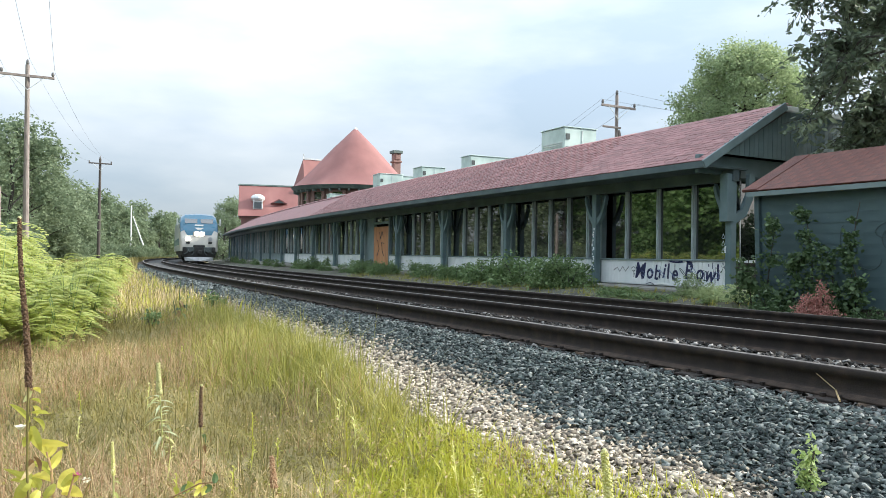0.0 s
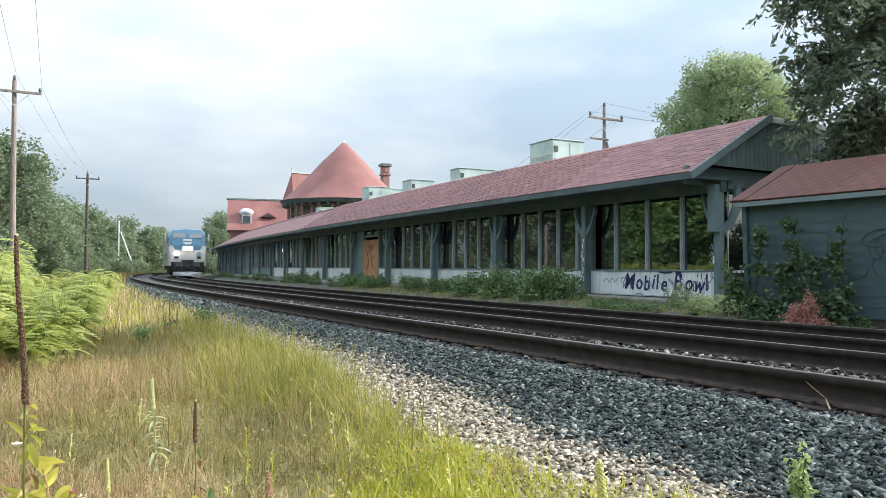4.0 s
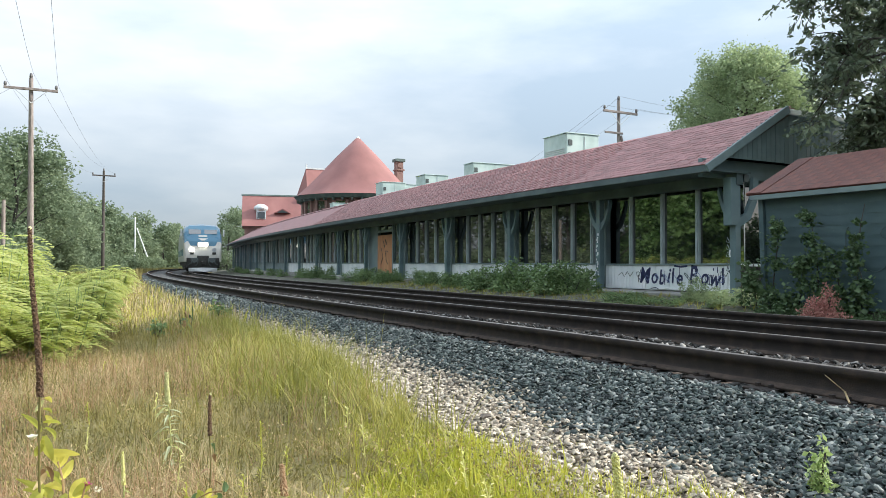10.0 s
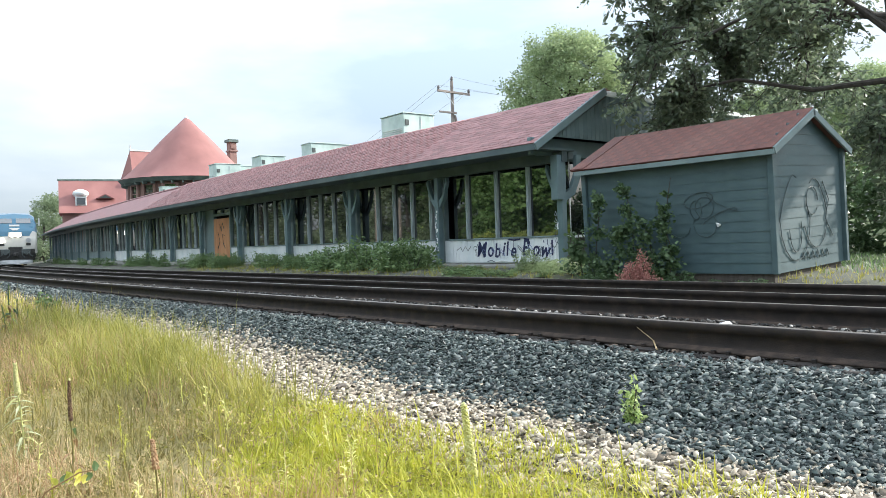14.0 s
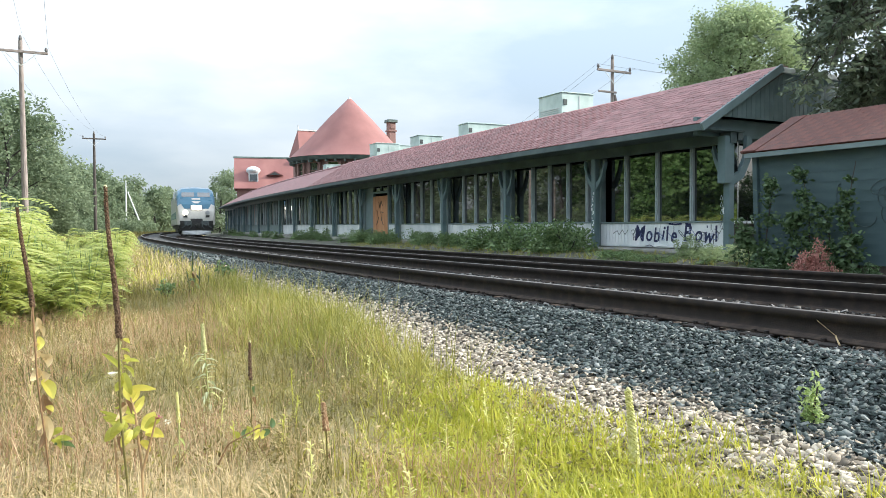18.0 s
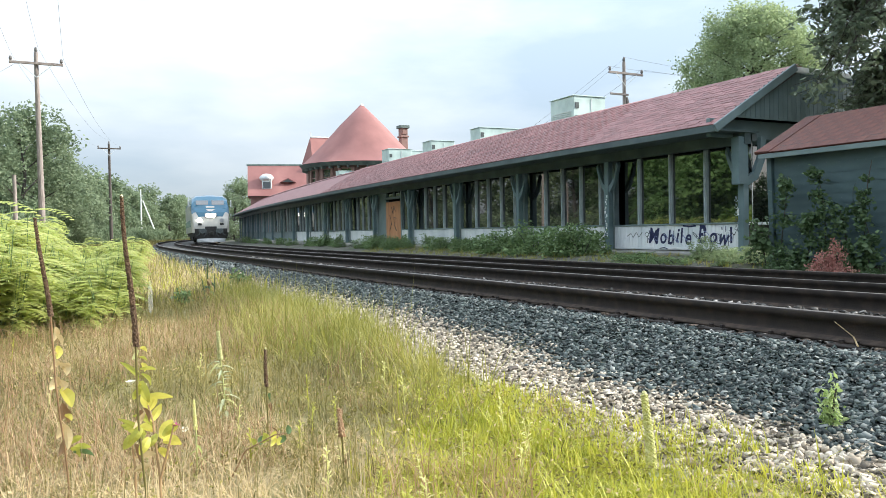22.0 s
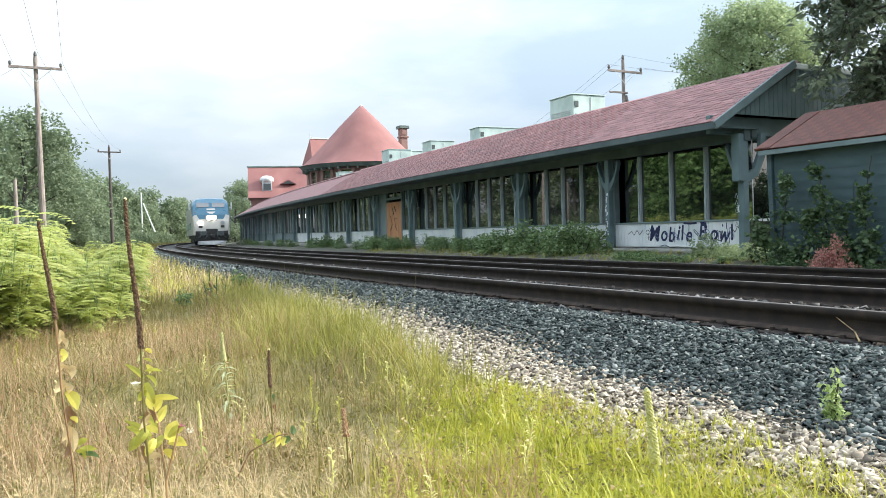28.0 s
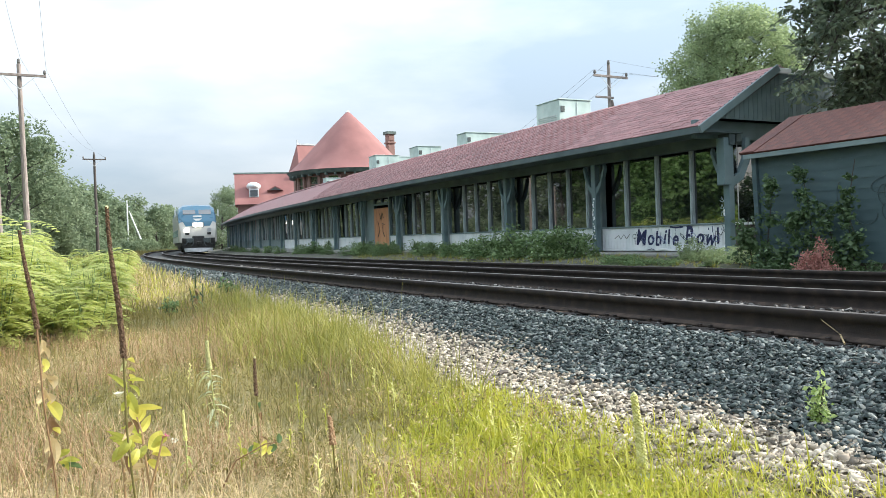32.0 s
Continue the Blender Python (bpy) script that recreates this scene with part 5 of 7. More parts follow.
# ---------------------------------------------------------------- poles and wires
def utility_pole(x, y, h, arm, arm_z, mat, label, turn=0.0, r=0.15, second=False, lean=0.0):
    t = thing("utility_pole", pose(x, y, -0.6, 0, lean, turn), label, "utility pole", "line poles")
    bm = bmesh.new()
    tube(bm, [(0, 0, -0.3), (0, 0, h * 0.5), (0, 0, h + 0.6)], [r * 1.25, r, r * 0.75], 12)
    part("shaft", bm, mat, t)
    if arm:
        bm = bmesh.new()
        box(bm, (0, -r - 0.04, arm_z + 0.6), (arm, 0.09, 0.12), bevel=0.01)
        a = part("crossarm", bm, mat, t)
        bm = bmesh.new()
        for s in (-1, 1):
            tube(bm, [(s * arm * 0.30, -r - 0.09, arm_z + 0.55), (0, -r - 0.02, arm_z - 0.05)], 0.018, 5)
        part("arm_brace", bm, M["pale_metal"], t)
        for s in (-0.47, 0.47):
            bm = bmesh.new()
            tube(bm, [(s * arm, -r - 0.04, arm_z + 0.66), (s * arm, -r - 0.04, arm_z + 0.74), (s * arm, -r - 0.04, arm_z + 0.84), (s * arm, -r - 0.04, arm_z + 0.88)], [0.03, 0.075, 0.06, 0.03], 8)
            part("insulator", bm, M["ceramic"], a)
        bm = bmesh.new()
        tube(bm, [(0, 0, h + 0.58), (0, 0, h + 0.68), (0, 0, h + 0.80), (0, 0, h + 0.85)], [0.04, 0.08, 0.06, 0.03], 8)
        part("insulator", bm, M["ceramic"], t)
    if second:
        bm = bmesh.new()
        box(bm, (-0.45, -r - 0.03, arm_z - 0.5), (1.2, 0.08, 0.1), bevel=0.01)
        part("lower_arm", bm, mat, t)
        bm = bmesh.new()
        tube(bm, [(1.1, 0.2, arm_z - 3.4), (0.1, 0, arm_z - 0.6)], 0.11, 8)
        part("push_brace", bm, mat, t)
    return t


def wire(a, b, sag, name="power_line"):
    a, b = Vector(a), Vector(b)
    pts = [a.lerp(b, i / 16) - Vector((0, 0, sag * 4 * (i / 16) * (1 - i / 16))) for i in range(17)]
    bm = bmesh.new()
    tube(bm, pts, 0.006, 4)
    ob = part(name, bm, M["wire"])
    tagged(ob, "thin overhead wire strung between poles", "cable", "wires")


def build_poles():
    utility_pole(0.46, 41.0, 9.35, 2.25, 8.8, M["wood_pole"], "tall grey-brown timber utility pole with a crossarm", 0, 0.125, lean=-0.5)
    utility_pole(6.95, 82.0, 9.8, 2.1, 9.3, M["dark_pole"], "dark timber utility pole with a crossarm beside the wood", 0, 0.14)
    utility_pole(27.5, 31.0, 9.3, 2.3, 8.65, M["wood_pole"], "grey timber utility pole behind the station roof", 0, 0.11, True)
    utility_pole(17.9, 150.0, 9.3, 0, 0, M["pale_metal"], "pale bare pole at the curve", 0, 0.14)
    utility_pole(-0.65, 40.0, 3.5, 0, 0, M["wood_pole"], "short grey post among the bushes", 0, 0.1)
    t = thing("fallen_pole", pose(0, 0, 0), "leaning pale pole beside the curve", "utility pole")
    bm = bmesh.new()
    tube(bm, [(20.9, 150.0, -0.2), (18.2, 150.0, 7.3)], [0.15, 0.11], 8)
    part("shaft", bm, M["pale_metal"], t)
    p1, p2 = (0.46, 41.0), (6.95, 82.0)
    for s, z1, z2 in ((-1.05, 9.05, 9.5), (0.0, 9.55, 10.1), (1.05, 9.1, 9.55)):
        wire((p1[0] + s, p1[1] - 0.2, z1), (p2[0] + s * 0.95, p2[1] - 0.2, z2), 0.9)
        wire((p1[0] + s, p1[1] - 0.2, z1), (-1.4 + s, 2.0 + 0.3 * s, 10.6), 1.0)
    wire((-9.0, 39.0, 2.4), (-0.3, 41, 8.9), 0.05, "guy_wire")
    for s, z in ((-1.1, 8.95), (0.0, 9.5), (1.1, 8.95)):
        wire((27.5 + s, 30.9, z), (60 + s, 42.0, 13.5), 0.6)
        wire((27.5 + s, 30.9, z), (22.5 + 0.6 * s, 36.0, 4.3), 0.1)


# ---------------------------------------------------------------- plants
def leaf_cloud(spots, sizes, seed, droop=0.0, slim=0.55):
    """Small pointed leaves (one folded kite each) at spots; verts and faces."""
    rng = np.random.default_rng(seed)
    n = len(spots)
    d = rng.normal(size=(n, 3))
    d[:, 2] = d[:, 2] * 0.6 - droop
    d /= np.linalg.norm(d, axis=1, keepdims=True)
    r = rng.normal(size=(n, 3))
    s = np.cross(d, r)
    s /= np.linalg.norm(s, axis=1, keepdims=True) + 1e-9
    u = np.cross(s, d)
    L = sizes[:, None]
    p = spots
    v = np.stack([p, p + d * L * 0.5 + s * L * slim * 0.5 + u * L * 0.10, p + d * L, p + d * L * 0.5 - s * L * slim * 0.5 + u * L * 0.10], axis=1)
    f = np.array([(0, 1, 2), (0, 2, 3)])[None] + 4 * np.arange(n)[:, None, None]
    return v.reshape(-1, 3), f.reshape(-1, 3)


def crown_spots(rng, lumps, count, shell=0.55):
    """Points in leafy clumps; lumps are (x, y, z, r). Each lump has sub-clumps, so the outline is uneven with gaps."""
    vol = np.array([l[3] ** 2 for l in lumps])
    pick = rng.choice(len(lumps), count, p=vol / vol.sum())
    out = np.zeros((count, 3))
    for i, (x, y, z, r) in enumerate(lumps):
        k = np.where(pick == i)[0]
        m = 14
        c = rng.normal(size=(m, 3))
        c /= np.linalg.norm(c, axis=1, keepdims=True)
        c *= rng.uniform(shell, 1.0, (m, 1))
        c[:, 2] *= 0.8
        q = c[rng.integers(0, m, len(k))] + rng.normal(size=(len(k), 3)) * 0.20
        out[k] = np.array((x, y, z)) + q * r
    return out


def tree_meshes(seed, h, r, leaves, size, mat, trunk_r=0.16, low=0.25, lumps_n=16, slim=0.55, dome=False):
    """Trunk with limbs, and a crown of leaf clumps; two meshes, foot at the origin."""
    rng = np.random.default_rng(seed)
    bm = bmesh.new()
    top = h * 0.82
    tube(bm, [(0, 0, -0.4), (0.05 * r, 0, h * 0.25), (-0.04 * r, 0.05 * r, h * 0.55), (0, 0, top)], [trunk_r * 1.3, trunk_r, trunk_r * 0.65, trunk_r * 0.2], 8)
    lumps = []
    for i in range(lumps_n):
        a = rng.uniform(0, 6.283)
        t = (i + 0.5) / lumps_n
        z = h * (low + (0.94 - low) * t)
        reach = r * (0.35 + 0.65 * math.sin(math.pi * min(1.0, 0.22 + 0.78 * t) ** 0.9)) * rng.uniform(0.55, 0.95)
        x, y = reach * math.cos(a), reach * math.sin(a)
        lr = r * rng.uniform(0.30, 0.48)
        if dome:                           # a full rounded crown
            a = 2.4 * i
            c = 1.0 - 1.75 * t
            reach = r * 0.80 * math.sqrt(max(0.0, 1 - c * c)) * rng.uniform(0.9, 1.05)
            x, y, z, lr = reach * math.cos(a), reach * math.sin(a), h * 0.60 + h * 0.30 * c, r * rng.uniform(0.24, 0.36)
        lumps.append((x, y, z, lr))
        z0 = max(h * 0.15, z - reach * 0.7)
        tube(bm, [(0, 0, z0), (x * 0.5, y * 0.5, z0 + (z - z0) * 0.6), (x, y, z)], [trunk_r * 0.42, trunk_r * 0.26, 0.02], 5)
    lumps.append((0, 0, h * 0.9, r * 0.35))
    trunk = mesh_of("trunk", bm, M["bark"])
    sp = crown_spots(rng, lumps, leaves)
    v, f = leaf_cloud(sp, rng.uniform(0.6, 1.3, leaves) * size, seed + 1, 0.15, slim)
    return trunk, raw_mesh("crown", v, f, mat)


def plant_tree(meshes, x, y, z, s, turn, label, group="", name="tree"):
    t = thing(name, pose(x, y, z, 0, 0, turn), label, "tree", group)
    for nm, me in zip(("trunk", "crown"), meshes):
        ob = new(nm, me)
        ob.parent = t
        ob.scale = (s, s, s)
    return t


def build_trees():
    rng = random.Random(21)
    kinds = [tree_meshes(100 + i, 9.0 + 0.8 * (i % 3), 3.0 + 0.3 * i, 11000, 0.27, M["leaf_mid"], 0.16, 0.06, 15) for i in range(5)]
    coarse = [tree_meshes(130 + i, 9.0 + 0.8 * i, 3.1 + 0.4 * i, 2600, 0.52, M["leaf_mid"], 0.16, 0.06, 13) for i in range(3)]
    spots = []
    for x, y, s in ((-3.4, 58, 1.0), (-0.6, 66, 1.12), (-6.0, 62, 1.15), (1.2, 75, 1.08), (-3.2, 72, 1.3), (-8.5, 55, 1.2), (3.4, 86, 0.92), (0.5, 90, 1.2), (6.2, 98, 0.78), (3.0, 104, 1.1), (-6.5, 48, 0.95)):
        spots.append((x, y, s))            # the wood's edge along the outside of the curve
    y = 110.0
    while y < 260:
        for row in range(2):
            spots.append((-9.5 - row * 6.0 + rng.uniform(-1.5, 1.5) + off(y), y + rng.uniform(-2, 2), rng.uniform(0.7, 1.2) * (1.0 + 0.15 * row)))
        y += 6.0
    shady = [tree_meshes(160 + i, 9.6 + 0.7 * i, 3.4, 15000, 0.34, M["leaf_wood"], 0.18, 0.05, 15) for i in range(2)]
    for i in range(9):                     # deep green trees on the near side of the line
        plant_tree(shady[i % 2], -10.5 + rng.uniform(-2, 1.5), 14 + 4.6 * i, -0.7, rng.uniform(0.95, 1.35), rng.uniform(0, 360), "deep green tree behind the meadow", "woodland trees")
    for i in range(14):                    # trees beyond the head of the curve
        spots.append((48 + 7.5 * i + rng.uniform(-2, 2), 232 + rng.uniform(-12, 14) - 3 * i, rng.uniform(0.95, 1.4)))
    for x, y in ((25, 108), (28, 116), (33, 112), (38, 122)):
        spots.append((x, y, rng.uniform(0.85, 1.05)))
    for x, y in ((-12, -6), (-8, -18), (2, -26), (12, -30), (24, -28), (36, -20)):
        spots.append((x, y, rng.uniform(0.9, 1.3)))
    for x, y, s in spots:
        plant_tree(rng.choice(coarse if y > 108 or y < 0 else kinds), x, y, -0.7, s, rng.uniform(0, 360), "leafy green woodland tree beside the line", "woodland trees")
    light = tree_meshes(300, 14.2, 3.95, 70000, 0.17, M["leaf_light"], 0.24, 0.30, 52, dome=True)
    plant_tree(light, 36.6, 30.3, -0.3, 1.0, 40, "large light green tree behind the station roof")
    for i, (x, y, s) in enumerate(((38, 7, 0.62), (33, 12, 0.55), (46, 2, 0.7), (44, 22, 0.7), (42, 14, 0.75), (56, 12, 0.8))):
        plant_tree(light if i % 2 else kinds[i % 4], x, y, -0.3, s if i % 2 else s * 1.3, 70 * i, "sunlit tree beyond the lawn", "lawn trees")
    build_near_tree()


def build_near_tree():
    """The dark tree whose limbs hang over the shed and the end of the roof."""
    rng = np.random.default_rng(77)
    origin = Vector((16.85, 5.2, -0.2))
    t = thing("shade_tree", pose(*origin), "dark overhanging tree with feathery leaves above the shed", "tree")
    bm = bmesh.new()
    tube(bm, [(0.05, 0, -0.3), (0.02, 0, 1.2), (-0.12, 0.1, 3.0), (-0.2, 0.3, 4.6), (-0.5, 0.5, 7.5)], [0.32, 0.25, 0.22, 0.18, 0.07], 12)
    spots, lens = [], []
    hubs = []
    for p in ((14.1, 9.2, 4.5), (13.9, 9.3, 6.1), (14.9, 8.9, 3.7), (15.5, 8.6, 5.6), (16.6, 9.0, 4.9), (15.0, 7.0, 4.7), (17.8, 7.8, 4.7), (19.0, 8.8, 5.6), (17.2, 3.4, 4.4), (17.0, 5.6, 2.9), (14.6, 7.2, 6.6), (16.4, 9.3, 6.6), (20.8, 9.0, 4.9)):
        h = Vector(p) - origin             # a main limb from the trunk to each fork
        root = Vector((-0.2, 0.3, min(max(h.z - 0.2, 3.4), 6.2)))
        tube(bm, [root, root.lerp(h, 0.35) + Vector((rng.normal() * 0.25, rng.normal() * 0.25, 0.45 + rng.normal() * 0.3)), root.lerp(h, 0.7) + Vector((rng.normal() * 0.2, rng.normal() * 0.2, 0.3 + rng.normal() * 0.25)), h], [0.07, 0.05, 0.036, 0.024], 7)
        hubs.append(h)
    for i in range(224):
        if i < 74:                         # hanging before the station's gable
            x = rng.uniform(13.35, 16.9)
            low = 2.80 + 0.9 * max(0.0, 14.2 - x)
            tip = Vector((x, rng.uniform(9.0, 10.2), low + (7.4 - low) * rng.uniform(0, 1) ** 1.35))
        elif i < 122:                      # over the shed's roof, looser
            tip = Vector((rng.uniform(13.6, 17.6), rng.uniform(5.8, 8.9), rng.uniform(3.5, 8.2)))
        elif i < 172:                      # beyond the gable and the shed
            tip = Vector((rng.uniform(16.6, 22.0), rng.uniform(8.2, 10.4), rng.uniform(3.5, 7.4)))
        elif i < 206:                      # drooping limbs beside the shed's end
            tip = Vector((rng.uniform(15.6, 18.4), rng.uniform(4.5, 6.3), rng.uniform(0.7, 3.6)))
        else:                              # low limbs on the sunny side
            tip = Vector((rng.uniform(15.2, 18.6), rng.uniform(2.4, 4.8), rng.uniform(3.4, 6.0)))
        tip -= origin
        root = min(hubs, key=lambda h: (h - tip).length)
        pts = []
        for k in range(6):
            u = k / 5
            pts.append(root.lerp(tip, u) + Vector((0.4 * math.sin(3 * u + i), 0.4 * math.cos(2.6 * u + i), 0.5 * math.sin(math.pi * u))) * (u * (1.3 - u)))
        tube(bm, pts, [0.028 * (1 - 0.85 * k / 5) + 0.004 for k in range(6)], 5)
        for k in range(2, 6):
            for j in range(4):             # drooping twigs, each feathered with leaflets towards its tip
                b = pts[k] + Vector(rng.normal(size=3) * 0.10)
                e = b + Vector((rng.normal() * 0.30, rng.normal() * 0.30, rng.normal() * 0.16 - 0.24))
                tube(bm, [b, e], [0.007, 0.003], 4, cap=False)
                for q in range(11):
                    u = rng.uniform(0.15, 1.05)
                    spots.append(b.lerp(e, u) + Vector(rng.normal(size=3) * 0.05))
                    lens.append(rng.uniform(0.11, 0.21) * (1.2 - 0.4 * u))
    part("trunk", bm, M["bark"], t)
    sp = np.array([tuple(s) for s in spots])
    v, f = leaf_cloud(sp, np.array(lens), 78, 0.45, 0.44)
    ob = new("crown", raw_mesh("crown", v, f, M["leaf_dark"]))
    ob.parent = t


def weed_mesh(seed, w, h, leaves, size, mat):
    """A ragged clump: leafy stalks of uneven height."""
    rng = np.random.default_rng(seed)
    stalks = []
    pts = []
    for i in range(16):
        x, y = rng.uniform(-1, 1) * w * 0.8, rng.uniform(-1, 1) * w * 0.5
        top = h * rng.uniform(0.25, 1.0) ** 1.2
        lx, ly = rng.normal(0, min(0.12, w * 0.4), 2)
        stalks.append((x + lx, y + ly, top, 0.1))
        n = leaves // 16
        u = rng.uniform(0.05, 1, n) ** 0.8
        spread = min(0.15, w * 0.45) * (1.15 - 0.75 * u)
        pts.append(np.stack([x + lx * u + rng.normal(size=n) * spread, y + ly * u + rng.normal(size=n) * spread, top * u + rng.normal(size=n) * 0.03], axis=1))
    sp = np.concatenate(pts)
    sp[:, 2] = np.abs(sp[:, 2])
    v, f = leaf_cloud(sp, rng.uniform(0.5, 1.4, len(sp)) * size, seed + 1, 0.25, 0.5)
    return raw_mesh("foliage", v, f, mat), stalks


def bush_mesh(seed, w, h, leaves, size, mat, slim=0.55, cone=0.0):
    rng = np.random.default_rng(seed)
    lumps = [(rng.uniform(-1, 1) * w * 0.6, rng.uniform(-1, 1) * w * 0.6, h * rng.uniform(0.15, 0.75), w * rng.uniform(0.25, 0.5)) for _ in range(9)]
    sp = crown_spots(rng, lumps, leaves, 0.3)
    sp[:, 2] = np.abs(sp[:, 2])
    sp[:, :2] *= (1.0 + cone * (0.35 - sp[:, 2:] / h)).clip(0.1, 2.0)
    v, f = leaf_cloud(sp, rng.uniform(0.6, 1.3, leaves) * size, seed + 1, 0.1, slim)
    return raw_mesh("foliage", v, f, mat), lumps


def bush(meshes, x, y, z, s, turn, label, group="", name="shrub", sz=1.0):
    me, lumps = meshes
    t = thing(name, pose(x, y, z, 0, 0, turn), label, "shrub", group)
    ob = new("foliage", me)
    ob.parent = t
    ob.scale = (s, s, s * sz)
    bm = bmesh.new()
    for lx, ly, lz, lr in lumps[:5]:
        tube(bm, [(0, 0, -0.05), (lx * s * 0.5, ly * s * 0.5, lz * s * 0.5 * sz), (lx * s, ly * s, lz * s * sz)], [0.014 * s, 0.010 * s, 0.004], 5)
    part("stem", bm, M["bark"], t)
    return t


def sumac_mesh(seed, h, mat):
    """Arching stems, each leaf a row of paired leaflets."""
    rng = np.random.default_rng(seed)
    bm = bmesh.new()
    sp, dirs = [], []
    for st in range(5):
        a = rng.uniform(0, 6.283)
        x, y = 0.35 * math.cos(a), 0.35 * math.sin(a)
        hh = h * rng.uniform(0.65, 1.0)
        tube(bm, [(0, 0, 0), (x * 0.6, y * 0.6, hh * 0.5), (x, y, hh)], [0.014, 0.010, 0.005], 5)
        for j in range(12):
            b = rng.uniform(0, 6.283)
            z = hh * rng.uniform(0.15, 1.0)
            L = rng.uniform(0.42, 0.70) * (0.65 + 0.35 * z / hh)
            o = Vector((x * z / hh, y * z / hh, z))
            out = Vector((math.cos(b), math.sin(b), 0))
            side = Vector((-out.y, out.x, 0))
            for k in range(1, 11):
                u = k / 10
                c = o + out * L * u + Vector((0, 0, 0.18 * u - 0.32 * u * u))
                for s in (-1, 1):
                    w = 0.165 * math.sin(math.pi * (0.15 + 0.8 * u))
                    tip = c + side * s * w + out * 0.035 + Vector((0, 0, -0.03))
                    sp.append((c, tip, out))
    vs, fs = [], []
    for c, tip, out in sp:
        n = len(vs)
        mid = c.lerp(tip, 0.45)
        vs += [tuple(c), tuple(mid + out * 0.036), tuple(tip), tuple(mid - out * 0.036)]
        fs += [(n, n + 1, n + 2), (n, n + 2, n + 3)]
    return mesh_of("stem", bm, M["leaf_weed"]), raw_mesh("foliage", np.array(vs), np.array(fs), mat)


def climber(x, y, top, wide, foot, seed):
    """Broad-leaved climber: a wandering stem with uneven clumps of leaves."""
    rng = np.random.default_rng(300 + seed)
    t = thing("climbing_vine", pose(x, y, -0.27), "dark green broad-leaved vine climbing the shed wall", "vine", "shed vines")
    h = top + 0.27
    ph = rng.uniform(0, 6.283)
    stem = [(0.02 * math.sin(3 * u + ph), 0.16 * math.sin(2.4 * u + ph) * u, h * u) for u in np.linspace(0, 1, 8)]
    bm = bmesh.new()
    tube(bm, stem, [0.016 - 0.0015 * i for i in range(8)], 6)
    part("stem", bm, M["bark"], t)
    pts = []
    for i in range(int(10 + 26 * wide)):
        u = foot + (1 - foot) * rng.uniform(0.04, 1.0)
        r = wide * (1.1 - 0.72 * u) * rng.uniform(0.35, 1.0)
        c = np.array([-0.04 - 0.08 * rng.random(), 0.16 * math.sin(2.4 * u + ph) * u + rng.normal(0, wide * 0.42 * (1.05 - 0.7 * u)), h * u])
        n = int(16 + 180 * r)
        pts.append(c + rng.normal(size=(n, 3)) * np.array([0.06, r * 0.5, r * 0.45]))
    sp = np.concatenate(pts)
    sp[:, 0] = np.minimum(sp[:, 0], 0.12)
    sp[:, 2] = np.abs(sp[:, 2])
    v, f = leaf_cloud(sp, rng.uniform(0.045, 0.10, len(sp)), 310 + seed, 0.25, 0.75)
    ob = new("foliage", raw_mesh("foliage", v, f, M["leaf_vine"]))
    ob.parent = t


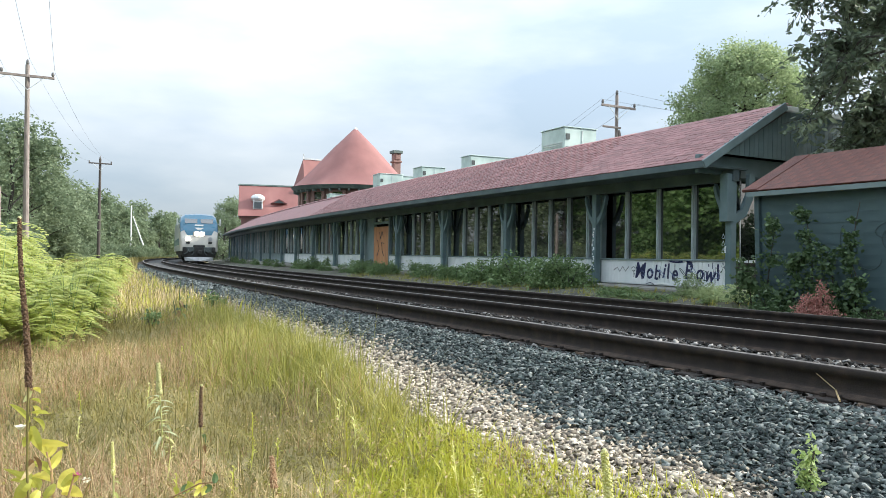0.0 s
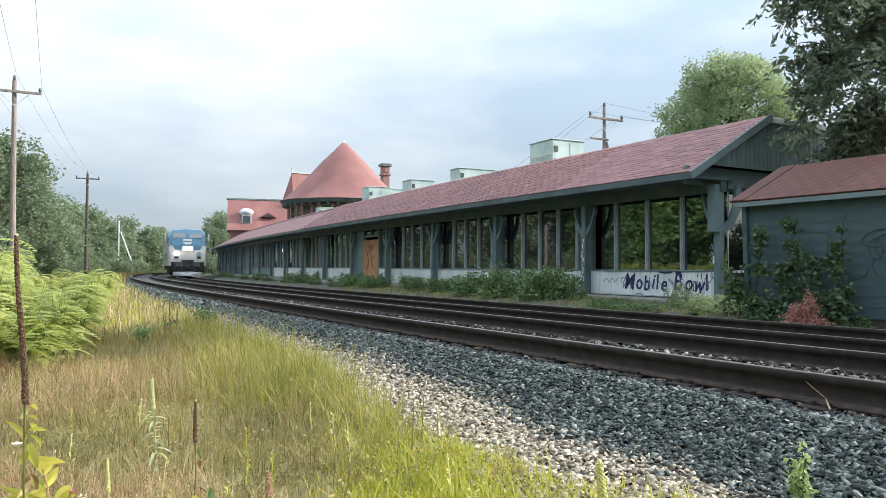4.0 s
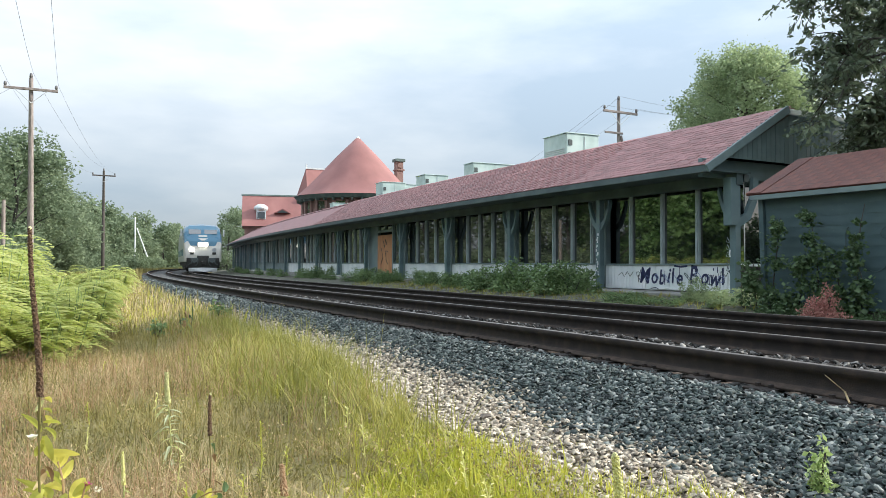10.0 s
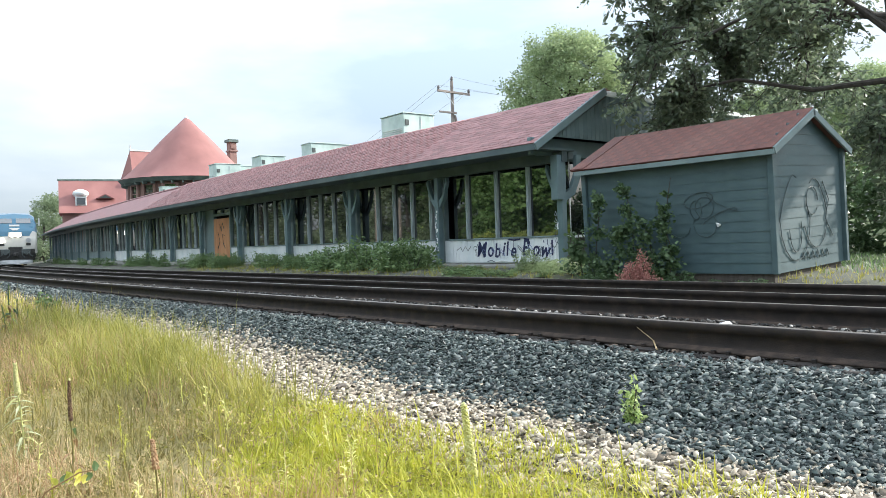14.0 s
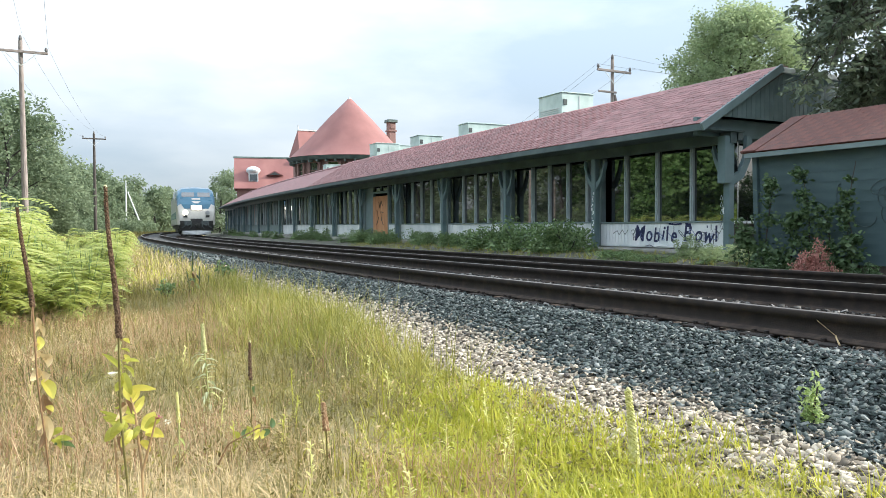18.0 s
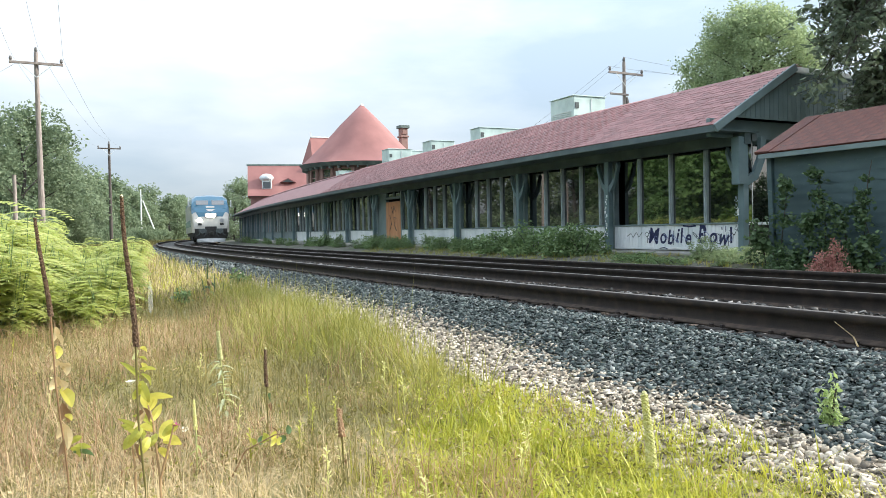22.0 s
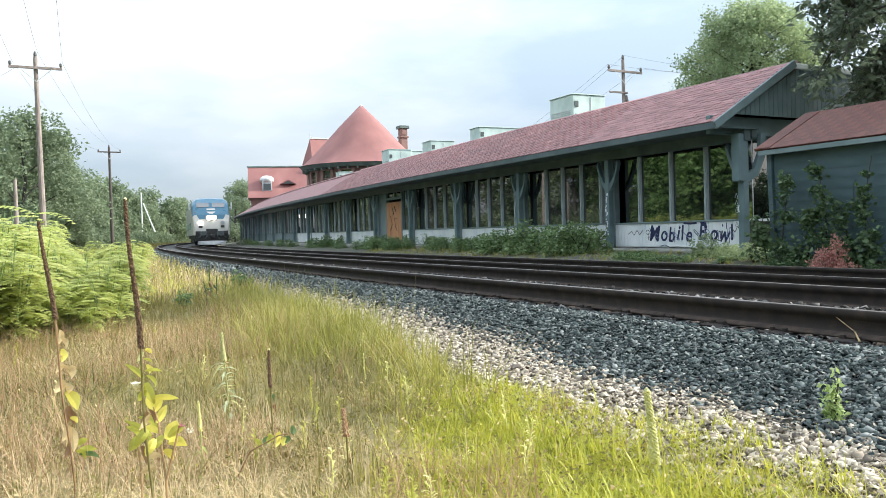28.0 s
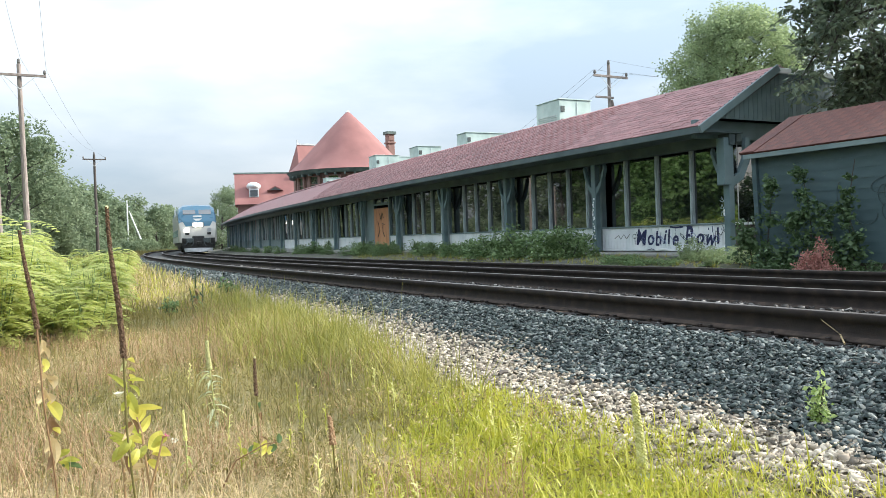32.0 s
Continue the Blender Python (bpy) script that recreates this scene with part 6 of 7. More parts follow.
def build_shrubs():
    rng = random.Random(8)
    sums = [sumac_mesh(40 + i, 1.5, M["leaf_sumac"]) for i in range(4)]
    for i in range(190):
        y = 9.5 + 22 * rng.random() ** 1.3
        if i % 2:
            x = 0.012 * y - 0.25 - 3.4 * rng.random() ** 1.2
            s = rng.uniform(0.85, 1.3) * (0.75 if y < 12 else 1.0)
        else:
            x = 0.012 * y - 0.45 + (0.115 * y) * rng.random()
            s = rng.uniform(0.38, 0.82)
        t = thing("sumac_shrub", pose(x, y, ground_z(x, y) - 0.03, 0, 0, rng.uniform(0, 360)), "yellow-green sumac shrub with feathered leaves", "shrub", "sumac thicket")
        for nm, me in zip(("stem", "foliage"), rng.choice(sums)):
            ob = new(nm, me)
            ob.parent = t
            ob.scale = (s, s, s)
    glow = [bush_mesh(55 + i, 1.5, 2.2, 4200, 0.19, M["leaf_thicket"]) for i in range(2)]
    for i in range(18):                    # bright thicket on the near side of the line, which the windows mirror
        bush(glow[i % 2], -6.4 + rng.uniform(-1.6, 0.8), 9 + 2.6 * i, -0.75, rng.uniform(0.8, 1.3), rng.uniform(0, 360), "bright green thicket beside the meadow", "thicket")
    low = [bush_mesh(60 + i, 1.6, 1.9, 3600, 0.17, M["leaf_mid"]) for i in range(3)]
    for i in range(46):                    # undergrowth at the foot of the wood
        y = rng.uniform(34, 150)
        bush(rng.choice(low), -5.2 + 0.02 * y + rng.uniform(-2.5, 1.0) + off(y), y, -0.7, rng.uniform(0.8, 1.5), rng.uniform(0, 360), "dense green undergrowth at the wood's edge", "undergrowth")
    weeds = [weed_mesh(80 + i, 0.75, 0.85, 1500, 0.085, M["leaf_weed"]) for i in range(5)]
    for i in range(38):                    # weeds along the foot of the platform wall, in clumps with gaps
        y = (15.4 + 5.0 * rng.random()) if i < 11 else (21.2 + 5.5 * rng.random()) if i < 19 else (27.0 + 14.5 * rng.random())
        s = rng.uniform(0.85, 1.3) if i < 11 else rng.uniform(0.55, 1.0)
        bush(rng.choice(weeds), 12.35 + rng.uniform(-0.45, 0.35) + off(y), y, -0.12, s, rng.uniform(0, 360), "dark green weeds against the platform wall", "platform weeds", "weed_clump", rng.uniform(0.7, 1.0))
    for i in range(9):
        y = 43 + 3.9 * i
        bush(rng.choice(weeds), 12.1 + rng.uniform(-0.4, 0.3) + off(y), y, -0.12, rng.uniform(0.45, 0.9), rng.uniform(0, 360), "low weeds along the platform edge", "platform weeds", "weed_clump")
    # weeds in the lighter leaf colour, which paints them as sunlit
    pale = weed_mesh(86, 0.75, 0.85, 1500, 0.085, M["leaf_light"])
    for x, y, s, sz in ((12.3, 11.5, 0.52, 1.15), (12.55, 11.2, 0.40, 0.9), (12.1, 10.9, 0.5, 0.55), (11.8, 10.2, 0.6, 0.6), (11.5, 9.6, 0.6, 0.7), (11.9, 9.7, 0.5, 0.7)):
        bush(pale, x, y, -0.10, s, 30 * x, "weeds below the graffiti panel, sunlight put into their pale green", "platform weeds", "weed_clump", sz)
    for i in range(30):                    # a low uneven mat of weeds before the panel
        y = 9.4 + 6.4 * rng.random()
        x = 11.0 + 1.75 * rng.random() + off(y)
        bush(weeds[i % 5] if i % 3 else pale, x, y, -0.17 if x > 11.5 else -0.26, rng.uniform(0.35, 0.75), rng.uniform(0, 360), "low weeds on the cinder strip", "platform weeds", "weed_clump", rng.uniform(0.18, 0.42))
    for seed, y, top, wide, foot in ((1, 8.45, 1.36, 0.30, 0.0), (2, 7.68, 1.42, 0.24, 0.0), (3, 6.98, 1.50, 0.13, 0.15), (4, 8.0, 0.75, 0.34, 0.0), (5, 7.35, 0.85, 0.32, 0.0), (6, 8.75, 0.70, 0.26, 0.0), (7, 7.0, 0.60, 0.22, 0.0)):
        climber(10.80, y, top, wide, foot, seed)
    low_vine = weed_mesh(90, 0.50, 0.62, 900, 0.078, M["leaf_vine"])
    for x, y, s, sz in ((10.6, 8.3, 0.7, 1.1), (10.62, 6.6, 0.45, 1.1), (10.72, 6.2, 0.4, 0.6), (10.75, 5.8, 0.42, 0.5), (10.72, 5.45, 0.4, 0.7), (10.55, 7.7, 0.6, 0.8)):
        bush(low_vine, x, y, -0.25, s, 47 * y, "dark green weeds at the foot of the shed", "shed weeds", "weed_clump", sz)
    red = bush_mesh(95, 0.42, 0.62, 2000, 0.045, M["leaf_red"], 0.4, 1.1)
    bush(red, 10.0, 7.0, -0.33, 0.86, 0, "rust-red dying shrub beside the track", "", "red_shrub", 1.6)
    bush(red, 9.95, 6.1, -0.33, 0.5, 90, "withered orange weed beside the track", "", "red_shrub", 0.6)
    dark = bush_mesh(97, 1.5, 2.6, 4200, 0.14, M["leaf_vine"])
    for x, y, s in ((19.0, 3.2, 0.95), (21.5, 7.2, 0.9), (22.5, 9.0, 1.1), (19.5, 0.8, 1.0), (25.5, 9.5, 1.2), (26, 13, 1.2), (16.5, 10.2, 0.8), (23.5, 6.0, 1.1), (26.0, 7.0, 1.3), (29.0, 8.5, 1.4), (21.0, 4.4, 0.7)):
        bush(dark, x, y, -0.2, s, 50 * x, "dark garden shrub beyond the shed", "garden shrubs")


def blades(name, spots, heights, widths, mat, label, seed, bendy=0.45, seg=3, clump=0.0):
    """Curved tapering blades; clump pulls them into tufts that spread outwards."""
    rng = np.random.default_rng(seed)
    n = len(spots)
    a = rng.uniform(0, 6.283, n)
    lean = rng.uniform(0.08, bendy, n)
    if clump:
        k = max(1, n // 6)
        own = rng.integers(0, k, n)
        centre = spots[own]
        r = rng.uniform(0, clump, n)
        spots = centre + np.stack([np.cos(a) * r, np.sin(a) * r, np.zeros(n)], axis=1)
        heights = heights * rng.uniform(0.6, 1.35, k)[own]
        a = a + rng.normal(0, 0.5, n)
    dx, dy = np.cos(a), np.sin(a)
    wx, wy = -dy, dx
    rows = []
    for k in range(seg + 1):
        u = k / seg
        bow = np.minimum(lean, 1.4)
        c = spots + np.stack([dx * bow * heights * u ** 1.6, dy * bow * heights * u ** 1.6, heights * (u - 0.42 * bow * u * u)], axis=1)
        w = (widths * (1 - u) ** 0.6 * 0.5)[:, None]
        side = np.stack([wx, wy, np.zeros(n)], axis=1)
        if k < seg:
            rows += [c - side * w, c + side * w]
        else:
            rows += [c]
    v = np.stack(rows, axis=1)
    m = v.shape[1]
    f = []
    for k in range(seg - 1):
        f += [(2 * k, 2 * k + 1, 2 * k + 3), (2 * k, 2 * k + 3, 2 * k + 2)]
    f += [(2 * seg - 2, 2 * seg - 1, 2 * seg)]
    f = np.array(f)[None] + m * np.arange(n)[:, None, None]
    return tagged(new(name, raw_mesh(name, v.reshape(-1, 3), f.reshape(-1, 3), mat)), label, "grass", kind="stuff")


def build_grass():
    rng = np.random.default_rng(31)

    def spread(n, d0, d1, y0, y1, power=1.7):
        y = y0 + (y1 - y0) * rng.uniform(0, 1, n) ** power
        d = rng.uniform(d0, d1, n)
        return d, y

    def patch(d, y, s, seed):
        return np.array([noise.noise((a * s + seed, b * s, seed)) for a, b in zip(d.tolist(), y.tolist())])

    def settle(d, y):
        return np.array([(a + off(b), b, ground_z(a, b) - 0.01) for a, b in zip(d, y)])

    def edge(y):
        return np.interp(y, [1.8, 2.4, 2.8, 3.3, 3.85, 4.4, 5.2, 5.8, 7.2, 8.4, 10.8, 14], [2.80, 2.88, 2.84, 2.70, 2.52, 2.60, 2.55, 2.68, 2.93, 3.03, 3.10, 3.05]) + 0.05 * np.sin(y * 5.1)

    # fresh green along the gravel, olive and dry further left
    d, y = spread(190000, -2.6, 3.3, 0.5, 14, 1.7)
    pn = patch(d, y, 0.7, 3.0)
    green = (d - np.interp(y, [1, 2.9, 3.9, 5.2, 6, 7, 8.5, 10], [0.85, 1.15, 1.75, 2.35, 2.0, 1.65, 1.8, 2.2]) + 0.40 * pn + rng.normal(0, 0.20, len(d))) > 0
    tuft = 0.62 + 0.95 * np.clip(0.5 + 1.1 * patch(d, y, 2.6, 41.0), 0, 1)       # taller and shorter patches a hand wide
    keep = (d < edge(y) + rng.normal(0, 0.06, len(d))) & (rng.uniform(0, 1, len(d)) > 0.65 * np.clip((d - 2.15) / 0.6, 0, 1) * (y < 3.7))
    g = green & keep
    far = y + rng.normal(0, 0.45, len(y)) > 4.7
    m = g & far
    blades("green_grass", settle(d[m], y[m]), tuft[m] * rng.uniform(0.08, 0.24, m.sum()) * (1 + 0.9 * np.exp(-((y[m] - 7.2) / 1.6) ** 2)), rng.uniform(0.005, 0.010, m.sum()), M["grass_mid"], "dull green meadow grass", 11, 1.1, 3, 0.045)
    g = g & ~far
    tall = 0.60 + 0.25 * np.clip((1.6 - d[g]) / 0.6, 0, 1) + 1.1 * np.exp(-((y[g] - 7.3) / 1.3) ** 2) - 0.35 * np.clip((d[g] - 2.0) / 0.6, 0, 1)
    blades("green_grass", settle(d[g], y[g]), tuft[g] * rng.uniform(0.06, 0.19, g.sum()) * tall, rng.uniform(0.005, 0.011, g.sum()), M["grass_green"], "fresh yellow-green grass beside the gravel", 1, 1.0, 3, 0.035)
    near = np.clip((4.9 - y) / 1.3, 0, 1) * np.clip((1.25 - d) / 0.5, 0, 1)          # the dry mat closest to the camera
    td, ty = spread(64000, 1.0, 3.0, 1.2, 5.2, 1.25)
    q = (td < edge(ty) + rng.normal(0, 0.04, len(td))) & (td > np.interp(ty, [1.2, 2.9, 3.9, 5.2], [1.0, 1.25, 1.85, 2.4]) + rng.normal(0, 0.12, len(td)))
    q &= rng.uniform(0, 1, len(td)) > 0.8 * np.clip((td - 2.1) / 0.6, 0, 1) * (ty < 3.7)
    td, ty = td[q], ty[q]
    blades("green_grass", settle(td, ty), rng.uniform(0.03, 0.095, len(td)) * (0.7 + 0.8 * np.clip(0.5 + 1.2 * patch(td, ty, 3.0, 51.0), 0, 1)), rng.uniform(0.004, 0.009, len(td)), M["grass_lime"], "short lime turf beside the gravel", 15, 1.4, 3, 0.03)
    o = ~green & keep & (rng.uniform(0, 1, len(d)) < 0.8 - 0.55 * near)
    blades("olive_grass", settle(d[o], y[o]), tuft[o] * rng.uniform(0.05, 0.23, o.sum()), rng.uniform(0.003, 0.009, o.sum()), M["grass_olive"], "olive meadow grass", 2, 1.6, 3, 0.06)
    d, y = spread(90000, -2.6, 2.5, 0.5, 15, 1.7)
    pn = patch(d, y, 0.6, 9.0)
    k = (pn + 0.14 + 0.55 * np.clip((4.9 - y) / 1.3, 0, 1) * np.clip((1.25 - d) / 0.5, 0, 1) - 0.60 * np.maximum(0, d - 0.95) - 0.08 * np.clip(y - 3.2, 0, 4) + rng.normal(0, 0.18, len(d))) > 0
    blades("dry_grass", settle(d[k], y[k]), rng.uniform(0.08, 0.30, k.sum()), rng.uniform(0.002, 0.005, k.sum()), M["grass_dry"], "matted dry tan grass", 3, 2.2, 3, 0.09)
    d, y = spread(34000, -2.0, 2.6, 0.6, 13, 1.5)
    k = patch(d, y, 0.55, 15.0) + 0.42 * np.exp(-((y - 8.4) / 2.2) ** 2) - 0.45 * np.maximum(0, d - 0.9) * (y < 5.5) + 0.10 * np.exp(-(y / 3.2) ** 2) > 0.05
    blades("seed_grass", settle(d[k], y[k]), rng.uniform(0.14, 0.42, k.sum()), rng.uniform(0.002, 0.0045, k.sum()), M["seed_red"], "fine reddish tan seed stalks", 4, 1.1)
    d, y = spread(2600, 0.8, 2.6, 0.8, 6, 1.2)
    k = patch(d, y, 1.4, 21.0) > 0.05
    blades("seed_grass", settle(d[k], y[k]), rng.uniform(0.06, 0.18, k.sum()), rng.uniform(0.003, 0.007, k.sum()), M["seed_red"], "short rusty grass patches", 14, 1.4, 3, 0.05)
    # small broad leaves low in the sward
    for n, mt, lb, sd, d0, d1 in ((26000, "grass_olive", "low olive leaves in the sward", 61, -1.8, 2.6), (14000, "grass_mid", "low green leaves in the sward", 62, -1.2, 2.6), (9000, "grass_dry", "fallen tan leaves in the sward", 63, -1.5, 2.6)):
        d, y = spread(n, d0, d1, 1.0, 11, 1.5)
        k = (patch(d, y, 1.3, sd * 1.7) > 0.0) & (d < edge(y))
        d, y = d[k], y[k]
        sp = settle(d, y)
        sp[:, 2] += rng.uniform(0.02, 0.13, len(d))
        v, f = leaf_cloud(sp, rng.uniform(0.012, 0.034, len(d)), sd, -0.1, 0.45)
        tagged(new("sward_leaves", raw_mesh("sward_leaves", v, f, M[mt])), lb, "grass", kind="stuff")
    # behind the camera
    d, y = spread(46000, -6, 2.75, -7, 0.7, 1.0)
    q = d + 0.4 * patch(d, y, 0.7, 3.0) > 1.0
    blades("green_grass", settle(d[q], y[q]), rng.uniform(0.05, 0.16, q.sum()), rng.uniform(0.006, 0.013, q.sum()), M["grass_green"], "fresh grass behind the viewpoint", 21, 1.0, 2, 0.04)
    blades("dry_grass", settle(d[~q], y[~q]), rng.uniform(0.07, 0.25, (~q).sum()), rng.uniform(0.005, 0.010, (~q).sum()), M["grass_dry"], "dry meadow behind the viewpoint", 22, 1.8, 2, 0.08)
    d, y = spread(30000, -10, -2.4, -3, 14, 1.0)
    blades("olive_grass", settle(d, y), rng.uniform(0.08, 0.28, len(d)), rng.uniform(0.006, 0.012, len(d)), M["grass_olive"], "olive meadow away from the line", 23, 1.3, 2, 0.07)
    # middle and far meadow
    d, y = spread(42000, -7, 3.6, 13, 45, 1.5)
    k = d < 3.1 + 0.012 * y + rng.normal(0, 0.15, len(d))
    d, y = d[k], y[k]
    sel = rng.uniform(0, 1, len(d))
    for lo, hi, mt, nm, lb, sd in ((0, 0.45, "grass_olive", "olive_grass", "olive meadow grass further off", 5), (0.45, 0.75, "grass_dry", "dry_grass", "dry meadow grass further off", 6), (0.75, 1.01, "grass_green", "green_grass", "green meadow grass further off", 7)):
        q = (sel >= lo) & (sel < hi)
        blades(nm, settle(d[q], y[q]), rng.uniform(0.12, 0.45, q.sum()), rng.uniform(0.010, 0.022, q.sum()), M[mt], lb, sd, 0.9, 2)
    d, y = spread(30000, -9, 3.8, 44, 150, 1.3)
    blades("olive_grass", settle(d, y), rng.uniform(0.3, 0.8, len(d)), rng.uniform(0.03, 0.08, len(d)), M["grass_olive"], "rough grass along the far line", 8, 0.5, 2)
    d, y = spread(15000, 10.6, 12.7, -4, 30, 1.0)
    blades("green_grass", settle(d, y), rng.uniform(0.04, 0.12, len(d)) * (1 + 0.9 * (d < 11.2)), rng.uniform(0.006, 0.014, len(d)), M["grass_mid"], "grass along the platform side", 9, 0.9, 3, 0.05)
    # shaded lawn: the dark weed green stands in for the shade on it
    d = rng.uniform(12, 34, 36000)
    y = rng.uniform(-12, 11, 36000)
    k = ~((d > 10.9) & (d < 13.6) & (y > 5.2) & (y < 9.0))
    blades("green_grass", settle(d[k], y[k]), rng.uniform(0.06, 0.16, k.sum()), rng.uniform(0.012, 0.03, k.sum()), M["leaf_weed"], "green lawn beyond the shed with shade in its colour", 10, 0.9, 2)


# ---------------------------------------------------------------- single wild plants in the grass
def leaf(bm, base, out, length, width, droop, mat=0, up=0.3, curl=0.0):
    """A folded pointed leaf that arches out from its base."""
    base, out = Vector(base), Vector((*out, 0)).normalized()
    side = Vector((-out.y, out.x, 0))
    n = 5
    rows = []
    for i in range(n + 1):
        u = i / n
        w = width * 0.5 * math.sin(math.pi * min(0.97, 0.12 + 0.88 * u) ** 0.9)
        c = base + out * length * u + Vector((0, 0, length * (up * u - droop * u * u)))
        rows.append((bm.verts.new(c - side * w + Vector((0, 0, w * 0.35 + curl * u * 0.02))), bm.verts.new(c), bm.verts.new(c + side * w + Vector((0, 0, w * 0.35)))))
    for a, b in zip(rows, rows[1:]):
        for k in (0, 1):
            bm.faces.new((a[k], a[k + 1], b[k + 1], b[k])).material_index = mat
    return bm


def spike(bm, pts, r0, r1, rng, knobs):
    """A flower spike: a core with many small capsules round it."""
    pts = [Vector(p) for p in pts]
    tube(bm, pts, [r0 + (r1 - r0) * i / (len(pts) - 1) for i in range(len(pts))], 8)
    for i in range(knobs):
        u = (i + rng.random()) / knobs * (len(pts) - 1)
        k = min(int(u), len(pts) - 2)
        c = pts[k].lerp(pts[k + 1], u - k)
        r = r0 + (r1 - r0) * u / (len(pts) - 1)
        a = i * 2.4
        o = Vector((math.cos(a), math.sin(a), 0.15))
        s = r * rng.uniform(0.45, 0.75)
        m = Matrix.Translation(c + o * r * 0.95) @ Matrix.Rotation(rng.uniform(0, 3), 4, o) @ Matrix.Diagonal((s, s, s * 1.25, 1))
        bmesh.ops.create_icosphere(bm, subdivisions=1, radius=1.0, matrix=m)
    return bm


def mullein(x, y, z_top, z_mid, z_foot, lean, spike_mat, stem_mat, leaf_mat, label, seed, r=0.021, leaves=5, knobs=120, tip=None, size=0.11, wide=0.4):
    rng = random.Random(seed)
    t = thing("mullein", pose(x, y, z_foot), label, "wild plant", "mulleins")
    h, m = z_top - z_foot, z_mid - z_foot
    def at(z):
        return (lean * (z / h) ** 1.3 + 0.006 * math.sin(9 * z), 0.005 * math.sin(7 * z + seed), z)
    bm = bmesh.new()
    spike(bm, [at(m + (h - m) * i / 8) for i in range(9)], r, r * 0.62, rng, knobs)
    part("seed_spike", bm, M[spike_mat], t)
    bm = bmesh.new()
    tube(bm, [at(m * i / 6) for i in range(7)], [0.0040] * 7, 7)
    part("stem", bm, M[stem_mat], t)
    for i in range(leaves):
        a = rng.uniform(0, 6.283)
        z = m * (0.12 + 0.85 * (i + rng.random()) / leaves)
        bm = leaf(bmesh.new(), at(z), (math.cos(a), math.sin(a)), size * rng.uniform(0.6, 1.25), size * wide * rng.uniform(0.7, 1.25), rng.uniform(0.3, 1.2), up=rng.uniform(-0.2, 0.6))
        part("leaf", bm, M[rng.choice(leaf_mat)], t)
    if tip:
        bm = bmesh.new()
        bmesh.ops.create_icosphere(bm, subdivisions=2, radius=r * 0.75, matrix=pose(*at(h)) @ Matrix.Diagonal((1, 1, 1.3, 1)))
        part("flower_tip", bm, M[tip], t)
    return t


def span_leaf(base, tip, width, bow=0.15, curl=0.0):
    """A folded pointed leaf from base to tip that bows upwards (or hangs, with bow below nought)."""
    bm = bmesh.new()
    base, tip = Vector(base), Vector(tip)
    d = tip - base
    side = d.cross(Vector((0.47, 0.88, 0.25))).normalized()
    up = side.cross(d).normalized()
    rows = []
    for i in range(7):
        u = i / 6
        w = width * 0.5 * math.sin(math.pi * min(0.97, 0.10 + 0.9 * u)) ** 0.8
        c = base + d * u + up * d.length * (bow * 4 * u * (1 - u)) + side * curl * d.length * u * u
        rows.append((bm.verts.new(c - side * w + up * w * 0.4), bm.verts.new(c), bm.verts.new(c + side * w + up * w * 0.3)))
    for p, q in zip(rows, rows[1:]):
        for k in (0, 1):
            bm.faces.new((p[k], p[k + 1], q[k + 1], q[k]))
    return bm


def leafy(t, rows, rng):
    """Leaves on a near plant: along (0.88, -0.47) by u, up by z, from base to tip, with width and material."""
    def at(u, z, dep):
        return (0.88 * u + 0.47 * dep, -0.47 * u + 0.88 * dep, z)
    for u0, z0, u1, z1, w, mat, bow in rows:
        d0 = rng.uniform(-0.01, 0.01)
        part("leaf", span_leaf(at(u0, z0, d0), at(u1, z1, d0 + rng.uniform(-0.03, 0.02)), w * 1.2, bow, rng.uniform(-0.1, 0.1)), M[mat], t)


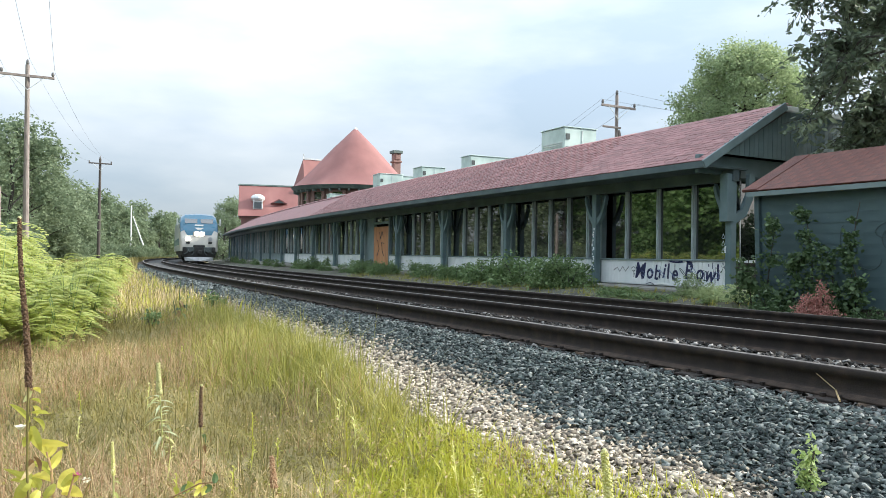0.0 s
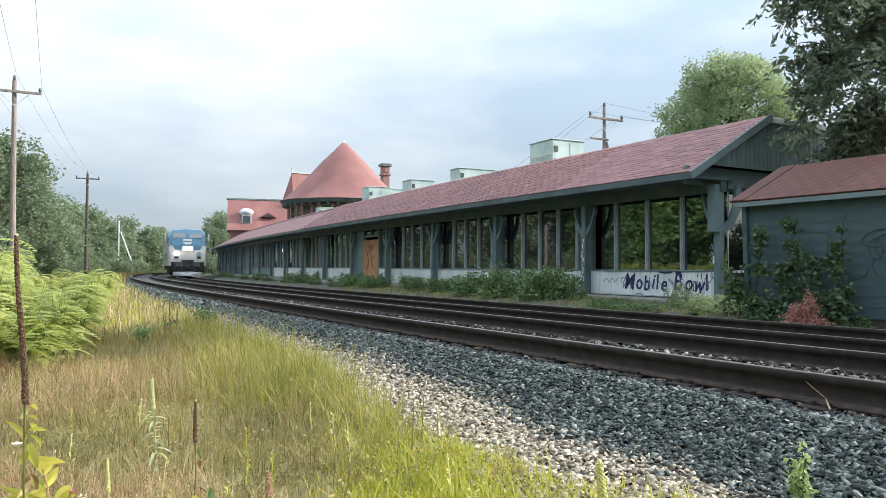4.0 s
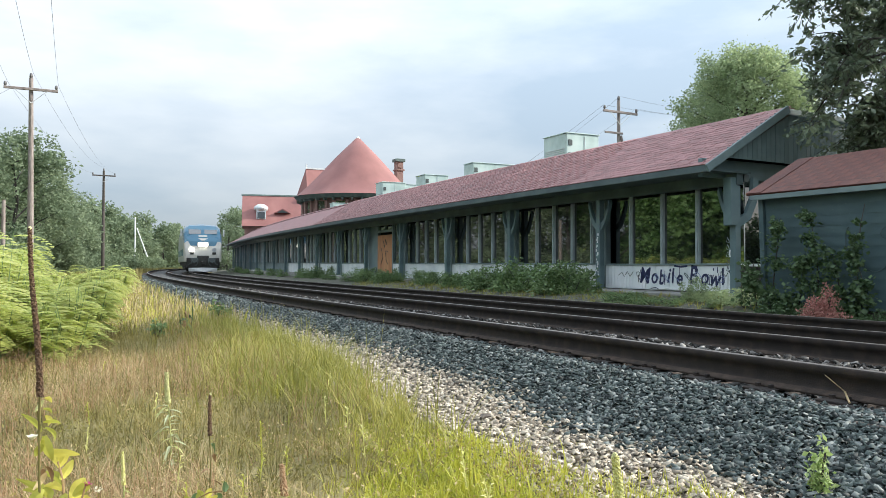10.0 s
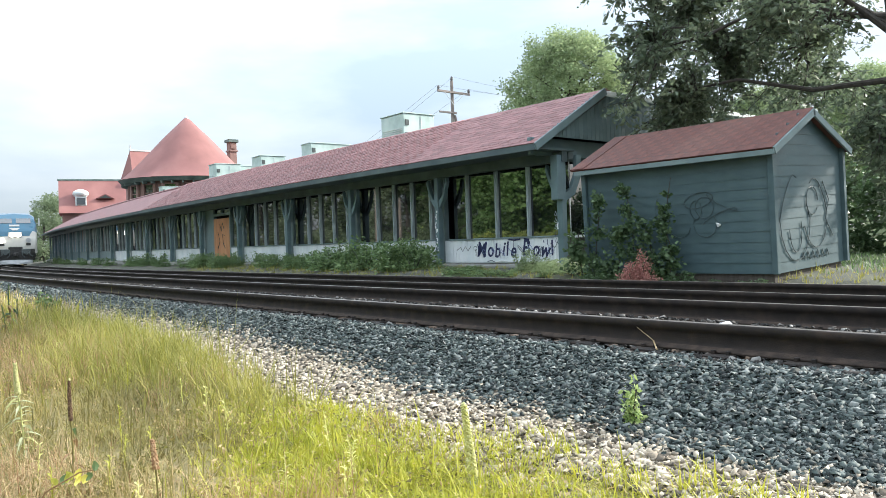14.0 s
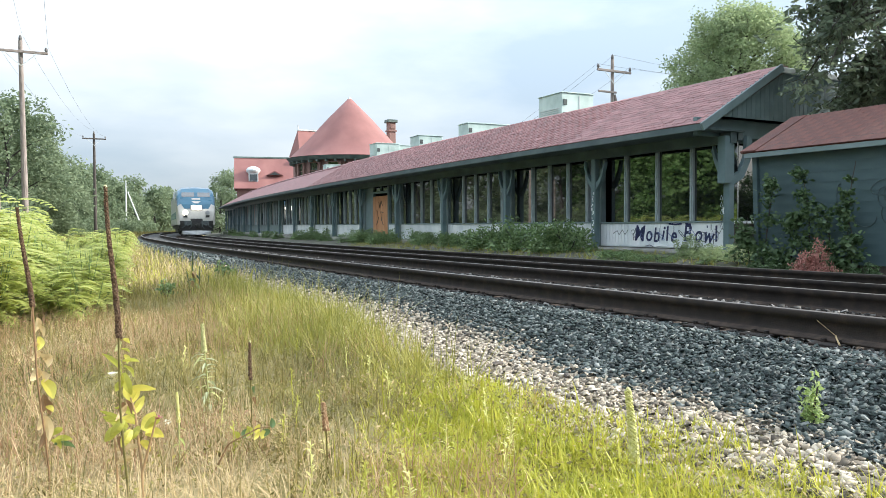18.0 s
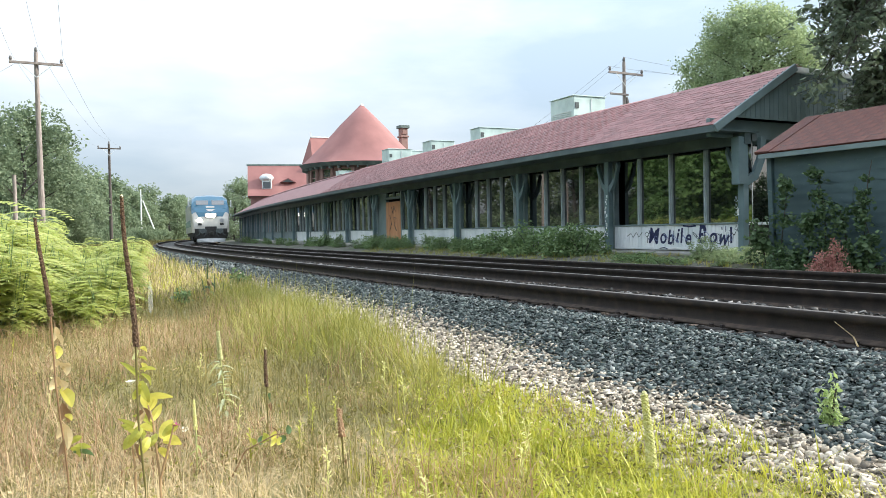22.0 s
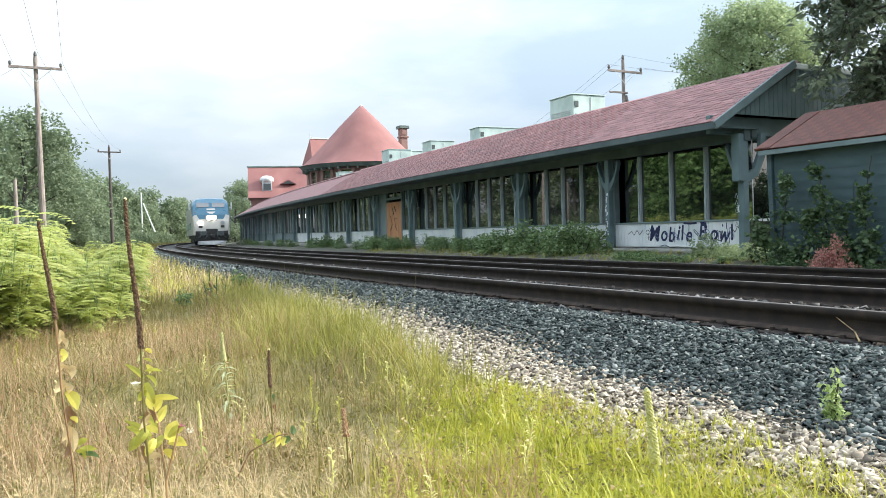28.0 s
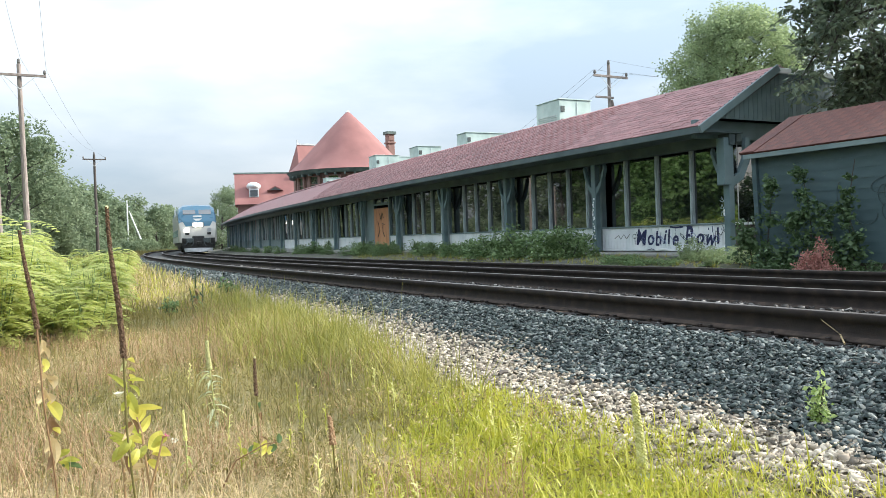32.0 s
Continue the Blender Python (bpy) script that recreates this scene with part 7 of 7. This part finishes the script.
def build_wild_plants():
    rng = random.Random(12)
    m = mullein(0.262, 2.852, 0.70, 0.17, -0.62, -0.055, "mullein_brown", "grass_olive", ["leaf_yellow"], "tall dead brown mullein spike with yellowing leaves", 1, 0.0080, 0, 330, "mullein_green", 0.10, 0.42)
    leafy(m, ((-0.02, 0.677, -0.085, 0.735, 0.017, "lime", 0.1), (-0.012, 0.708, 0.058, 0.712, 0.012, "lime", 0.12), (-0.01, 0.665, 0.01, 0.585, 0.032, "lime", -0.1),
              (0.0, 0.607, 0.102, 0.602, 0.022, "leaf_yellow", 0.08), (-0.005, 0.73, 0.01, 0.70, 0.018, "leaf_yellow", 0.3), (-0.02, 0.775, -0.035, 0.745, 0.012, "mullein_green", 0.2),
              (-0.008, 0.785, 0.014, 0.77, 0.014, "leaf_yellow", 0.3), (-0.01, 0.56, -0.035, 0.52, 0.014, "leaf_brown", 0.2), (0.0, 0.57, 0.012, 0.515, 0.014, "leaf_brown", 0.2), (-0.01, 0.64, -0.05, 0.60, 0.020, "lime", -0.15),
              (-0.01, 0.50, -0.05, 0.44, 0.028, "lime", -0.2), (0.0, 0.48, -0.075, 0.49, 0.022, "lime", 0.15), (0.0, 0.47, -0.09, 0.53, 0.020, "lime", 0.1), (0.01, 0.46, -0.02, 0.40, 0.03, "leaf_yellow", -0.2),
              (-0.01, 0.69, 0.025, 0.65, 0.014, "lime", 0.3), (-0.01, 0.655, -0.03, 0.62, 0.014, "leaf_yellow", 0.3), (-0.005, 0.62, 0.02, 0.585, 0.012, "leaf_yellow", 0.3), (-0.015, 0.75, 0.012, 0.735, 0.010, "lime", 0.3), (0.0, 0.55, -0.03, 0.50, 0.016, "leaf_tan", 0.3)), rng)
    bm = bmesh.new()
    for i in range(5):
        a = i * 1.257 + 0.3
        leaf(bm, (-0.043, 0.023, 0.652), (math.cos(a), math.sin(a)), 0.020, 0.024, 0.1, up=0.8)
    part("flower", bm, M["petal"], m, "cream-white flower")
    m = mullein(0.035, 3.59, 0.645, 0.23, -0.62, -0.093, "mullein_brown", "leaf_brown", ["leaf_brown"], "dead mullein stalk with withered brown leaves", 2, 0.0080, 0, 290, None, 0.085)
    leafy(m, ((-0.035, 0.80, -0.055, 0.735, 0.022, "leaf_tan", 0.25), (-0.03, 0.77, -0.012, 0.72, 0.020, "leaf_tan", 0.25), (-0.032, 0.72, -0.025, 0.665, 0.030, "leaf_yellow", 0.2),
              (-0.035, 0.66, -0.062, 0.615, 0.026, "leaf_tan", 0.35), (-0.025, 0.645, 0.01, 0.59, 0.034, "leaf_tan", 0.35), (-0.03, 0.59, -0.055, 0.535, 0.034, "leaf_tan", 0.3), (-0.025, 0.57, -0.005, 0.53, 0.034, "leaf_tan", 0.3),
              (-0.02, 0.535, 0.035, 0.46, 0.052, "leaf_yellow", 0.12), (-0.018, 0.47, -0.028, 0.40, 0.030, "leaf_brown", 0.1), (-0.008, 0.455, 0.006, 0.385, 0.030, "leaf_brown", 0.1),
              (-0.005, 0.385, -0.052, 0.325, 0.036, "leaf_tan", 0.2), (0.0, 0.38, 0.008, 0.28, 0.034, "leaf_tan", 0.1), (0.0, 0.33, -0.02, 0.25, 0.030, "leaf_brown", 0.1),
              (-0.03, 0.69, -0.07, 0.68, 0.016, "leaf_tan", 0.3), (-0.02, 0.62, 0.02, 0.64, 0.020, "leaf_tan", 0.3), (-0.028, 0.55, -0.06, 0.57, 0.018, "leaf_tan", 0.3), (-0.01, 0.42, 0.03, 0.40, 0.024, "leaf_yellow", 0.2),
              (0.01, 0.30, 0.06, 0.33, 0.024, "lime", 0.2), (0.015, 0.27, 0.09, 0.28, 0.026, "lime", 0.2), (0.015, 0.28, 0.05, 0.24, 0.026, "lime", 0.2), (0.02, 0.26, 0.11, 0.24, 0.022, "leaf_weed", 0.2)), rng)
    mullein(0.927, 4.661, -0.02, -0.19, -0.60, -0.02, "mullein_green", "mullein_green", ["sage", "sage", "mullein_green"], "pale sage-green mullein with a slender spike", 3, 0.0115, 34, 150, None, 0.10, 0.22)
    mullein(0.985, 3.93, -0.04, -0.24, -0.60, 0.012, "mullein_brown", "grass_olive", ["leaf_brown", "leaf_weed"], "short dark dead mullein spike", 4, 0.0085, 5, 90, "mullein_green", 0.07)
    mullein(1.163, 3.277, -0.25, -0.38, -0.60, -0.012, "seed_red", "grass_olive", ["leaf_brown"], "small reddish dock seed head", 5, 0.0120, 2, 60, None, 0.06)
    mullein(2.322, 2.497, -0.175, -0.53, -0.58, -0.035, "mullein_yellow", "mullein_green", ["sage", "mullein_yellow"], "thick yellow-green mullein spike beside the gravel", 6, 0.0175, 5, 220, "mullein_green", 0.12)
    mullein(0.567, 3.608, -0.20, -0.34, -0.62, 0.0, "mullein_yellow", "mullein_green", ["leaf_sumac", "grass_dry"], "small pale yellow weed spike", 7, 0.0075, 8, 46, None, 0.045)
    # low leafy plant with large yellow leaves and a magenta flower
    t = thing("evening_primrose", pose(0.285, 3.08, -0.62), "low reddish-stemmed plant with yellow leaves and one magenta flower", "wild plant")
    for p in ([(0.055, -0.03, 0), (0.050, -0.027, 0.24), (0.03, -0.016, 0.47), (0.015, -0.008, 0.53)], [(0.05, -0.027, 0.24), (0.075, -0.04, 0.34), (0.10, -0.053, 0.45)], [(-0.03, 0.016, 0), (-0.035, 0.019, 0.3), (-0.045, 0.024, 0.42)]):
        bm = bmesh.new()
        tube(bm, p, [0.0045] * (len(p) - 1) + [0.003], 6)
        part("stem", bm, M["stem_red"], t, "reddish stem")
    leafy(t, ((0.02, 0.515, 0.0, 0.575, 0.050, "leaf_yellow", 0.15), (0.02, 0.51, 0.055, 0.57, 0.022, "leaf_yellow", 0.1), (0.03, 0.47, 0.065, 0.535, 0.026, "leaf_yellow", 0.1), (0.035, 0.455, -0.035, 0.50, 0.028, "lime", 0.2),
              (0.04, 0.43, -0.03, 0.45, 0.032, "leaf_yellow", 0.2), (0.06, 0.40, 0.10, 0.47, 0.044, "leaf_yellow", 0.15), (0.07, 0.39, 0.135, 0.37, 0.040, "leaf_yellow", 0.2), (0.07, 0.41, 0.13, 0.455, 0.030, "lime", 0.2),
              (0.05, 0.36, 0.09, 0.325, 0.030, "leaf_yellow", 0.1), (0.04, 0.34, -0.055, 0.325, 0.022, "leaf_tan", 0.1), (-0.04, 0.41, -0.10, 0.45, 0.032, "lime", 0.25), (-0.04, 0.42, -0.075, 0.36, 0.032, "lime", -0.2),
              (-0.03, 0.44, 0.0, 0.40, 0.028, "lime", 0.2), (-0.035, 0.38, -0.02, 0.31, 0.024, "leaf_brown", 0.15), (0.02, 0.30, -0.04, 0.28, 0.024, "leaf_tan", 0.1), (0.05, 0.42, 0.02, 0.37, 0.024, "lime", -0.2)), rng)
    bm = bmesh.new()
    for i in range(16):
        a = i * 2.4
        leaf(bm, (0.107, -0.057, 0.447), (math.cos(a), math.sin(a)), 0.012 + 0.004 * (i % 3), 0.007, 0.1, up=0.4 + 0.1 * (i % 4))
    part("flower", bm, M["petal_pink"], t, "small magenta flower")
    bm = bmesh.new()
    for i in range(14):
        a = i * 2.4
        leaf(bm, (0.137 + 0.008 * math.cos(3 * a), -0.073, 0.432 + 0.008 * math.sin(2 * a)), (math.cos(a), math.sin(a)), 0.009, 0.008, 0.1, up=0.6)
    part("flower", bm, M["petal"], t, "cluster of tiny pale florets")
    # trailing weed with lime leaves between the spikes
    t = thing("trailing_weed", pose(0.78, 3.45, -0.60), "trailing weed with bright lime leaves", "wild plant")
    bm = bmesh.new()
    tube(bm, [(-0.10, 0.05, 0.0), (-0.02, 0.01, 0.17), (0.10, -0.05, 0.24), (0.17, -0.09, 0.25)], [0.004, 0.004, 0.003, 0.002], 5)
    part("stem", bm, M["leaf_brown"], t)
    leafy(t, [(0.02 + 0.02 * i, 0.19 + 0.007 * i, 0.02 + 0.02 * i + rng.uniform(-0.03, 0.04), 0.19 + 0.007 * i + rng.choice((-0.035, 0.04)), rng.uniform(0.018, 0.030), rng.choice(("lime", "leaf_yellow", "leaf_weed")), 0.15) for i in range(9)], rng)
    # dark dead stalks standing at the edge of the ballast
    for x, y, zt, ln in ((2.43, 12.67, 0.17, 0.0), (2.53, 12.75, -0.05, 0.03), (2.36, 12.60, -0.12, -0.04), (2.62, 12.62, -0.2, 0.05)):
        mullein(x, y, zt, zt - 0.30, -0.54, ln, "leaf_vine", "leaf_brown", ["leaf_weed", "leaf_brown", "leaf_vine"], "dark withering weed stalk near the ballast", int(100 * x), 0.009, 22, 60, None, 0.13, 0.45)
    # little yellow-tipped weeds across the near grass
    small = []
    for j in range(3):
        r = random.Random(50 + j)
        bm = bmesh.new()
        hh = 0.20 + 0.035 * j
        tube(bm, [(0, 0, 0), (0.01, 0.01, hh)], [0.004, 0.002], 5)
        for i in range(16):
            a = r.uniform(0, 6.283)
            leaf(bm, (0.005, 0.005, hh * (0.2 + 0.8 * i / 16)), (math.cos(a), math.sin(a)), r.uniform(0.02, 0.042) * (1.2 - 0.6 * i / 16), 0.010, 0.5, up=0.9)
        small.append(mesh_of("stalk", bm, M[("lime", "mullein_yellow", "grass_green")[j]]))
    r = random.Random(4)
    for i in range(44):
        d = r.uniform(0.75, 2.3) if i < 30 else r.uniform(-0.6, 2.4)
        y = r.uniform(2.3, 4.2) if i < 30 else r.uniform(4.2, 9)
        t = thing("weed_sprig", pose(d, y, ground_z(d, y), 0, 0, r.uniform(0, 360)), "small yellow-green weed sprig in the grass", "wild plant", "weed sprigs")
        piece("stalk", r.choice(small), t, pose(0, 0, 0, r.uniform(-8, 8), r.uniform(-8, 8), 0))
    # bushy weeds at the edge of the gravel
    wm = [bush_mesh(200 + i, 0.16, 0.34, 260, 0.05, M["leaf_weed"]) for i in range(2)]
    jm = weed_mesh(211, 0.07, 0.40, 420, 0.050, M["leaf_sprout"])
    bush(jm, 3.238, 2.278, ground_z(3.238, 2.278), 0.58, 10, "leafy lime-green weed growing in the gravel", "", "gravel_weed", 1.2)
    bush(wm[1], 2.0, 12.6, -0.54, 1.2, 60, "small dark sumac sprout in the meadow", "", "gravel_weed", 0.8)
    bush(wm[1], 3.2, 13.9, -0.48, 1.7, 30, "round green weed by the ballast", "", "gravel_weed", 0.85)
    bush(wm[1], 4.85, 6.6, -0.20, 0.35, 30, "tiny weed between the rails", "", "gravel_weed", 1.0)
    # dry twigs lying beside the near rail
    t = thing("dry_twigs", pose(4.42, 2.93, -0.17), "pale dry twigs lying on the ballast", "twig")
    bm = bmesh.new()
    tube(bm, [(-0.22, -0.16, 0.01), (-0.02, 0.0, 0.03), (0.10, 0.02, 0.02)], [0.006, 0.005, 0.003], 6)
    tube(bm, [(0.02, 0.0, 0.02), (0.05, 0.04, 0.10), (0.02, 0.08, 0.17)], [0.003, 0.002, 0.0015], 5)
    tube(bm, [(0.05, 0.04, 0.10), (0.10, 0.10, 0.15)], [0.002, 0.0015], 5)
    tube(bm, [(0.0, 0.0, 0.02), (-0.06, 0.10, 0.12)], [0.003, 0.0015], 5)
    part("twig", bm, M["grass_dry"], t)
    # dark driftwood chunks in the pale gravel
    for x, y, a, L in ((2.95, 4.55, 30, 0.16), (3.05, 3.9, 60, 0.10), (2.72, 3.75, 20, 0.2)):
        t = thing("wood_scrap", pose(x, y, ground_z(x, y) + 0.015, 0, 4, a), "dark weathered wood scrap on the gravel", "wood", "wood scraps")
        bm = bmesh.new()
        tube(bm, [(-L / 2, 0, 0), (-L / 5, 0.008, 0.01), (L / 4, -0.006, 0.006), (L / 2, 0.005, 0)], [0.010, 0.018, 0.016, 0.006], 6)
        part("chunk", bm, M["dark_pole"], t)
    t = thing("litter_scrap", pose(5.42, 2.97, -0.13, 0, 0, 30), "crumpled white litter between the rails", "litter")
    bm = bmesh.new()
    bmesh.ops.create_icosphere(bm, subdivisions=2, radius=0.05)
    for v in bm.verts:
        v.co *= 1 + 0.45 * noise.noise(v.co * 30)
        v.co.z *= 0.5
    part("paper", bm, M["paint_white"], t)


# ---------------------------------------------------------------- sprayed writing on the long building
def build_graffiti():
    m, ln = bay_pose(0)
    t = thing("graffiti_tag", m, "navy blue sprayed lettering on the white panel", "graffiti")
    rng = random.Random(9)
    text = "Mobile Bowl"
    y = 3.16
    wid = {"M": 0.45, "o": 0.27, "b": 0.28, "i": 0.16, "l": 0.16, "e": 0.27, " ": 0.16, "B": 0.36, "w": 0.38}
    for ch in text:
        w = wid[ch]
        if ch != " ":
            cu = bpy.data.curves.new("letter", "FONT")
            cu.body, cu.size, cu.extrude, cu.offset, cu.shear = ch, 0.55 if ch.isupper() else 0.50, 0.002, 0.008, 0.16
            tmp = new("tmp", cu)
            me = bpy.data.meshes.new_from_object(tmp.evaluated_get(bpy.context.evaluated_depsgraph_get()))
            bpy.data.objects.remove(tmp)
            bpy.data.curves.remove(cu)
            me.materials.clear()
            me.materials.append(M["paint_navy"])
            ob = new("letter", me)
            ob.parent = t
            ob.matrix_basis = pose(-0.070, y, 0.20 + rng.uniform(-0.03, 0.03), 90, 0, -90) @ pose(0, 0, 0, 0, 0, rng.uniform(-9, 9)) @ Matrix.Diagonal((0.86, 1.0, 1.0, 1.0))
        y -= w * 0.945
    def mark(name, pts, r, mat, label=""):
        bm = bmesh.new()
        tube(bm, [(-0.069, a, b) for a, b in pts], r, 5)
        part(name, bm, M[mat], t, label)
    mark("stroke", [(2.86, 0.52), (2.98, 0.36), (2.90, 0.22), (2.80, 0.34)], 0.014, "paint_navy")
    mark("stroke", [(1.55, 0.60), (1.75, 0.585), (1.95, 0.605)], 0.02, "paint_navy")
    mark("stroke", [(1.25, 0.59), (1.42, 0.605)], 0.018, "paint_navy")
    mark("stroke", [(2.75, 0.06), (2.60, 0.09), (2.48, 0.05)], 0.010, "paint_navy")
    for i in range(7):
        a = 0.35 + 0.48 * i
        mark("drip", [(a, 0.52 + rng.uniform(-0.1, 0.08)), (a + 0.01, 0.30), (a + 0.005, 0.12 + rng.uniform(0, 0.1))], 0.006, rng.choice(["paint_navy", "paint_white", "paint_black"]))
    for i in range(26):                    # runs of paint over and under the letters
        a = rng.uniform(0.25, 3.3)
        top = rng.uniform(0.22, 0.62)
        mark("drip", [(a, top), (a + rng.uniform(-0.02, 0.02), top - rng.uniform(0.05, 0.2))], rng.uniform(0.004, 0.012), rng.choice(["paint_navy", "paint_navy", "paint_black", "paint_white"]))
    for i in range(9):                     # older pale-blue loops behind the letters
        cy, cz, q = 3.2 - 0.33 * i, rng.uniform(0.30, 0.42), rng.uniform(0.06, 0.13)
        mark("old_loop", [(cy + q * math.cos(0.7 * k), cz + 0.9 * q * math.sin(0.7 * k + 0.4 * i)) for k in range(10)], 0.008, rng.choice(["paint_blue", "paint_blue", "paint_faded"]), "pale blue looping older spray paint")
    mark("white_splash", [(2.45, 0.05), (2.2, 0.09), (1.95, 0.05), (1.75, 0.06)], 0.022, "paint_white")
    mark("faint_tag", [(3.95, 0.36), (3.80, 0.44), (3.72, 0.33), (3.60, 0.46), (3.50, 0.34), (3.38, 0.46)], 0.008, "paint_black", "faint older tag")
    mark("faint_tag", [(0.55, 0.48), (0.42, 0.38), (0.34, 0.50), (0.24, 0.36)], 0.009, "paint_black")
    p = thing("graffiti_tag", pose(POSTLINE - 0.09, Y0, 0), "white sprayed scrawl on the corner post", "graffiti")
    def pm(pts, r, mat):
        bm = bmesh.new()
        tube(bm, [(-0.002, a, b) for a, b in pts], r, 5)
        part("stroke", bm, M[mat], p)
    z = 0.50
    while z < 1.2:
        pm([(-0.045, z), (0.0, z + 0.10), (0.035, z + 0.01), (-0.03, z - 0.01)], 0.005, "paint_pale" if z > 0.7 else "paint_navy")
        z += 0.15
    pm([(-0.06, 0.80), (-0.045, 0.90), (-0.062, 0.94), (-0.05, 0.84)], 0.018, "paint_white")
    w = thing("graffiti_tag", pose(13.4, Y0 + END_SET + 0.115, 0), "rust-orange sprayed scrawl on the dark low wall", "graffiti")
    bm = bmesh.new()
    for i in range(6):
        tube(bm, [(0.10 + 0.11 * i, -0.002, 0.12), (0.16 + 0.11 * i, -0.002, 0.42 - 0.03 * (i % 3)), (0.13 + 0.11 * i, -0.002, 0.30), (0.21 + 0.11 * i, -0.002, 0.16)], 0.007, 5)
    part("stroke", bm, M["paint_orange"], w)
    # flaked paint on the second post
    m1, _ = bay_pose(1, POSTLINE)
    q = thing("graffiti_tag", m1, "white paint flakes down the post", "graffiti")
    bm = bmesh.new()
    for i in range(16):
        zz = 0.35 + 0.07 * i + rng.uniform(-0.02, 0.02)
        box(bm, (-0.087, rng.uniform(-0.05, 0.05), zz), (0.006, rng.uniform(0.02, 0.06), rng.uniform(0.03, 0.08)))
    part("flakes", bm, M["paint_white"], q)
    tagged(q.children[0], kind="stuff")
    # tags on the far wainscots
    for k, dy, s in ((1, 2.5, 0.9), (4, 3.6, 0.7), (2, 1.2, 0.5), (6, 2.0, 0.6)):
        mk, _ = bay_pose(k)
        g = thing("graffiti_tag", mk, "dark looping tag on a white panel", "graffiti", "tags")
        bm = bmesh.new()
        tube(bm, [(-0.069, dy + s * 0.3 * math.sin(1.9 * i), 0.30 + 0.16 * math.sin(2.7 * i + k)) for i in range(12)], 0.012, 5)
        part("stroke", bm, M["paint_navy" if k % 2 else "paint_black"], g)


# ---------------------------------------------------------------- drops of rain water
DROPS = ((13.0, 1.295, 0.666, 0.779), (20.0, 0.438, 1.176, 0.646), (22.0, 0.09, 1.285, 0.45), (15.5, 0.664, 1.032, 0.698), (13.2, 0.944, 1.037, 0.486), (30.8, 0.62, 1.10, 0.52))


def build_drops():
    bm = bmesh.new()
    bmesh.ops.create_icosphere(bm, subdivisions=2, radius=0.004)
    for v in bm.verts:
        v.co.z *= 9.0 if v.co.z > 0 else 5.0
    me = mesh_of("water_drop", bm, M["water"], True)
    out = []
    for t, x, y, z in DROPS:
        ob = tagged(new("water_drop", me), "clear falling drop of rain water", "water drop", "falling drops")
        out.append((ob, t, x, y, z))
    return out


def motions():
    """Each drop lets go high up, passes before the camera and ends on the ground."""
    for ob, t, x, y, z in drops:
        v = 4.6
        up, down = 6.0, ground_z(x, y) + 0.006
        t0, t1 = t - (up - z) / v, t + (z - down) / v
        rows = [(0.0, pose(x, y, up)), (t0, pose(x, y, up)), (t, pose(x, y, z)), (t1, pose(x, y, down)), (32.0, pose(x, y, down))]
        walk(ob, rows)


# ---------------------------------------------------------------- assembly
build_ground()
build_tracks()
station = build_station()
build_roof_units()
build_head_house()
build_shed()
build_train()
build_poles()
build_trees()
build_shrubs()
build_wild_plants()
build_graffiti()
build_grass()
build_stones()
build_shingles(station)
drops = build_drops()
motions()
